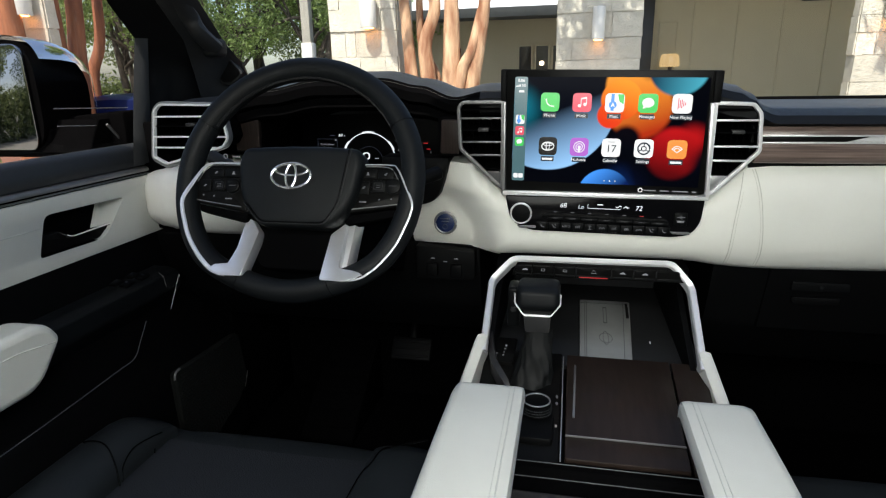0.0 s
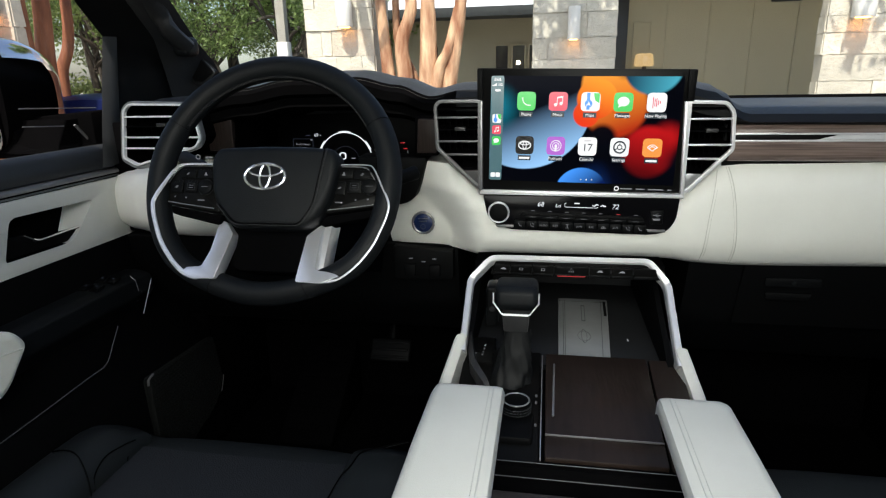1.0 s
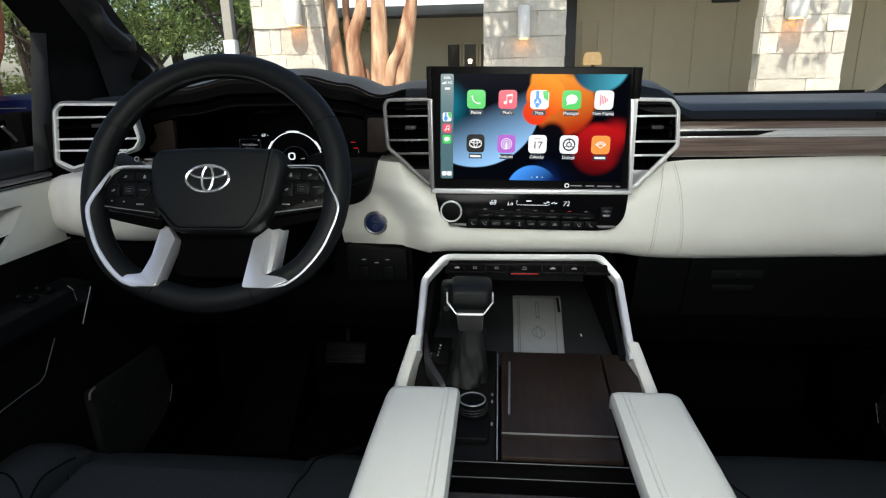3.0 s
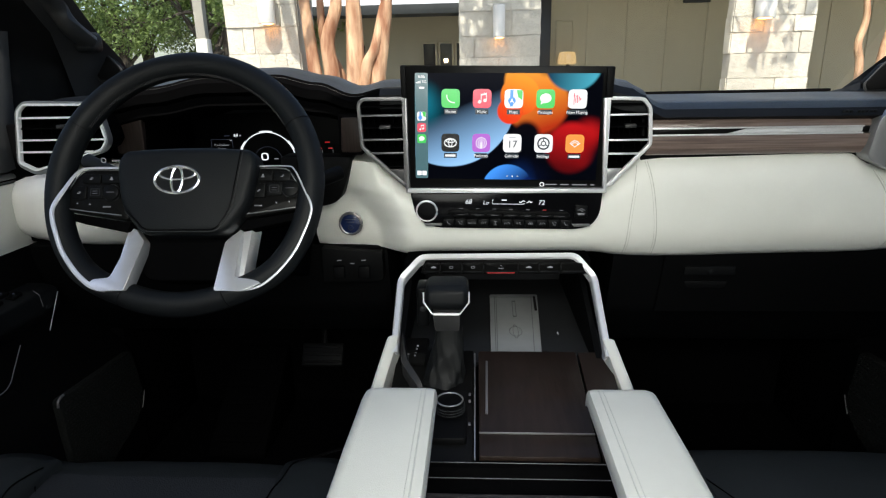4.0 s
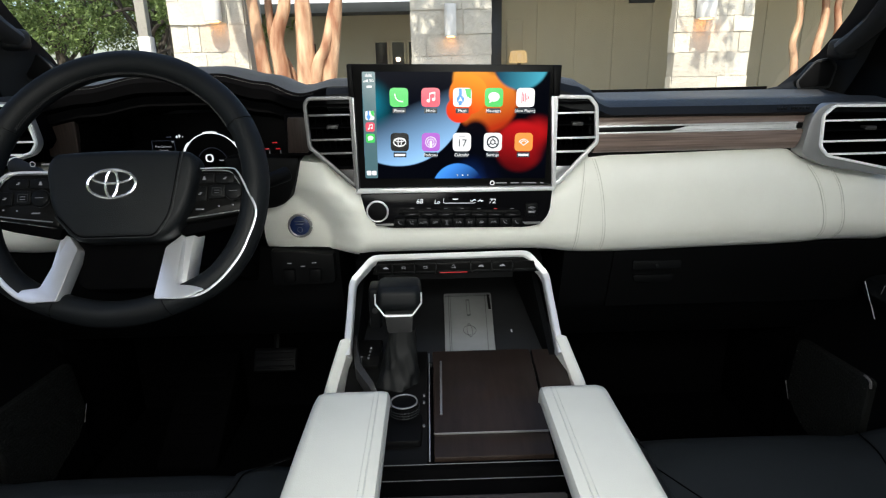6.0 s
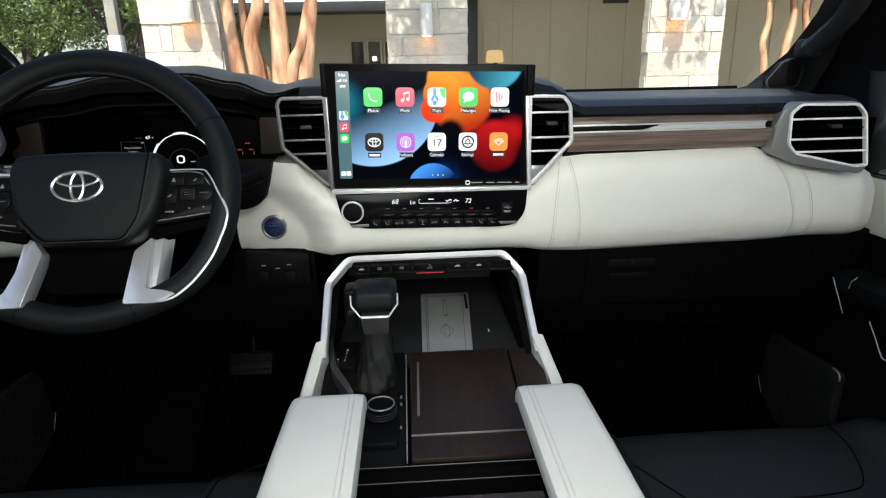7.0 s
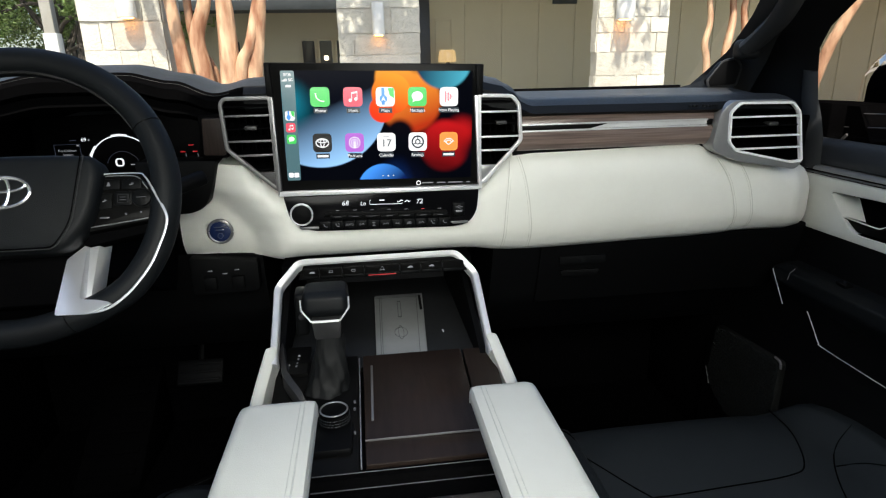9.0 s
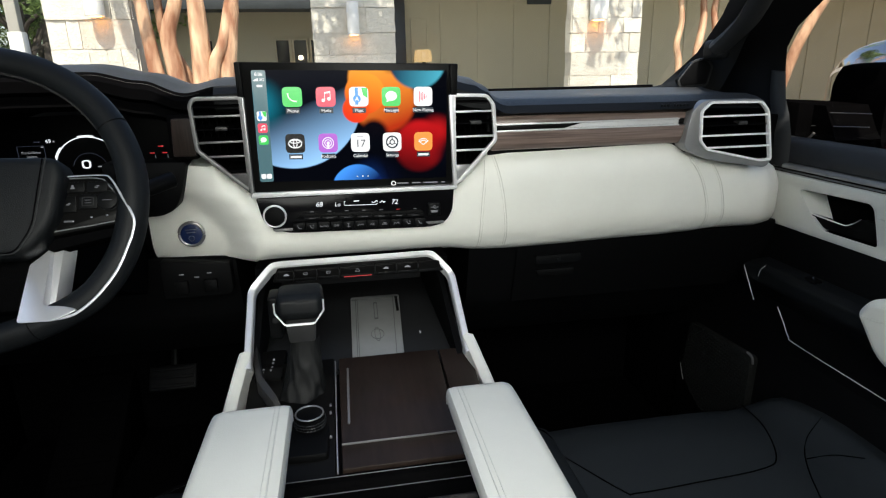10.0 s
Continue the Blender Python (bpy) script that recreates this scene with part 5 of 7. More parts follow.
for i in range(11):
    x = -0.0490 + i * 0.0196
    z = 1.2585 - i * 0.00035
    k = part("key", box(x - 0.0094, x + 0.0094, 0.940, 0.955, z - 0.0066, z + 0.0066, 0.0012), KEYBLACK, cp)
    if i in (2, 3, 6):
        letters({2: "AUTO", 3: "OFF", 6: "A/C"}[i], 0.0050, (x, 0.9397, z), UPRIGHT, PRINT, k, "symbol")
    else:
        part("symbol", key_symbol(i, x, z, 0.9397), PRINT, k)
us = part("usb_flap", box(0.162, 0.1825, 0.945, 0.955, 1.2625, 1.2850, 0.002), KEYBLACK, cp, "black socket flap")
part("symbol", join(tube([(0.1665, 0.9446, 1.2775), (0.1785, 0.9446, 1.2775)], 0.0006, 5), tube([(0.1690, 0.9446, 1.2775), (0.1715, 0.9446, 1.2800), (0.1745, 0.9446, 1.2800)], 0.0005, 5), tube([(0.1705, 0.9446, 1.2775), (0.1730, 0.9446, 1.2752), (0.1755, 0.9446, 1.2752)], 0.0005, 5)), PRINT, us)
part("symbol", join(box(0.1670, 0.1775, 0.9442, 0.9452, 1.2685, 1.2715, 0.0004), box(0.1655, 0.1790, 0.9442, 0.9452, 1.2715, 1.2722, 0)), PRINT, us)
for x0, x1, z in ((-0.0920, -0.0605, 1.2535), (0.1575, 0.1880, 1.2505)):
    part("chrome_tip", prism([(x0, z + 0.002), (x1, z + 0.002), (x1, z - 0.002), (x0 + 0.004, z - 0.002)], "y", 0.946, 0.953, 0.0006), DARKSILVER, cp, "small dark metal tip")

# ---- centre console ----
def lidz(y):
    return 1.054 + 0.17 * (y - 0.678)


cc = thing("centre_console", (0.035, 0.5, 0.62), "black centre console with walnut lid, charging tray and silver arch", "car console")
part("body", prism([(-0.1, 0.62), (1.25, 0.62), (1.25, 1.045), (0.84, 1.045), (0.60, 1.020), (-0.1, 1.0)], "x", -0.128, 0.202, 0.004), BLACK, cc)
part("tray_floor", box(-0.125, 0.212, 0.83, 1.24, 1.046, 1.0555, 0.002), DARKRUBBER, cc)
part("tray_wall", prism([(-0.128, 1.04), (0.193, 1.04), (0.190, 1.180), (-0.126, 1.180)], "y", 1.225, 1.245), DARKRUBBER, cc)
for x0, x1, d in ((-0.128, -0.119, -1), (0.181, 0.190, 1)):
    part("tray_side", prism([(0.79, 1.0), (1.24, 1.0), (1.24, 1.180), (0.99, 1.150), (0.80, 1.072)], "x", x0, x1), BLACK, cc)
# charging mat
mat = part("charging_mat", prism(fillet([(0.020, 0.82), (0.101, 0.82), (0.121, 1.118), (0.024, 1.118)], 0.006), "z", 1.0556, 1.0615, 0.0015), RUBBER, cc, "grey rubber phone charging mat")
part("slot", prism(fillet([(0.108, 1.03), (0.113, 1.03), (0.116, 1.105), (0.111, 1.105)], 0.002), "z", 1.0612, 1.0622), BLACK, mat)
for u in (0.10, 0.135, 0.865):
    part("mat_line", bar([(0.0205 + 0.0805 * u, 0.835, 1.0617), (0.0238 + 0.0968 * u, 1.106, 1.0617)], 0.0011, 0.0008, bev=0), MATLINE, mat)
part("mat_line", bar([(0.0255, 1.100, 1.0617), (0.1180, 1.100, 1.0617)], 0.0012, 0.0008, bev=0), MATLINE, mat)
part("mat_mark", ring(fillet([(0.065, 1.00), (0.072, 1.00), (0.074, 1.08), (0.067, 1.08)], 0.002), fillet([(0.0662, 1.004), (0.0708, 1.004), (0.0728, 1.076), (0.0682, 1.076)], 0.002), "z", 1.0613, 1.0621), MATLINE, mat)
for a_, b_ in ((0.011, 0.020), (0.0045, 0.028)):
    part("mat_mark", tube([(0.066 + a_ * math.cos(a), 0.935 + b_ * math.sin(a), 1.0617) for a in [2 * math.pi * i / 30 for i in range(30)]], 0.0005, 5, closed=True), MATLINE, mat)
part("pilot_lamp", box(0.1395, 0.1415, 0.935, 0.945, 1.0550, 1.0562, 0), SOFTMARK, cc)
# silver arch
ARCH = [((-0.1290, 0.785, 1.095), (-1, 0, 0.05)), ((-0.1320, 0.916, 1.1665), (-1.02, 0, 0.42)), ((-0.0965, 0.925, 1.2035), (-0.45, 0.1, 1.0)),
        ((0.1635, 0.925, 1.2050), (0.45, 0.1, 1.0)), ((0.1945, 0.916, 1.1700), (1.02, 0, 0.42)), ((0.1955, 0.785, 1.089), (1, 0, 0.05))]
def round_arch(keys, n=5):
    out = [keys[0]]
    for (p0, o0), (p1, o1), (p2, o2) in zip(keys, keys[1:], keys[2:]):
        p0, p1, p2, o0, o1, o2 = (Vector(v) for v in (p0, p1, p2, o0, o1, o2))
        r = 0.011
        ka, kb = r / (p1 - p0).length, r / (p2 - p1).length
        a, b, oa, ob = p1.lerp(p0, ka), p1.lerp(p2, kb), o1.lerp(o0, ka), o1.lerp(o2, kb)
        for i in range(n):
            t = i / (n - 1)
            out.append((a * (1 - t) ** 2 + p1 * 2 * t * (1 - t) + b * t * t, oa * (1 - t) ** 2 + o1 * 2 * t * (1 - t) + ob * t * t))
    return out + [keys[-1]]


rows = []
for p, o in round_arch(ARCH):
    p, o = Vector(p), Vector(o) * 0.0060
    deep = Vector((0, 0.011, -0.011))
    rows.append([p - o, p - o * 0.7 - deep * 0.12, p + o * 0.55 - deep * 0.12, p + o + deep * 0.42, p + o + deep, p - o + deep])
part("arch", loft(rows), SILVER, cc, "satin silver arch frame", 25)
# button row under the arch
bb = part("switch_bar", prism(fillet([(-0.088, 1.1985), (0.164, 1.1985), (0.188, 1.1715), (-0.098, 1.1725)], 0.003), "y", 0.925, 0.96, 0.001), PIANO, cc, "gloss black switch bar")
bx = [-0.0930, -0.0635, -0.0265, 0.0096, 0.0675, 0.1025, 0.1384, 0.1840]
for i, (a, b) in enumerate(zip(bx, bx[1:])):
    k = part("button", prism(fillet([(a + 0.0008, 1.1745), (b - 0.0008, 1.1745), (b - 0.0008 - (0.010 if i == 6 else 0), 1.1925), (a + 0.0008 + (0.004 if i == 0 else 0), 1.1925)], 0.0015), "y", 0.9195, 0.928, 0.001), PIANO, bb)
    part("lower_lip", box(a + 0.0015, b - 0.0015, 0.9188, 0.922, 1.1740, 1.1795, 0.0012), KEYBLACK, k)
    m, zs = (a + b) / 2 + (0.003 if i == 0 else 0), 1.1860
    if i == 3:
        part("symbol", tube([(m - 0.0042, 0.9192, zs - 0.0022), (m + 0.0042, 0.9192, zs - 0.0022), (m, 0.9192, zs + 0.0036)], 0.0006, 5, closed=True), SOFTMARK, k, "lit hazard triangle")
        part("red_light", box(a + 0.006, b - 0.006, 0.9182, 0.9200, 1.1752, 1.1768, 0), REDMARK, k, "red lit strip")
    elif i in (0, 4, 5):
        part("symbol", prism([(m - 0.0050, zs - 0.0014), (m + 0.0050, zs - 0.0014), (m + 0.0035, zs + 0.0008), (m + 0.001, zs + 0.0020), (m - 0.0025, zs + 0.0010)], "y", 0.9186, 0.9196), SOFTMARK, k)
    elif i < 6:
        part("symbol", ring([(m - 0.0032, zs - 0.002), (m + 0.0032, zs - 0.002), (m + 0.0032, zs + 0.002), (m - 0.0032, zs + 0.002)], [(m - 0.0024, zs - 0.0012), (m + 0.0024, zs - 0.0012), (m + 0.0024, zs + 0.0012), (m - 0.0024, zs + 0.0012)], "y", 0.9186, 0.9196), PRINT, k)
    if 0 < i:
        part("divider", box(a - 0.0010, a + 0.0010, 0.9188, 0.9205, 1.1820, 1.1885, 0.0004), DARKRUBBER, bb)
part("soffit", prism([(0.932, 1.180), (1.24, 1.17), (1.24, 1.19), (0.935, 1.194)], "x", -0.125, 0.190), CARPETSHADE, cc)
# cream cheeks beside the console
for pts, s in (([(-0.1335, 0.805, 1.108), (-0.141, 0.775, 1.086), (-0.150, 0.74, 1.056), (-0.152, 0.66, 1.02)], -1), ([(0.1995, 0.805, 1.104), (0.207, 0.775, 1.082), (0.217, 0.74, 1.052), (0.220, 0.66, 1.015)], 1)):
    rows = [[(x - s * 0.010, y, z + 0.002), (x - s * 0.004, y, z + 0.006), (x + s * 0.006, y, z + 0.003), (x + s * 0.011, y, z - 0.008), (x + s * 0.013, y + 0.01, z - 0.06), (x - s * 0.010, y + 0.01, z - 0.06)] for x, y, z in smooth_path(pts, 5)]
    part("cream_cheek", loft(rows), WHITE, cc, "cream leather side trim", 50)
# gear side: black panel, chrome edge
part("gear_panel", prism([(0.600, lidz(0.600) - 0.03), (0.83, lidz(0.83) - 0.03), (0.83, lidz(0.83) - 0.004), (0.600, lidz(0.600) - 0.004)], "x", -0.128, -0.008, 0.001), PIANO, cc, "gloss black gear panel")
part("chrome_edge", bar([(-0.0055, 0.815, lidz(0.815)), (-0.0055, 0.601, lidz(0.601))], 0.0018, 0.005, bev=0.0006), HOUSING, cc, "thin silver edge")
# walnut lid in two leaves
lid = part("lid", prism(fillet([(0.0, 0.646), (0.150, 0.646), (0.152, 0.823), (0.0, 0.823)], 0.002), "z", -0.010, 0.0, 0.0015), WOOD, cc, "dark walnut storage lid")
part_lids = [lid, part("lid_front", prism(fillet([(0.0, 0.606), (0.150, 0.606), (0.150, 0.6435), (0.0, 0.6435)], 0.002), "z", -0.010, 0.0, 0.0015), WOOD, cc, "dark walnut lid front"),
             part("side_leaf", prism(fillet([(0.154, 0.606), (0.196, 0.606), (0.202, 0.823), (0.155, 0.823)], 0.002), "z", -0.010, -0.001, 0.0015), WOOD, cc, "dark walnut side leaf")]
for o in part_lids:
    for v in o.data.vertices:
        v.co.z += lidz(v.co.y)
part("lid_rail", bar([(0.0, 0.6448, lidz(0.6448) + 0.0008), (0.150, 0.6448, lidz(0.6448) + 0.0008)], 0.0011, 0.003, bev=0.0004), DARKSILVER, cc)
part("lid_handle", bar([(0.0125, 0.795, lidz(0.795) + 0.001), (0.0105, 0.680, lidz(0.680) + 0.001)], 0.0032, 0.004, bev=0.0012), DARKSILVER, lid, "slim metal pull bar")
# dark gap before the lid: shade put into a near-black step
part("front_step", prism([(0.560, 1.0), (0.603, 1.0), (0.603, lidz(0.603) - 0.004), (0.592, lidz(0.60) - 0.006), (0.585, 1.024), (0.560, 1.022)], "x", -0.128, 0.20), CARPETSHADE, cc, "black console step")
part("step_line", bar([(-0.066, 0.5985, lidz(0.60) - 0.003), (0.170, 0.5985, lidz(0.60) - 0.003)], 0.0010, 0.0010, bev=0.0002), DARKSILVER, cc)
part("step_line", bar([(-0.066, 0.5855, 1.0250), (0.170, 0.5855, 1.0250)], 0.0010, 0.0010, bev=0.0002), DARKSILVER, cc)
part("rear_lid", prism(fillet([(0.0, 1.0), (0.552, 1.0), (0.552, 1.032), (0.0, 1.032)], [0, 0, 0.006, 0]), "x", -0.062, 0.152, 0.002), REARLID, cc, "brown-black rear storage lid")
# gate lettering beside the lever
gp = part("gate_plate", prism(fillet([(-0.122, 0.790), (-0.082, 0.790), (-0.082, 0.880), (-0.120, 0.880)], 0.004), "z", 1.066, 1.0745, 0.001), PIANO, cc)
for i in range(4):
    part("gate_mark", box(-0.1012 + i * 0.0004, -0.0985 + i * 0.0004, 0.8110 + i * 0.0115, 0.8160 + i * 0.0115, 1.0742, 1.0750, 0), SOFTMARK if i == 3 else DIMMARK, gp)
for y in (0.806, 0.816):
    part("gate_mark", box(-0.1125, -0.1095, y, y + 0.004, 1.0742, 1.0750, 0), DIMMARK, gp)
part("side_flap", loft([[(x, y, z), (x + w, y + 0.004, z + 0.004), (x + w + 0.004, y, z - 0.004), (x, y, z - 0.02)] for x, y, z, w in ((-0.1285, 0.860, 1.092, 0.004), (-0.1220, 0.810, 1.088, 0.006), (-0.1140, 0.768, 1.085, 0.007), (-0.1030, 0.745, 1.082, 0.007), (-0.0910, 0.727, 1.076, 0.006), (-0.0850, 0.719, 1.069, 0.004))]), SMOKE, cc, "dark grey flap beside the lever", 60)
for y, z in ((0.70, 1.062), (0.655, 1.055), (0.715, 1.064)):
    part("chrome_clip", box(-0.0142, -0.0112, y - 0.0025, y + 0.0025, z - 0.001, z + 0.002, 0.0008), DARKSILVER, cc)

# gear lever
gl = thing("gear_lever", (-0.045, 0.75, 1.055), "black leather gear lever with a satin silver collar", "gear lever")
knob = loft([[(-0.045 + hx * c, 0.775 + yy + hy * s_, z) for c, s_ in ((-1, -0.7), (-0.8, -1), (0.8, -1), (1, -0.7), (1, 0.7), (0.8, 1), (-0.8, 1), (-1, 0.7))]
             for z, hx, hy, yy in ((1.172, 0.021, 0.018, 0.008), (1.178, 0.028, 0.024, 0.005), (1.186, 0.0315, 0.027, 0.002), (1.204, 0.0310, 0.027, 0.004), (1.211, 0.0285, 0.022, 0.008))])
part("knob", bevel(knob, 0.004, 3, 25), LEATHER, gl, "black leather lever knob", 60)
path = [(-0.0775, 0.752, 1.204), (-0.0775, 0.750, 1.190), (-0.0655, 0.7490, 1.173), (-0.0255, 0.7490, 1.173), (-0.0130, 0.750, 1.190), (-0.0130, 0.752, 1.205)]
part("collar_bar", bar([(-0.0640, 0.7478, 1.1725), (-0.0270, 0.7478, 1.1725)], 0.0026, 0.003, bev=0.001), RINGWHITE, gl)
part("collar", tube(path, 0.0014, 8), SILVER, gl, "bright silver collar line")
part("neck", bevel(loft([[(-0.0455 + a * k, 0.762 + dy + b, z) for a, b in ((-0.020, -0.014), (0.020, -0.014), (0.020, 0.014), (-0.020, 0.014))] for z, k, dy in ((1.174, 1.0, 0.001), (1.140, 0.88, 0.012))]), 0.003, 2), NECK, gl, "dark satin lever neck")
part("side_guard", box(-0.0930, -0.0745, 0.80, 0.84, 1.1290, 1.1940, 0.005, 3), KEYBLACK, gl)
part("lock_button", disc((-0.0835, 0.797, 1.1600), 0.0045, 0.004, "y", 18, 0.001), DARKRUBBER, gl)
rnd = random.Random(4)
rows = []
for k in range(33):
    t = k / 32
    wx, wy = 0.0190 + 0.0035 * math.sin(t * 3.1) + 0.0125 * t ** 3, 0.015 + 0.014 * t ** 2
    cx, cy, z = -0.0430 - 0.0105 * t ** 1.8, 0.775 - 0.010 * t, 1.142 - 0.084 * t
    row = []
    for j in range(64):
        a = 2 * math.pi * j / 64
        ribs = 0.05 * math.sin(23 * a) * max(0.0, 1 - t * 3)
        creases = 0.10 * math.sin(2 * a - 6.5 * t + 0.4) * t * (1.3 - t) + 0.065 * math.sin(5 * a + 9 * t) * t + 0.035 * math.sin(11 * a - 14 * t) * min(1, t * 2)
        fold = 1 + (ribs + creases) * min(1, t * 5)
        row.append((cx + wx * fold * math.copysign(abs(math.cos(a)) ** 0.75, math.cos(a)), cy + wy * fold * math.copysign(abs(math.sin(a)) ** 0.75, math.sin(a)), z + 0.004 * math.sin(3 * a + 11 * t) * min(1, t * 3) * (1 - t)))
    rows.append(row)
part("boot", loft(rows), BOOT, gl, "creased black leather gaiter", 80)

# drive mode dial
dd = thing("drive_dial", (-0.040, 0.694, 1.042), "ribbed black rotary dial with a silver rim", "rotary dial")
part("base_plate", prism(fillet([(-0.068, 0.628), (-0.016, 0.628), (-0.014, 0.70), (-0.066, 0.70)], 0.006), "z", 1.040, 1.052, 0.003), BLACK, dd)
n_ = 48
part("grip", loft([[(-0.040 + r * (1 + (0.035 if j % 2 else 0)) * math.cos(2 * math.pi * j / n_), 0.694 + r * (1 + (0.035 if j % 2 else 0)) * math.sin(2 * math.pi * j / n_), z) for j in range(n_)] for z, r in ((1.050, 0.0205), (1.066, 0.0195))]), BLACK, dd, sharp=20)
for z in (1.054, 1.058, 1.062):
    part("groove", tube([(-0.040 + 0.0206 * math.cos(a), 0.694 + 0.0206 * math.sin(a), z) for a in [2 * math.pi * j / 40 for j in range(40)]], 0.0006, 6, closed=True), PAD, dd)
part("rim", tube([(-0.040 + 0.0180 * math.cos(a), 0.694 + 0.0180 * math.sin(a), 1.0685 + 0.0003 * (j % 2)) for j, a in enumerate([2 * math.pi * j / 72 for j in range(72)])], 0.0011, 8, closed=True), HOUSING, dd, "satin silver rim")
part("cap", disc((-0.040, 0.694, 1.064), 0.0168, 0.0045, "z", 32, 0.001), BLACK, dd)


# console armrests
def armrest(x0, x1, s, label):
    """s: the side (-1, 1) on which it slopes off."""
    e = thing("console_armrest", ((x0 + x1) / 2, 0.3, 1.02), label, "armrest", "console armrests")
    inn, out = (x1, x0) if s < 0 else (x0, x1)
    sec = []
    for y, top, narrow in ((-0.05, 1.1345, 0.0), (0.30, 1.1345, 0.0), (0.50, 1.1345, 0.0), (0.602, 1.1345, 0.001), (0.611, 1.1335, 0.002), (0.6155, 1.1305, 0.003), (0.617, 1.125, 0.004), (0.6165, 1.116, 0.005)):
        o = out - s * narrow * 1.2
        lo = 1.107
        sec.append([(inn + s * 0.004, y, lo), (inn, y, max(lo + 0.001, top - 0.020)), (inn, y, max(lo + 0.003, top - 0.007)), (inn + s * 0.002, y, top - 0.0015), (inn + s * 0.008, y, top), (o - s * 0.014, y, top), (o - s * 0.005, y, top - 0.003), (o, y, max(lo + 0.003, top - 0.012)), (o + s * 0.002, y, lo)])
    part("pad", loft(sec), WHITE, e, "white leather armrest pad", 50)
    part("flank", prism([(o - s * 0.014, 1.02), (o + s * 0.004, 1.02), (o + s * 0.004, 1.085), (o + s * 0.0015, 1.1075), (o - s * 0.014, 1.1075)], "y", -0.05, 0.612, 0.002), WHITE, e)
    seam = [(inn + s * 0.0125, -0.04, 1.1350), (inn + s * 0.0125, 0.50, 1.1350), (inn + s * 0.0125, 0.592, 1.1350), (inn + s * 0.013, 0.612, 1.132), (inn + s * 0.013, 0.6178, 1.122), (inn + s * 0.013, 0.6172, 1.112)]
    part("seam", tube(smooth_path(seam, 4), 0.0008, 6), WHITETHREAD, e)
    part("stitching", stitches([Vector(p) + Vector((s * 0.005, 0, 0.0002)) for p in smooth_path(seam[:4], 5)], 0.005, 0.0014, 0.0005), WHITETHREAD, e, "pale stitching")
    return e


armrest(-0.1435, -0.0515, -1, "white leather armrest pad along the console, driver side")
armrest(0.1295, 0.214, 1, "white leather armrest pad along the console, passenger side")

# ---- seats ----
SEATPERF = material("perforated_leather", (0.0130, 0.0155, 0.0195), 0.55, second=(0.0075, 0.009, 0.0115), scale=500, mix=0.3, bump=0.4, bump_scale=400, voro=True)


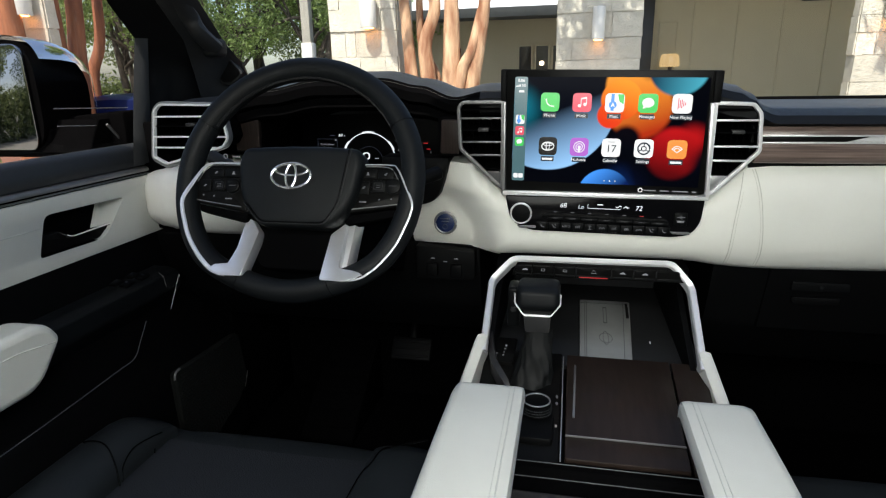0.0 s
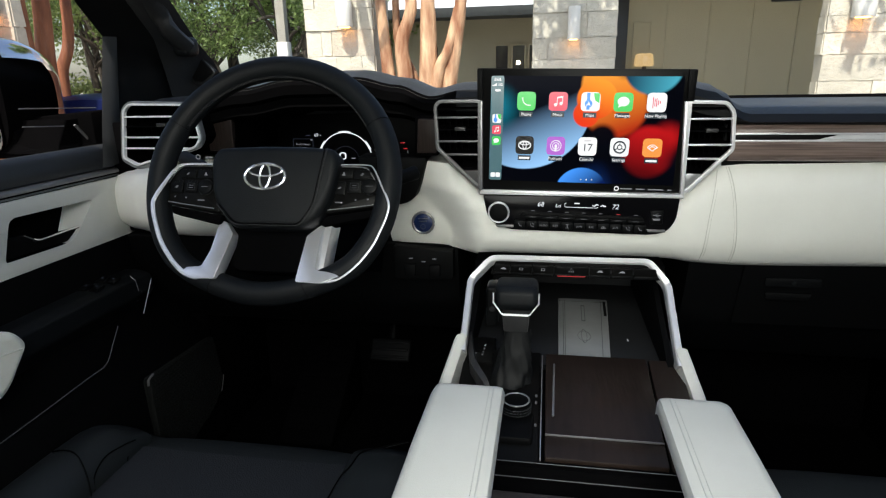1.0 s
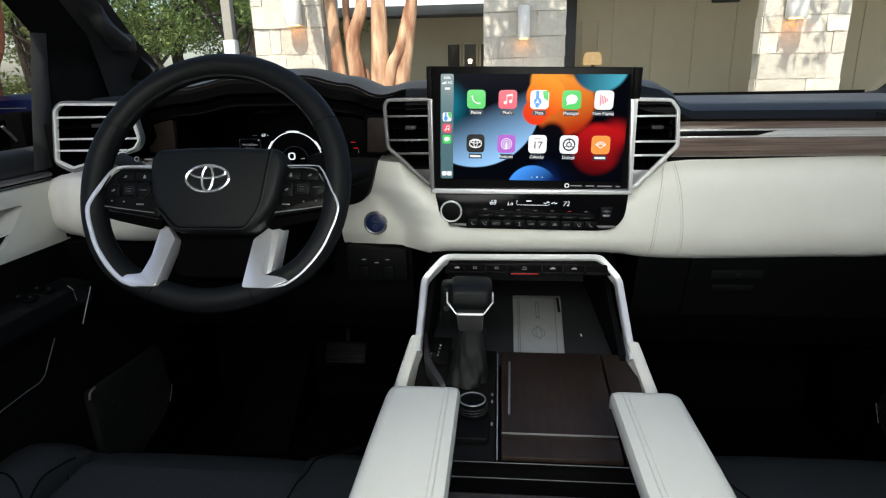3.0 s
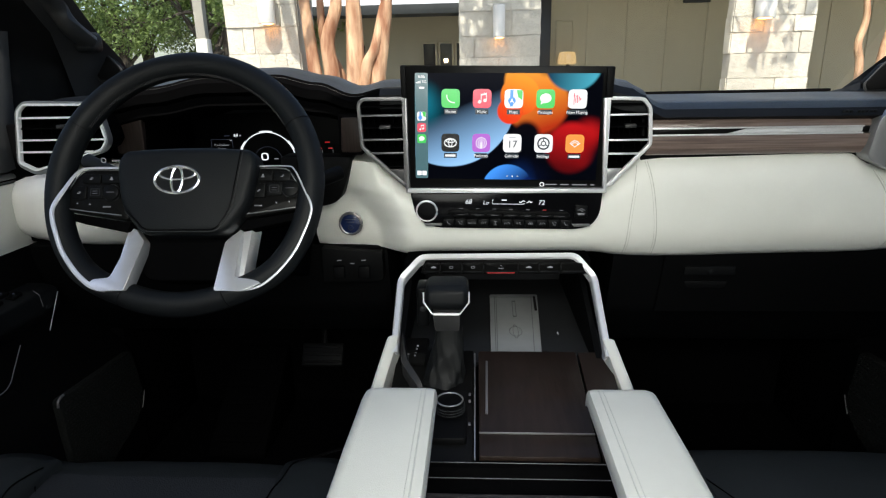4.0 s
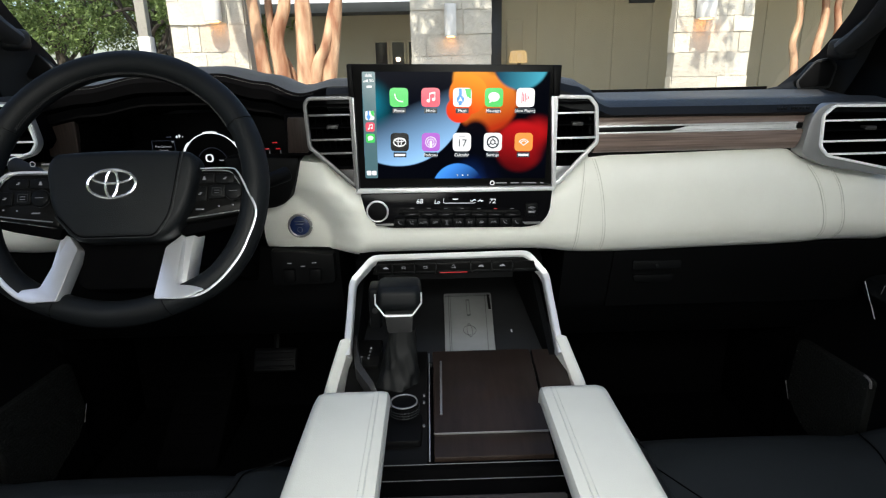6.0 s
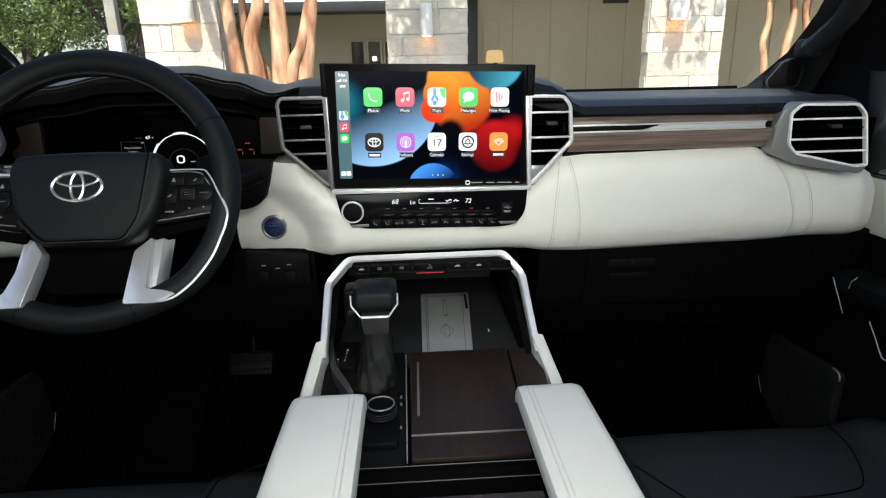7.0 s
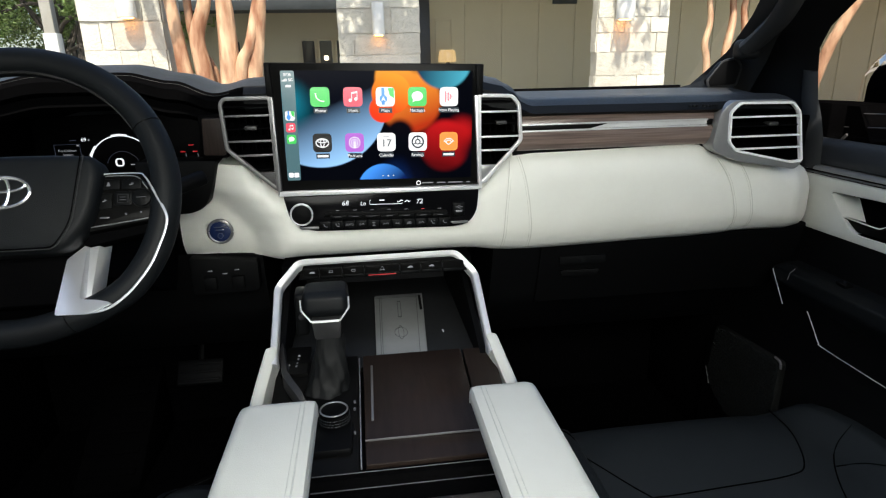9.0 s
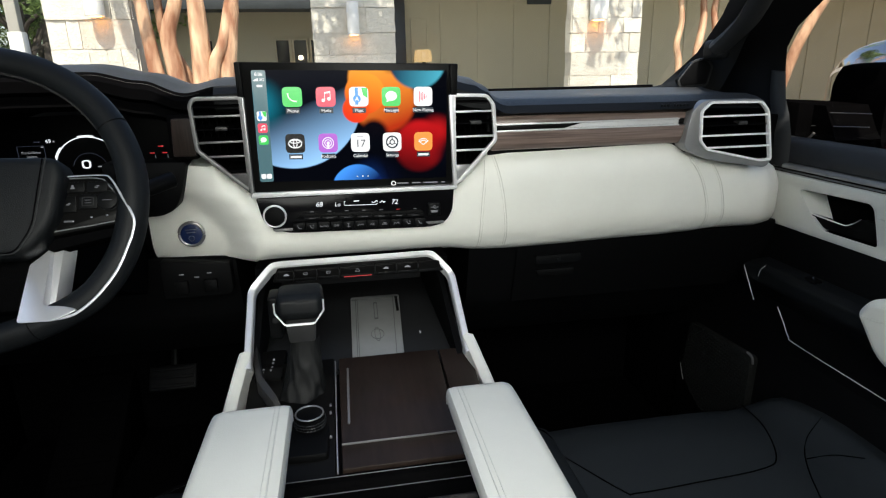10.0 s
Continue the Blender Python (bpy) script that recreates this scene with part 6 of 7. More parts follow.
def seat(cx, w, front, z0, out, label):
    """out: +1 or -1, the side of the door bolster."""
    e = thing("front_seat", (cx, 0.35, 0.62), label, "car seat", "front seats")

    def top(u):
        return z0 + 0.034 * max(0.0, (abs(u) - 0.70) / 0.30) ** 1.2 * (1 if abs(u) < 0.93 else 1 - ((abs(u) - 0.93) / 0.07) ** 2 * 0.9) - 0.010 * (1 - u * u) * 0.6
    us_ = [-1 + i / 16 for i in range(33)]
    rows = []
    for y, dz in ((-0.15, 0), (0.1, 0), (0.3, 0), (0.45, 0), (0.55, 0.0), (front - 0.14, 0.001), (front - 0.10, 0), (front - 0.06, -0.003), (front - 0.03, -0.010), (front - 0.008, -0.024), (front, -0.045), (front - 0.01, -0.12), (front - 0.06, -0.20)):
        sh = 1 - 0.12 * max(0, (y - (front - 0.16)) / 0.16) ** 2 if y < front - 0.005 else 0.88
        rows.append([(cx + w * u * sh, y - 0.035 * abs(u) ** 3 * (1 if y > 0.5 else 0), top(u) + dz) for u in us_] + [(cx + w * 0.95 * sh, y, 0.70), (cx - w * 0.95 * sh, y, 0.70)])
    cu = part("cushion", loft(rows), SEAT, e, "black leather seat cushion", 80)
    # perforated centre panel, inside a stitched seam
    ny = 14
    prow = []
    for j in range(ny):
        y = 0.1 + (front - (0.080 if out < 0 else 0.310) - 0.1) * j / (ny - 1)
        prow.append([(cx + w * 0.66 * u, y, top(0.66 * u) + 0.0022) for u in [-1 + i / 8 for i in range(17)]])
    part("centre_panel", loft(prow, closed=False), SEATPERF, e, "black perforated leather centre panel", 80)
    fr = 0.830
    if out < 0:
        lines = [[(-0.657, 0.700), (-0.661, 0.677), (-0.663, 0.636), (-0.648, 0.589), (-0.615, 0.545), (-0.60, 0.45)], [(-0.652, 0.672), (-0.645, 0.652), (-0.615, 0.611), (-0.577, 0.581), (-0.532, 0.576), (-0.42, 0.590)],
                 [(-0.745, 0.631), (-0.704, 0.627), (-0.665, 0.602), (-0.645, 0.583)], [(-0.215, 0.755), (-0.270, 0.714), (-0.281, 0.669), (-0.293, 0.63), (-0.30, 0.45)]]
    else:
        lines = [[(cx - w * 0.72, fr - 0.03), (cx - w * 0.60, fr - 0.085), (cx - w * 0.40, fr - 0.182), (cx - w * 0.33, fr - 0.192), (cx, fr - 0.187), (cx + w * 0.36, fr - 0.180), (cx + w * 0.50, fr - 0.160), (cx + w * 0.62, fr - 0.085), (cx + w * 0.64, fr - 0.02)]]
    def over(x, y):
        """The height of the cushion or, where it rises above it, of the side bolster."""
        z = top((x - cx) / w)
        c = (abs(x - cx) / w - 0.80) / 0.20
        if abs(c) < 1 and (out < 0 or x < cx):
            k = ease(y, [(0.5, (1.0,)), (front - 0.15, (0.95,)), (front - 0.09, (0.8,)), (front - 0.06, (0.45,))])[0]
            z = max(z, z0 + 0.004 + 0.036 * k * math.sqrt(1 - c * c))
        return z

    for path in lines:
        pts = [Vector((p.x, p.y, over(p.x, p.y) + 0.0010)) for p in smooth_path([(x, y, 0) for x, y in path], 6)]
        part("seam", tube(pts, 0.0012, 6), CARPETSHADE, e)
        part("stitching", stitches([p + Vector((0.004, -0.004, 0.0004)) for p in pts], 0.005, 0.002, 0.0004), DARKRUBBER, e)
    for d in ((-1, 1) if out < 0 else (-1,)):
        rows = []
        for y, k in ((0.0, 1), (0.3, 1), (0.5, 1), (front - 0.15, 0.95), (front - 0.09, 0.8), (front - 0.06, 0.45)):
            rows.append([(cx + d * w * (0.80 + 0.20 * math.cos(a)), y, z0 + 0.004 + 0.036 * k * math.sin(a)) for a in [math.pi * i / 10 for i in range(11)]] + [(cx + d * w * 0.6, y, z0 - 0.06), (cx + d * w * 1.0, y, z0 - 0.06)])
        part("bolster", loft(rows), SEAT, e, "black leather side bolster", 80)
    if out > 0:
        for pts in ([(0.769, 0.718), (0.728, 0.697), (0.694, 0.660), (0.660, 0.600), (0.640, 0.540), (0.635, 0.40)], [(0.694, 0.656), (0.715, 0.655), (0.735, 0.645), (0.757, 0.620)]):
            part("bolster_seam", tube([Vector((p.x, p.y, top((p.x - cx) / w) + 0.001)) for p in smooth_path([(x, y, 0) for x, y in pts], 6)], 0.0011, 6), CARPETSHADE, e)
    rows = []
    for z, y, t, k in ((0.86, 0.0, 0.10, 0.92), (0.96, -0.02, 0.12, 1.0), (1.15, -0.08, 0.115, 1.0), (1.35, -0.15, 0.105, 0.96), (1.46, -0.19, 0.09, 0.84), (1.50, -0.205, 0.06, 0.70)):
        rows.append([(cx + w * k * u, y + 0.035 * abs(u) ** 3 * (1 if f > 0 else 0) + t * f * (1 - 0.3 * abs(u) ** 4), z) for u, f in [(-1 + i / 5, 0.5) for i in range(11)] + [(1 - i / 5, -0.5) for i in range(11)]])
    part("backrest", loft(rows), SEAT, e, "black leather backrest", 80)
    part("headrest", moved(box(-0.13, 0.13, -0.045, 0.045, -0.09, 0.09, 0.03, 4), pose(cx, -0.25, 1.62, 12)), SEAT, e, "black leather headrest")
    for u in (-0.06, 0.06):
        part("headrest_post", tube([(cx + u, -0.205, 1.48), (cx + u, -0.24, 1.59)], 0.006, 8), CHROME, e)
    part("base", box(cx - w * 0.8, cx + w * 0.8, -0.1, front - 0.12, 0.62, 0.74, 0.01), BLACK, e)
    return e


seat(-0.475, 0.295, 0.790, 0.925, -1, "black leather driver seat cushion with a perforated centre")
seat(0.505, 0.295, 0.852, 0.920, 1, "black leather passenger seat cushion with stitched seams")


# ---- doors ----
def car_door(s, dz, label, handle):
    """handle: the opening's corners, the black cup's front edge, the lever's line (y, z)."""
    e = thing("car_door", (s * 0.9, 0.4, 0.66), label, "car door", "front doors")

    def px(pts):
        return [(s * a, b) for a, b in pts]
    ye = 1.075
    part("sill_pad", prism(px(fillet([(1.0, 1.355 + dz), (0.925, 1.382 + dz), (0.896, 1.374 + dz), (0.886, 1.350 + dz), (0.886, 1.335 + dz), (1.0, 1.32 + dz)], [0, 0.012, 0.012, 0.006, 0.004, 0], 4)), "y", -0.3, ye), PAD, e, "dark padded window sill")
    # driver side darker: its shade is put into the strip's metal
    strip = DARKSILVER if s < 0 else HOUSING
    part("sill_lip", prism(px(fillet([(0.95, 1.3345 + dz), (0.880, 1.3345 + dz), (0.876, 1.331 + dz), (0.8755, 1.3255 + dz), (0.95, 1.3255 + dz)], 0.002)), "y", -0.3, ye - 0.012), strip, e, "satin silver strip below the sill")
    part("sill_gap", prism(px([(0.95, 1.3256 + dz), (0.882, 1.3256 + dz), (0.882, 1.3165 + dz), (0.95, 1.3165 + dz)]), "y", -0.3, ye), CARPETSHADE, e)
    part("silver_line", prism(px([(0.90, 1.3218 + dz), (0.8775, 1.3218 + dz), (0.8785, 1.3190 + dz), (0.90, 1.3190 + dz)]), "y", -0.3, ye - 0.01, 0.001), DARKSILVER, e)
    bz, cup_line, lever = handle
    yp = 1.066
    top_, low_ = 1.317 + dz, 1.196 + dz * 0.3
    out = [(-0.3, top_), (yp, top_), (yp - 0.010, low_), (-0.3, low_)]
    # door's shade is put into the colour: darker leather than its armrest
    part("cream_panel", ring(fillet(out, [0.002, 0.004, 0.004, 0.002], 4), fillet(bz, [0.014, 0.010, 0.022, 0.010], 4), "x", s * 0.872, s * 0.90, 0.006), WHITE, e, "cream leather door panel, shade in its colour")
    # scooped cream face at the front of the opening
    (y1, z1), (y2, z2) = bz[1], bz[2]
    (c1, d1), (c2, d2) = cup_line
    rows = []
    for i in range(7):
        t = i / 6
        x = 0.8745 + 0.033 * math.sin(t * math.pi / 2)
        rows.append([(s * x, y1 - 0.001 + (c1 - y1) * t, z1 + 0.001), (s * x, (y1 * 0.5 + y2 * 0.5) + ((c1 + c2) / 2 - (y1 + y2) / 2) * t, (z1 + z2) / 2), (s * x, y2 + (c2 - y2) * t, z2 - 0.001)])
    scoop = loft(rows, closed=False)
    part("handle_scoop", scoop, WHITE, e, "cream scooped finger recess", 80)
    rim_path = [(s * 0.8930, *Vector(bz[1]).lerp(Vector(bz[0]), 0.30)), (s * 0.8930, bz[0][0], bz[0][1] - 0.0005), (s * 0.8930, bz[3][0] + 0.001, bz[3][1] + 0.001), (s * 0.8930, *Vector(bz[2]).lerp(Vector(bz[3]), 0.10))]
    part("handle_liner", bar(rim_path, 0.0030, 0.034, up=(1, 0, 0), bev=0.0005), CARPETSHADE, e)
    part("handle_cup", prism([(bz[0][0] - 0.01, bz[0][1] + 0.01), (y1 + 0.02, z1 + 0.01), (y2 + 0.05, z2 - 0.01), (bz[3][0] - 0.01, bz[3][1] - 0.01)], "x", s * 0.9085, s * 0.92), CARPETSHADE, e, "black handle recess")
    (a0, b0), (a1, b1), (a2, b2) = lever
    paddle = fillet([(bz[3][0] + 0.003, bz[3][1] + 0.004), (bz[3][0] + 0.009, b0 + 0.004), (a0, b0 + 0.002), (a1 - 0.004, b1 - 0.003), (a2, b2 - 0.004), (y2 - 0.006, z2 + 0.003)], [0.004, 0.004, 0.006, 0.01, 0.003, 0.006], 3)
    part("lever_paddle", prism(paddle, "x", s * 0.880, s * 0.892, 0.002), BLACK, e, "black handle paddle")
    hook = fillet([(a0 - 0.004, b0 + 0.003), (a1 - 0.002, b1), (a2, b2)], [0, 0.012, 0], 6)
    part("release_lever", tube([(s * (0.8815 if i == 0 else 0.8770), y, z) for i, (y, z) in enumerate(hook)], [0.0030] * 2 + [0.0042] * (len(hook) - 2), 10, flat=0.7), CHROME, e, "chrome release lever")
    part("panel_crease", tube([(s * 0.8716, -0.25, bz[0][1] - 0.022), (s * 0.8716, bz[0][0] - 0.012, bz[0][1] - 0.020)], 0.0009, 6), WHITETHREAD, e)
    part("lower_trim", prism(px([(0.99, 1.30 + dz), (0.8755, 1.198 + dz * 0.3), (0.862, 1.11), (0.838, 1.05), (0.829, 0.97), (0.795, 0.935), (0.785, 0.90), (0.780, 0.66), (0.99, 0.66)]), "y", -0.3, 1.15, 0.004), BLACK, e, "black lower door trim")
    up = 0.012 if s < 0 else 0.003
    ld = part("switch_ledge", prism(px(fillet([(0.87, 1.118 + up), (0.832, 1.117 + up), (0.812, 1.110 + up), (0.808, 1.09), (0.84, 1.05), (0.87, 1.05)], [0, 0.006, 0.004, 0.006, 0.01, 0])), "y", 0.2, 1.004, 0.003), LEATHER, e, "black switch ledge")
    for x, y in (((0.834, 0.880), (0.858, 0.880), (0.834, 0.925), (0.858, 0.925)) if s < 0 else ((0.842, 0.86),)):
        part("window_switch", moved(box(-0.009, 0.009, -0.012, 0.012, 0, 0.007, 0.0025), pose(s * x, y, 1.116 + up, 8)), BLACK, ld)
        part("symbol", box(s * x - 0.0015, s * x + 0.0015, y - 0.001, y + 0.001, 1.1235 + up, 1.1245 + up, 0), FAINTMARK, ld)
    part("ledge_seam", tube([(s * 0.822, 0.957, 1.1172 + up), (s * 0.8125, 0.957, 1.1100 + up), (s * 0.8088, 0.9565, 1.0990)], 0.0007, 6), DARKSILVER, ld)
    if s < 0:
        for y, z in ((0.966, 1.095), (0.961, 1.077), (0.956, 1.061)):
            part("ledge_button", disc((0, 0, 0), 0.004, 0.003, "z", 12, 0.0008), DARKRUBBER, ld).data.transform(pose(s * 0.8085 if z > 1.09 else s * (0.8085 + (1.09 - z) * 0.8), y, z, 0, 90 * s, 0))
    part("silver_strip", tube([(s * 0.8055, 0.996, 1.108 + up * 0.5), (s * 0.8075, 0.958, 1.050)], 0.0009, 6), SILVER, e, "thin silver strip")
    pocket = ((0.900, 1.047), (0.876, 1.015), (0.852, 0.988), (0.80, 0.984), (0.57, 0.972), (0.2, 0.965)) if s < 0 else ((0.910, 1.0525), (0.889, 1.028), (0.872, 1.007), (0.850, 1.0015), (0.663, 0.9974), (0.2, 0.990))
    # driver's pocket line dimmed by colour, brighter silver on the passenger side
    part("silver_strip", tube(smooth_path([(s * 0.822, y, z) for y, z in pocket], 4), 0.0009, 6), DARKSILVER if s < 0 else SILVER, e, "thin silver pocket line")
    part("pocket_lip", prism(px([(0.835, 0.978), (0.818, 0.968), (0.80, 0.93), (0.84, 0.93)]), "y", 0.0, 0.87, 0.003), BLACK, e)
    ay, az_ = (0.0, 0.0) if s < 0 else (0.040, 0.009)
    ar = part("armrest", prism(fillet([(-0.25, 1.150 + az_), (0.640 + ay, 1.150 + az_), (0.664 + ay, 1.142 + az_), (0.682 + ay, 1.114 + az_), (0.628 + ay, 1.048 + az_), (-0.25, 1.05 + az_)], [0, 0.02, 0.012, 0.012, 0.03, 0], 5), "x", s * 0.794, s * 0.865), CREAM, e, "cream leather door armrest")
    md = ar.modifiers.new("soft edge", 'BEVEL')
    md.width, md.segments, md.limit_method = 0.012, 3, 'ANGLE'
    part("seam", tube([(s * 0.7935, -0.2, 1.122 + az_), (s * 0.7935, 0.60 + ay, 1.122 + az_), (s * 0.7935, 0.668 + ay, 1.112 + az_)], 0.001, 6), CREAM, ar)
    gz, gy = (0.0, 0.0) if s < 0 else (0.022, -0.030)
    shape = fillet([(0.893, 0.938 + gz), (1.128 + gy, 0.925 + gz), (1.146 + gy, 0.80 + gz), (1.105 + gy, 0.76 + gz), (0.90, 0.70 + gz)], 0.012)
    gr = part("speaker_grille", prism(shape, "x", s * 0.768, s * 0.785, 0.003), GRILLE, e, "dark ribbed speaker grille")
    ribs = []
    for i in range(30):
        z = 0.712 + gz + i * 0.0074
        cut = [a.x + (b.x - a.x) * (z - a.y) / (b.y - a.y) for a, b in zip([Vector(p) for p in shape], [Vector(p) for p in shape[1:] + shape[:1]]) if (a.y - z) * (b.y - z) < 0]
        if len(cut) > 1 and max(cut) - min(cut) > 0.03:
            n_r = max(2, int((max(cut) - min(cut)) / 0.0105))
            for k in range(n_r):
                y = min(cut) + 0.006 + (max(cut) - min(cut) - 0.012) * (k + 0.5 * (i % 2)) / n_r
                ribs.append(prism([(y, z - 0.0022), (y + 0.0075, z - 0.0012), (y + 0.0075, z + 0.0012), (y, z + 0.0022)], "x", s * 0.7664, s * 0.769))
    part("grille_ribs", join(*ribs), GRILLE, gr)
    part("grille_edge", tube([(s * 0.767, 1.146 + gy, 0.815 + gz), (s * 0.767, 1.128 + gy, 0.780 + gz)], 0.0012, 6), DARKSILVER, gr)
    part("grille_edge", tube(smooth_path([(s * 0.767, 0.905, 0.944 + gz), (s * 0.767, 0.890, 0.940 + gz), (s * 0.767, 0.886, 0.928 + gz)], 4), 0.0022, 8), DARKSILVER, gr)
    part("outer_skin", box(s * 0.99, s * 1.02, -0.3, 1.15, 0.60, 1.34 + dz, 0.006), RED, e, "red painted outer door skin")
    return e


GRILLE = material("speaker_mesh", (0.0140, 0.0152, 0.0148), 0.6, spec=0.12, second=(0.0060, 0.0066, 0.0064), scale=400, mix=0.3, bump=0.8, bump_scale=320, voro=True)
car_door(-1, 0.0, "cream and black leather driver door panel, closed",
         (((0.7668, 1.2913), (0.9550, 1.2868), (0.8900, 1.2187), (0.7420, 1.2209)), ((0.922, 1.284), (0.885, 1.216)), ((0.8013, 1.2528), (0.8147, 1.2410), (0.9105, 1.2427))))
car_door(1, -0.026, "cream and black leather passenger door panel, closed",
         (((0.7989, 1.2723), (0.9606, 1.2673), (0.9011, 1.2034), (0.7760, 1.2045)), ((0.938, 1.264), (0.898, 1.200)), ((0.8267, 1.2379), (0.8424, 1.2240), (0.9211, 1.2273))))


# ---- door mirrors ----
def wing_mirror(s, dz, label):
    MX = 1.240 if s < 0 else 1.238
    e = thing("wing_mirror", (s * 1.2, 1.15, 1.35 + dz), label, "wing mirror", "wing mirrors")

    def shell(grow, y0, y1, zlo, zhi):
        rows = []
        for t in [i / 8 for i in range(9)]:
            y = y0 + (y1 - y0) * t
            k = (1 - t ** 2.6 * 0.55) * grow
            rows.append([(s * (MX + 0.155 * k * math.copysign(abs(math.cos(a)) ** 0.45, math.cos(a))), y, (zlo + zhi) / 2 + dz + (zhi - zlo) / 2 * k * math.copysign(abs(math.sin(a)) ** 0.5, math.sin(a))) for a in [2 * math.pi * i / 28 for i in range(28)]])
        return loft(rows)
    part("housing", shell(0.97, 1.02, 1.25, 1.355, 1.60), CARPETSHADE, e, "black mirror housing", 60)
    rows = []
    for t in [i / 8 for i in range(9)]:
        y = 1.035 + 0.225 * t
        k = 1 - t ** 2.6 * 0.53
        rows.append([(s * (MX + 0.158 * k * math.copysign(abs(math.cos(a)) ** 0.45, math.cos(a))), y, 1.4775 + dz + 0.128 * k * math.copysign(abs(math.sin(a)) ** 0.5, math.sin(a))) for a in [math.pi * (0.12 + 0.76 * i / 20) for i in range(21)]])
    part("chrome_cap", loft(rows, closed=False), CHROME, e, "chrome mirror cap", 60)
    rows = []
    for t in [0.82 + 0.18 * i / 5 for i in range(6)]:
        y = 1.035 + 0.225 * t
        k = 1 - t ** 2.6 * 0.53
        rows.append([(s * (MX + 0.158 * k * math.copysign(abs(math.cos(a)) ** 0.45, math.cos(a))), y, 1.4775 + dz + 0.128 * k * math.copysign(abs(math.sin(a)) ** 0.5, math.sin(a))) for a in [math.pi * (0.88 + 0.20 * i / 6) for i in range(7)]])
    part("chrome_edge", loft(rows, closed=False), CHROME, e, "chrome band at the cap's side", 60)
    part("glass", prism(fillet([(s * (MX - 0.135), 1.37 + dz), (s * (MX + 0.135), 1.37 + dz), (s * (MX + 0.135), 1.585 + dz), (s * (MX - 0.135), 1.585 + dz)], 0.03, 5), "y", 1.012, 1.02, 0.002), MIRRORGLASS, e, "mirror glass")
    part("arm", loft([[(s * x, y, z + dz * 0.3) for y, z in ((1.02, 1.365), (1.20, 1.365), (1.19, 1.43), (1.06, 1.43))] for x in (0.99, 1.06, 1.16)]), CARPETSHADE, e, "black mirror arm")
    part("arm_line", tube([(s * 0.99, 1.15, 1.450 + dz * 0.9), (s * 1.0, 0.96, 1.458 + dz * 0.9)], 0.0012, 6), DARKSILVER, e)
    part("arm_line", tube([(s * 0.99, 1.09, 1.416 + dz * 0.75), (s * 1.0, 0.96, 1.424 + dz * 0.75)], 0.0012, 6), DARKSILVER, e)
    part("brace", tube([(s * 0.975, 1.062, 1.420 + dz), (s * 0.975, 1.105, 1.375 + dz)], 0.0028, 6), DARKSILVER, e)
    part("foot", prism([(s * 0.955, 1.365 + dz * 0.6), (s * 1.13, 1.365 + dz * 0.6), (s * 1.13, (1.432 if s < 0 else 1.410)), (s * 0.955, (1.447 if s < 0 else 1.420))], "y", 1.09, 1.24, 0.01), CARPETSHADE, e, "black mirror foot")
    part("under_shell", prism(fillet([(s * 1.09, 1.352 + dz * 0.6), (s * 1.42, 1.352 + dz * 0.6), (s * 1.42, 1.40 + dz), (s * 1.09, 1.42 + dz)], 0.02), "y", 1.03, 1.22, 0.01), CARPETSHADE, e, "black lower shell")
    return e


wing_mirror(-1, 0.0, "gloss black and chrome wing mirror on the driver door")
wing_mirror(1, -0.062, "gloss black and chrome wing mirror on the passenger door")
# bonnet ahead of the windscreen
bn = thing("bonnet", (0, 2.1, 0.9), "red painted pickup bonnet ahead of the windscreen", "car bonnet")
part("panel", loft([[(x, y, z + 0.02 * (1 - (x / 0.95) ** 2)) for x in [-0.98 + i * 0.14 for i in range(15)]] + [(0.98, y, 0.9), (-0.98, y, 0.9)] for y, z in ((1.50, 1.30), (2.0, 1.285), (2.5, 1.25), (2.75, 1.15), (2.80, 1.0))]), RED, bn, sharp=60)
part("cowl", prism([(1.44, 1.30), (1.56, 1.30), (1.56, 1.335), (1.48, 1.40), (1.44, 1.40)], "x", -0.90, 0.90), BLACK, bn, "black plastic scuttle")

# ---- outside ----
PAVE = material("pale_concrete", (0.36, 0.34, 0.30), 0.85, second=(0.26, 0.25, 0.22), scale=3, bump=0.3, bump_scale=60)
STONE = varied(material("limestone", (0.64, 0.60, 0.515), 0.85, second=(0.46, 0.43, 0.36), scale=9, detail=9, mix=0.4, bump=0.7, bump_scale=22), 0.13)
MORTAR = material("mortar", (0.50, 0.47, 0.40), 0.95, second=(0.52, 0.48, 0.41), scale=25, bump=0.5, bump_scale=80)
BOARD = material("beige_boarding", (0.45, 0.405, 0.285), 0.75, second=(0.39, 0.35, 0.245), scale=4, bump=0.1, bump_scale=40)
ROOF = material("dark_roof_metal", (0.045, 0.05, 0.052), 0.6, spec=0.2, second=(0.03, 0.034, 0.036), scale=6)
PALEROOF = material("pale_roof_metal", (0.62, 0.64, 0.66), 0.5, second=(0.54, 0.56, 0.58), scale=6)
DARKFRAME = material("dark_door_paint", (0.018, 0.016, 0.015), 0.4, scale=10)
DARKGLASS = material("dark_glass", (0.02, 0.022, 0.025), 0.08, scale=3, rough_var=0.03)
BARK = material("smooth_tan_bark", (0.68, 0.45, 0.28), 0.75, second=(0.26, 0.11, 0.055), scale=6, detail=11, mix=0.20, stretch=(1, 1, 0.28), bump=0.7, bump_scale=18)
REDBARK = material("red_brown_bark", (0.40, 0.15, 0.065), 0.75, second=(0.13, 0.045, 0.025), scale=8, detail=9, mix=0.3, stretch=(1, 1, 0.18), bump=0.35, bump_scale=14)
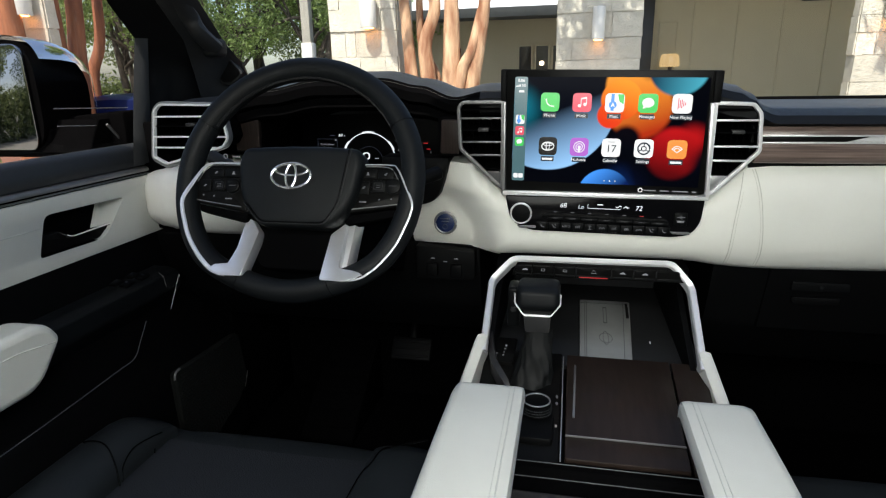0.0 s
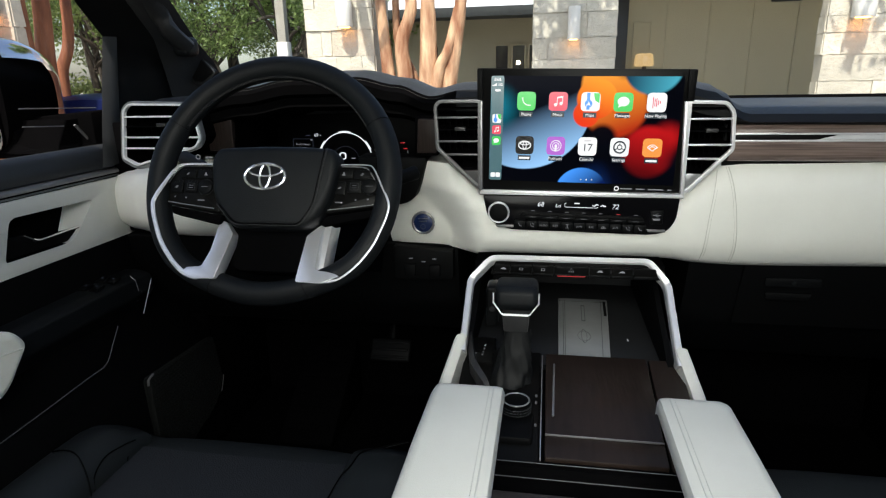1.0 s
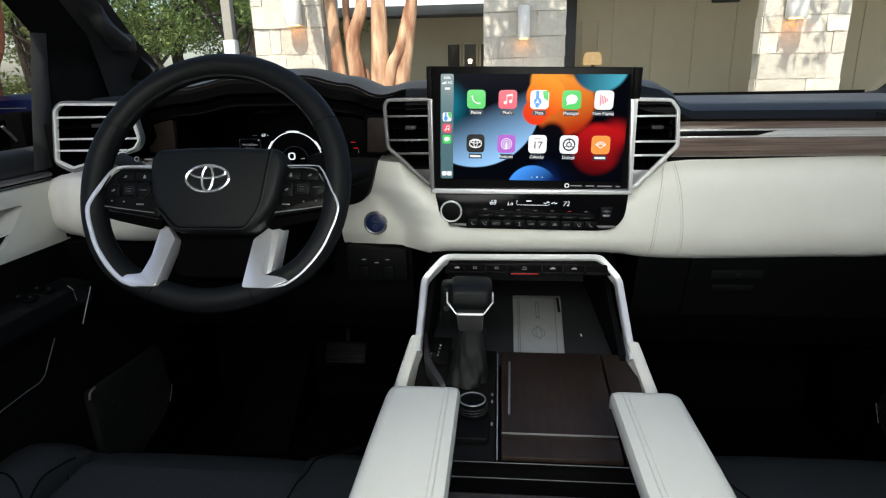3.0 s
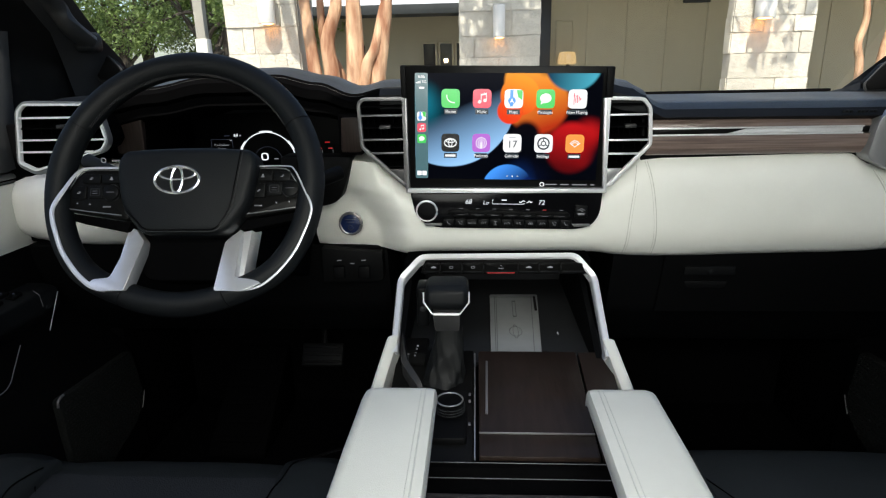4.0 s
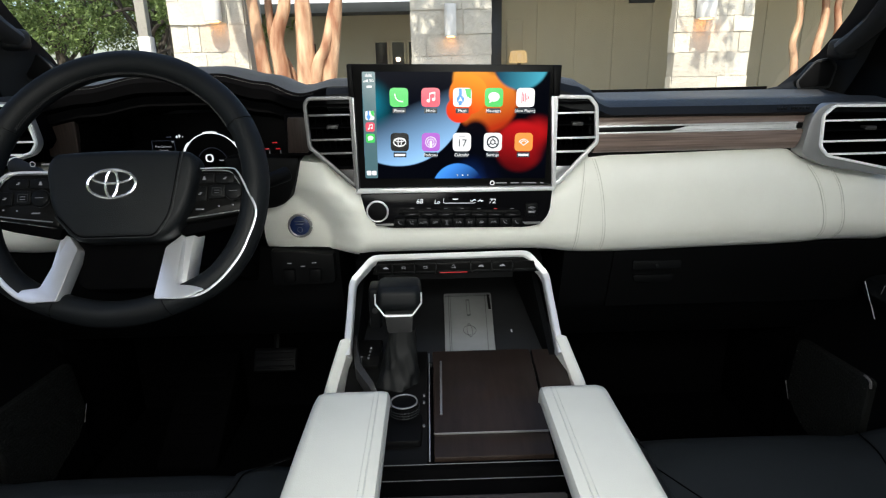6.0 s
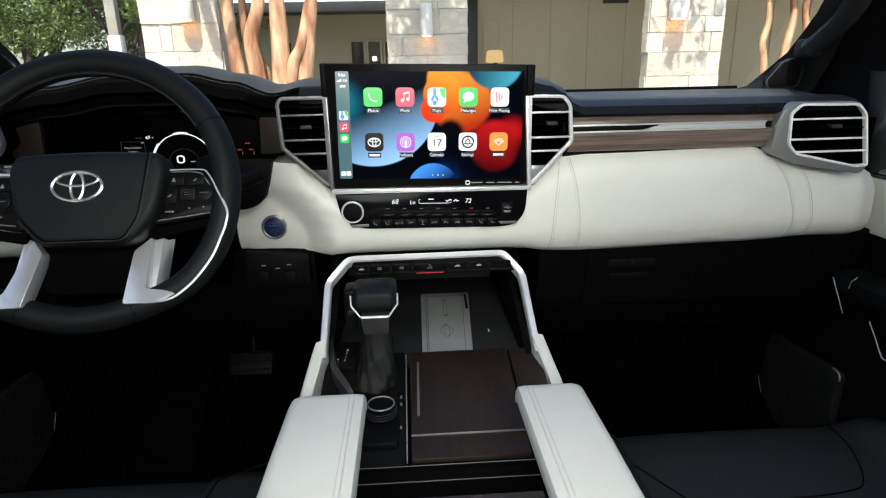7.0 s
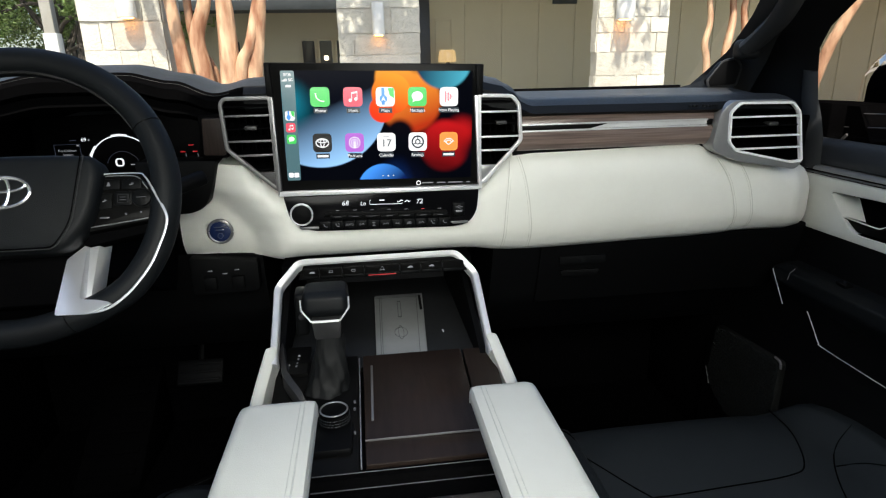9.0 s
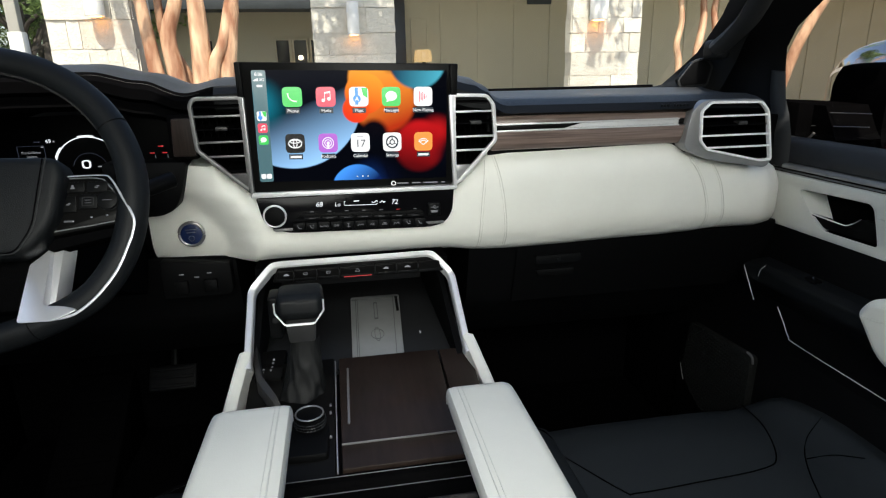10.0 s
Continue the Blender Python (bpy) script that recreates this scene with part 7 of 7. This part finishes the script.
GREYBARK = material("grey_bark", (0.075, 0.062, 0.050), 0.9, second=(0.06, 0.05, 0.04), scale=12, stretch=(1, 1, 0.3), bump=0.6, bump_scale=30)
WHITEPAINT = material("white_paint", (0.74, 0.73, 0.70), 0.6, second=(0.66, 0.65, 0.62), scale=8)
LAMPGLASS = glow("warm_lamp", (1.0, 0.38, 0.08), 10.0)


def leaf_material(name, c, d):
    m = material(name, c, 0.6, second=d, scale=2.6, mix=0.24)
    nt = m.node_tree
    b = nt.nodes["Principled BSDF"]
    src = b.inputs["Base Color"].links[0].from_socket
    geo = nt.nodes.new("ShaderNodeNewGeometry")
    hsv = nt.nodes.new("ShaderNodeHueSaturation")
    mr = nt.nodes.new("ShaderNodeMapRange")
    mr.inputs[3].default_value, mr.inputs[4].default_value = 0.55, 1.4
    nt.links.new(geo.outputs["Random Per Island"], mr.inputs[0])
    nt.links.new(mr.outputs[0], hsv.inputs["Value"])
    nt.links.new(src, hsv.inputs["Color"])
    nt.links.new(hsv.outputs[0], b.inputs["Base Color"])
    tl = nt.nodes.new("ShaderNodeBsdfTranslucent")
    nt.links.new(hsv.outputs[0], tl.inputs["Color"])
    mx = nt.nodes.new("ShaderNodeMixShader")
    mx.inputs[0].default_value = 0.5
    out = nt.nodes["Material Output"]
    nt.links.new(b.outputs[0], mx.inputs[1])
    nt.links.new(tl.outputs[0], mx.inputs[2])
    nt.links.new(mx.outputs[0], out.inputs[0])
    return m


LEAF = leaf_material("oak_leaves", (0.31, 0.42, 0.14), (0.08, 0.125, 0.04))
LEAF2 = leaf_material("dark_leaves", (0.28, 0.33, 0.13), (0.055, 0.08, 0.03))

bm = bmesh.new()
bmesh.ops.create_grid(bm, x_segments=8, y_segments=8, size=150, matrix=Matrix.Translation((0, 20, 0)))
solo("ground", bm, PAVE, "pale concrete drive and forecourt", "ground", kind="structure")


# stone columns, laid in uneven courses
def stone_column(x0, x1, y0, y1, h, seed, lamp):
    """lamp: offset from the middle, height of its foot and radius."""
    rnd = random.Random(seed)
    e = thing("stone_column", ((x0 + x1) / 2, (y0 + y1) / 2, 0), "pale limestone block column in uneven courses with a lamp", "column", "stone columns", "structure")
    part("core", box(x0 + 0.014, x1 - 0.014, y0 + 0.014, y1 - 0.014, 0, h, 0), MORTAR, e)
    spots = []
    z = 0.6
    while z < h - 0.2:
        ch = rnd.choice((0.30, 0.38, 0.43, 0.46))
        x = x0
        while x < x1 - 0.01:
            w = rnd.choice((0.20, 0.28, 0.55, 0.75, 1.0)) * rnd.uniform(0.9, 1.1)
            if x1 - (x + w) < 0.20:
                w = x1 - x
            spots.append(("f", x, w, z, ch))
            x += w
        y = y0
        while y < y1 - 0.01:
            w = rnd.uniform(0.35, 0.7)
            if y1 - (y + w) < 0.25:
                w = y1 - y
            spots.append(("s", y, w, z, ch))
            y += w
        z += ch
    near_right = (x0 + x1) / 2 < 0
    for kind, a, w, z, ch in spots:
        g, d = 0.006, rnd.uniform(-0.004, 0.022)
        if kind == "f":
            b = box(a + g, a + w - g, y0 - d, y0 + 0.06, z + g, z + ch - g, 0)
        elif near_right:
            b = box(x1 - 0.06, x1 + d, a + g + 0.03, a + w - g, z + g, z + ch - g, 0)
        else:
            b = box(x0 - d, x0 + 0.06, a + g + 0.03, a + w - g, z + g, z + ch - g, 0)
        # broken, uneven faces
        bmesh.ops.subdivide_edges(b, edges=[q for q in b.edges if q.calc_length() > 0.10], cuts=1, use_grid_fill=True)
        for v in b.verts:
            v.co += Vector((rnd.uniform(-1, 1), rnd.uniform(-1, 1), rnd.uniform(-1, 1))) * 0.009
        part("stone", b, STONE, e, sharp=24)
    sconce(((x0 + x1) / 2 + lamp[0], y0 - lamp[2] - 0.03, lamp[1]), lamp[2])
    return e


def sconce(p, r, h=0.56):
    x, y, z = p
    e = thing("wall_lamp", (x, y + 0.1, z), "white cylindrical wall lamp with a warm glow below", "wall lamp", "column lamps")
    part("body", tube([(x, y, z), (x, y, z + 0.01), (x, y, z + h - 0.01), (x, y, z + h)], [r * 0.97, r, r, r * 0.97], 28), WHITEPAINT, e)
    part("mount", box(x - 0.05, x + 0.05, y + r * 0.8, y + r + 0.06, z + 0.14, z + 0.34, 0.01), WHITEPAINT, e)
    part("bulb", disc((x, y, z - 0.012), r * 0.62, 0.013, "z", 24, 0.004), LAMPGLASS, e, "glowing warm lamp glass")


stone_column(-4.53, -3.21, 11.2, 12.3, 4.6, 1, (0.17, 2.40, 0.150))
stone_column(-0.31, 1.20, 11.7, 12.9, 4.6, 2, (-0.02, 2.10, 0.110))
stone_column(4.90, 6.42, 12.3, 12.62, 4.6, 3, (-0.28, 2.36, 0.185))
stone_column(-8.92, -8.44, 8.72, 8.96, 4.6, 5, (0.0, 2.58, 0.150))


# trees
def stem(path, r0, r1, n=12):
    p = smooth_path(path, 6)
    return tube(p, [r0 + (r1 - r0) * i / (len(p) - 1) for i in range(len(p))], n, up=(0, 1, 0))


def leaves(blobs, count, size, seed):
    """A crown: many small folded leaf clumps strewn through uneven blobs."""
    r = np.random.default_rng(seed)
    tot = sum(b[3] ** 2 for b in blobs)
    mid = np.concatenate([np.tile(np.array(b), (int(count * b[3] ** 2 / tot), 1)) for b in blobs])
    n = len(mid)

    def unit(v):
        return v / np.linalg.norm(v, axis=1, keepdims=True)
    p = mid[:, :3] + unit(r.normal(size=(n, 3))) * mid[:, 3:] * (0.30 + 0.70 * r.random((n, 1)) ** 0.5) * np.array((1.15, 1.0, 0.8))
    a = unit(r.normal(size=(n, 3)))
    b = unit(np.cross(a, r.normal(size=(n, 3))))
    s = size * (0.6 + 0.8 * r.random((n, 1)))
    up = np.cross(a, b) * s * 0.15
    vs = np.stack([p - a * s, p + b * s * 0.45 + up, p + a * s, p - b * s * 0.45 + up], axis=1).reshape(-1, 3)
    k = np.arange(n)[:, None] * 4
    fs = np.concatenate([k + np.array([[0, 1, 2]]), k + np.array([[0, 2, 3]])])
    me = bpy.data.meshes.new("crown")
    me.from_pydata(vs.tolist(), [], fs.tolist())
    bm = bmesh.new()
    bm.from_mesh(me)
    bpy.data.meshes.remove(me)
    return bm


def myrtle(x, y, stems, mat, label, crown_seed, top=7.5, shade_limbs=(), shade_clumps=(), count=800):
    e = thing("crape_myrtle", (x, y, 0), label, "tree", "forecourt trees")
    for pts, r0, r1 in stems:
        part("trunk", stem(pts, r0, r1, 14), mat, e)
    # limbs and further leaf clumps above view, added to shade the columns
    for pts, r0, r1 in shade_limbs:
        part("limb", stem(pts, r0, r1, 10), mat, e)
    blobs = [(x + dx, y + dy, top + dz, rr) for dx, dy, dz, rr in ((0, 0, 0.4, 1.5), (-1.4, 0.5, -0.4, 1.1), (1.3, -0.4, -0.3, 1.2), (0.3, 1.2, -0.2, 1.1), (-0.4, -1.2, 0, 1.1)) + tuple(shade_clumps)]
    part("crown", leaves(blobs, count, 0.13, crown_seed), LEAF, e, "loose green crown")
    return e


Y = 11.0
myrtle(-2.1, Y, [([(-2.66, Y, 0), (-2.87, Y, 1.3), (-2.94, Y, 2.0), (-3.04, Y, 3.2), (-3.31, Y, 6.5)], 0.15, 0.07), ([(-2.51, Y + .1, 0), (-2.59, Y, 1.5), (-2.63, Y, 2.1), (-2.44, Y, 2.7), (-2.53, Y, 3.3), (-2.71, Y, 6.5)], 0.16, 0.07),
                 ([(-2.26, Y, 0), (-2.16, Y, 1.5), (-2.14, Y, 2.4), (-2.13, Y, 3.2), (-2.01, Y, 6.8)], 0.20, 0.09), ([(-2.11, Y - .1, 0), (-1.97, Y - .1, 1.5), (-1.77, Y - .1, 1.95), (-1.61, Y, 2.6), (-1.41, Y, 3.2), (-0.81, Y, 6.5)], 0.11, 0.06),
                 ([(-1.96, Y, 0), (-1.77, Y, 1.4), (-1.63, Y, 2.2), (-1.53, Y, 3.0), (-1.31, Y, 6.6)], 0.16, 0.08), ([(-2.41, Y + .3, 0), (-2.47, Y + .3, 1.4), (-2.77, Y + .3, 2.1), (-2.81, Y + .3, 3.2), (-3.01, Y + .3, 6.0)], 0.10, 0.05)],
       BARK, "multi-stemmed crape myrtle with smooth tan bark", 21,
       shade_limbs=[([(-2.5, Y, 3.9), (-3.1, Y - 1.0, 4.6), (-3.60, 9.1, 5.3), (-3.80, 9.1, 6.3), (-4.0, 9.0, 7.4)], 0.10, 0.09), ([(-2.45, Y, 4.2), (-2.9, Y - 1.2, 4.7), (-3.36, 9.1, 5.0), (-3.62, 9.0, 6.4), (-3.7, 8.9, 7.6)], 0.06, 0.05),
              ([(-1.4, Y, 4.2), (-0.6, Y - 0.9, 5.2), (0.0, 9.3, 6.3)], 0.05, 0.03)], shade_clumps=((1.9, -1.9, -1.1, 0.85), (2.9, -1.7, -0.2, 0.7), (2.5, -2.1, -1.4, 0.8), (3.2, -2.3, -1.2, 0.7), (2.1, -2.6, -0.6, 0.7)), count=4600)
myrtle(-9.2, 10.2, [([(-8.95, 9.5, 0), (-8.98, 9.45, 2), (-8.93, 9.4, 3), (-8.9, 9.4, 6.5)], 0.17, 0.11), ([(-8.9, 9.7, 0), (-8.96, 9.82, 1.8), (-8.90, 9.9, 3), (-8.8, 10.0, 6.5)], 0.18, 0.12), ([(-9.1, 10.3, 0), (-9.20, 10.4, 1.6), (-8.95, 10.5, 2.6), (-8.9, 10.6, 6)], 0.13, 0.08),
                    ([(-8.85, 8.4, 0), (-8.80, 8.4, 2), (-8.90, 8.4, 6)], 0.22, 0.15)],
       REDBARK, "multi-stemmed tree with red-brown bark beside a column", 22)
myrtle(8.2, 13.2, [([(7.95, 13.2, 0), (7.90, 13.2, 1.4), (7.80, 13.2, 1.9), (7.88, 13.2, 2.4), (7.78, 13.2, 3.2), (7.5, 13.2, 6.5)], 0.085, 0.05), ([(8.55, 13.2, 0), (8.62, 13.2, 1.5), (8.74, 13.2, 2.1), (8.66, 13.2, 2.7), (8.8, 13.2, 3.4), (8.9, 13.2, 6.5)], 0.09, 0.05), ([(8.35, 13.3, 0), (8.38, 13.3, 1.6), (8.48, 13.3, 2.4), (8.42, 13.3, 3.2), (8.3, 13.3, 6.5)], 0.10, 0.06)],
       BARK, "slender crape myrtle stems with pale tan bark", 23,
       shade_limbs=[([(7.4, 13.2, 4.0), (6.2, 11.4, 5.4), (5.2, 9.9, 6.6)], 0.06, 0.03)], shade_clumps=((-3.1, -3.3, -1.1, 0.8), (-2.5, -3.2, -0.2, 0.7), (-3.4, -3.2, 0.6, 0.6)))
myrtle(8.6, 8.2, [([(6.30, 8.2, 0), (6.72, 8.2, 1.48), (6.90, 8.2, 1.91), (7.14, 8.2, 2.34), (7.8, 8.2, 3.4), (9.0, 8.2, 6)], 0.085, 0.06), ([(6.15, 8.3, 0), (6.2, 8.3, 2), (6.6, 8.3, 6.5)], 0.09, 0.06)],
       BARK, "leaning crape myrtle with orange-tan bark", 24)


def oak(x, y, h, seed, mat, rad=3.0):
    r, w = random.Random(seed), random.Random(seed + 500)
    e = thing("oak_tree", (x, y, 0), "broad green oak tree with a dark trunk", "tree", "oaks beyond the drive")
    for k in range(2):
        lean = r.uniform(-.7, .7)
        part("trunk", stem([(x + 0.3 * k, y, 0), (x + 0.3 * k + lean * 0.3, y, 1.4), (x + lean * 0.8, y + 0.2 * k, 2.6), (x + lean * 1.5, y, h * 0.75)], 0.19, 0.05), GREYBARK, e)
    blobs = []
    for i in range(12):
        a = r.uniform(0, 6.28)
        d = r.uniform(0.2, 1.0) * rad
        bx, by, bz = x + d * math.cos(a), y + d * math.sin(a), r.uniform(2.75, h)
        z0 = 1.9 + 0.12 * i
        kink = [Vector((x, y, z0)).lerp(Vector((bx, by, bz)), f) + Vector((w.uniform(-.16, .16), w.uniform(-.16, .16), w.uniform(-.05, .2))) for f in (0.25, 0.5, 0.75)]
        part("limb", stem([(x, y, z0 - 0.05)] + kink + [(bx, by, bz)], 0.06, 0.012, 7), GREYBARK, e)
        blobs.append((bx, by, bz, r.uniform(0.8, 1.3)))
    part("crown", leaves(blobs, 20000, 0.060, seed), mat, e, "uneven green leafy crown")
    return e


for i, (x, y, h, m) in enumerate(((-7.6, 17.5, 5.0, LEAF), (-10.4, 18.0, 5.5, LEAF), (-13.4, 17.4, 5.4, LEAF), (-9.2, 23.0, 6.5, LEAF2), (-13.0, 24.0, 7.0, LEAF), (-17.0, 21.0, 6.5, LEAF2), (-20.0, 17.0, 6.0, LEAF2), (-17.5, 13.5, 5.5, LEAF2), (-8.0, -7.0, 6.0, LEAF2), (-12.0, -3.0, 6.5, LEAF), (-6.0, -13.0, 7.0, LEAF2), (9.0, -8.0, 6.5, LEAF2))):
    oak(x, y, h, 40 + i, m)
bm = prism(fillet([(-15.0, 9.6), (-9.6, 9.6), (-9.2, 12.0), (-10.2, 14.0), (-15.0, 14.0)], 0.6, 5), "z", 0.0, 0.05, 0.02)
solo("planting_bed", bm, material("red_bark_mulch", (0.22, 0.10, 0.065), 0.95, second=(0.12, 0.05, 0.035), scale=30, bump=0.8, bump_scale=40), "raised bed of red-brown bark mulch beside the drive", "planting bed", kind="structure")
# low undergrowth, then woods with light between the stems
r_ = random.Random(8)
wood_blobs = [(-34 + i * 1.15 + r_.uniform(-0.5, 0.5), 29 + r_.uniform(-2, 2), r_.uniform(0.5, 1.3), r_.uniform(0.8, 1.3)) for i in range(26) for _ in range(2)]
wood_blobs += [(-25 + i * 0.95 + r_.uniform(-0.4, 0.4), 21.5 + r_.uniform(-0.8, 0.8), r_.uniform(0.5, 1.5), r_.uniform(0.6, 0.95)) for i in range(20) for _ in range(3)]
wood_blobs += [(-34 + i * 1.9 + r_.uniform(-0.6, 0.6), 30 + r_.uniform(-2, 2), r_.uniform(3.6, 9.0), r_.uniform(1.0, 1.9)) for i in range(16) for _ in range(5)]
wood_blobs += [(34 * math.sin(a), -8 - 26 * math.cos(a), r_.uniform(0.8, 7.0), r_.uniform(1.6, 2.6)) for a in [-2.2 + 4.4 * i / 44 for i in range(45)] for _ in range(4)]
tagged(part("far_woods", leaves(wood_blobs, 80000, 0.14, 77), LEAF2), "dense dark green woods in the distance", "woods", kind="stuff")

# unseen clipped hedge along the drive, behind and beside the truck, added for mirror reflections
hedge = [(-5.5 - 0.5 * r_.random(), -16 + i * 0.8, z, 0.75) for i in range(26) for z in (0.5, 1.2, 1.8)]
tagged(part("hedge", leaves(hedge, 15000, 0.11, 78), LEAF2), "clipped dark green hedge along the drive", "hedge", kind="stuff")

# gate post and dark fence at the edge of the drive
gp_ = thing("canopy_post", (-6.2, 14.0, 0), "white painted canopy post beside a dark fence", "post")
part("shaft", box(-6.33, -6.12, 13.9, 14.1, 0, 4.6, 0.01), PAVE, gp_)
part("plinth", box(-6.36, -6.09, 13.87, 14.13, 0, 2.35, 0.02), WHITEPAINT, gp_, "white lower post casing")
fe = thing("fence", (-8.0, 15.2, 0), "dark slatted timber fence", "fence")
part("rail", box(-6.1, -4.4, 15.26, 15.30, 2.2, 2.32, 0.005), DARKFRAME, fe)
part("rail", box(-6.1, -4.4, 15.26, 15.30, 0.4, 0.52, 0.005), DARKFRAME, fe)
for i in range(14):
    part("slat", box(-6.1 + i * 0.125, -6.0 + i * 0.125, 15.2, 15.25, 0.05, 2.35 + 0.02 * (i % 3), 0.004), DARKFRAME, fe)

# low wing with eaves and windows
wg = thing("guest_wing", (-3, 19, 0), "low beige building wing with dark eaves and windows", "building", kind="structure")
part("wall", box(-5.0, 1.4, 18.0, 18.3, 0, 3.05, 0), BOARD, wg)
part("eaves", prism([(16.3, 2.99), (18.2, 3.05), (18.2, 3.35), (16.3, 3.17)], "x", -5.3, 1.5), ROOF, wg)
part("roof", prism([(16.3, 3.21), (22, 5.2), (22, 5.0), (18.0, 3.2)], "x", -5.3, 1.5), PALEROOF, wg, "pale metal roof")
part("roof_trim", box(-5.35, 1.55, 16.25, 16.32, 2.97, 3.21, 0.01), ROOF, wg)
for x in (-1.56, -1.08, -0.60, -3.6):
    w = part("window", ring([(x, 0.5), (x + 0.44, 0.5), (x + 0.44, 2.36), (x, 2.36)], [(x + 0.05, 0.55), (x + 0.39, 0.55), (x + 0.39, 2.31), (x + 0.05, 2.31)], "y", 17.95, 18.02, 0.004), BOARD, wg, "pale window frame")
    part("pane", box(x + 0.05, x + 0.39, 17.985, 18.0, 0.55, 2.31, 0), DARKGLASS, w)
gl_ = thing("garden_lamp", (-0.85, 17.6, 0), "small lit garden lamp on a dark stand", "lamp")
part("stand", disc((-0.85, 17.6, 0), 0.02, 1.78, "z", 10, 0.003), DARKFRAME, gl_)
part("bulb", disc((-0.85, 17.6, 1.78), 0.055, 0.11, "z", 14, 0.02), glow("lamp_bulb", (1.0, 0.75, 0.5), 6.0), gl_, "glowing bulb")

# entrance wall with boards and battens, dark door, table lamp, porch ceiling
ew = thing("entrance_wall", (10, 16, 0), "beige board and batten entrance wall in shade", "wall", kind="structure")
part("wall", box(1.35, 30, 16.0, 16.3, 0, 5.0, 0), BOARD, ew)
for i in range(24):
    x = 2.78 + i * 0.98
    part("batten", box(x, x + 0.045, 15.975, 16.0, 0, 3.9, 0.004), BOARD, ew)
part("dark_door", box(1.40, 1.88, 15.90, 15.99, 0, 3.7, 0.01), DARKFRAME, ew, "tall dark door leaf")
part("door_trim", ring([(2.02, 0.0), (2.46, 0.0), (2.46, 2.70), (2.02, 2.70)], [(2.05, 0.03), (2.43, 0.03), (2.43, 2.67), (2.05, 2.67)], "y", 15.96, 16.0, 0.004), BOARD, ew)
part("wall_vent", box(5.1, 5.75, 15.93, 16.0, 3.03, 3.4, 0.01), ROOF, ew)
tl_ = thing("table_lamp", (2.3, 15.6, 1.2), "glowing table lamp with a warm shade on a stand", "lamp")
part("stand", disc((2.28, 15.55, 0.0), 0.05, 1.66, "z", 16, 0.004), DARKFRAME, tl_)
part("shade", disc((2.26, 15.55, 1.64), 0.24, 0.30, "z", 28, 0.05, r2=0.20), glow("lamp_shade", (1.0, 0.66, 0.30), 0.42), tl_, "glowing warm lamp shade")
solo("porch_ceiling", box(1.2, 30, 12.4, 16.4, 3.95, 4.15, 0), BOARD, "beige porch ceiling before the entrance", "ceiling", kind="structure")

# parked blue car on the drive beside the truck
pc = thing("parked_car", (-8.55, 12.1, 0), "parked dark blue car on the pale drive", "car")
CX = -8.55
sec = []
for y, zt, zs, w in ((5.95, 0.95, 0.85, 0.78), (6.02, 1.18, 1.0, 0.84), (6.15, 1.25, 1.05, 0.86), (6.9, 1.29, 1.08, 0.87), (8.9, 1.31, 1.10, 0.88), (10.6, 1.28, 1.08, 0.88), (11.1, 1.16, 1.0, 0.85), (11.2, 0.95, 0.85, 0.78)):
    y += 4.0
    sec.append([(CX - w, y, 0.35), (CX - w, y, zs), (CX - w * 0.88, y, zt), (CX, y, zt + 0.03), (CX + w * 0.88, y, zt), (CX + w, y, zs), (CX + w, y, 0.35)])
part("body", loft(sec), BLUEPAINT, pc, "glossy dark blue body", 40)
part("cabin_glass", loft([[(CX - 0.74 * k, y0, z), (CX + 0.74 * k, y0, z), (CX + 0.74 * k, y1, z), (CX - 0.74 * k, y1, z)] for z, k, y0, y1 in ((1.20, 1.0, 13.0, 14.9), (1.46, 0.86, 13.4, 14.4))]), DARKGLASS, pc, "dark cabin windows")
part("roof", box(CX - 0.62, CX + 0.62, 13.42, 14.38, 1.45, 1.49, 0.015), BLUEPAINT, pc)
for s in (-1, 1):
    for y in (10.95, 14.2):
        w = part("wheel", disc((0, 0, 0), 0.34, 0.22, "y", 28, 0.03), DARKRUBBER, pc, "black tyre")
        w.data.transform(Matrix.Translation((CX + s * 0.80, y, 0.34)) @ Matrix.Rotation(radians(90), 4, "Z") @ Matrix.Translation((0, -0.11, 0)))
        q = part("rim", disc((0, 0, 0), 0.21, 0.236, "y", 20, 0.01), DARKSILVER, w)
        q.data.transform(Matrix.Translation((CX + s * 0.80, y, 0.34)) @ Matrix.Rotation(radians(90), 4, "Z") @ Matrix.Translation((0, -0.118, 0)))
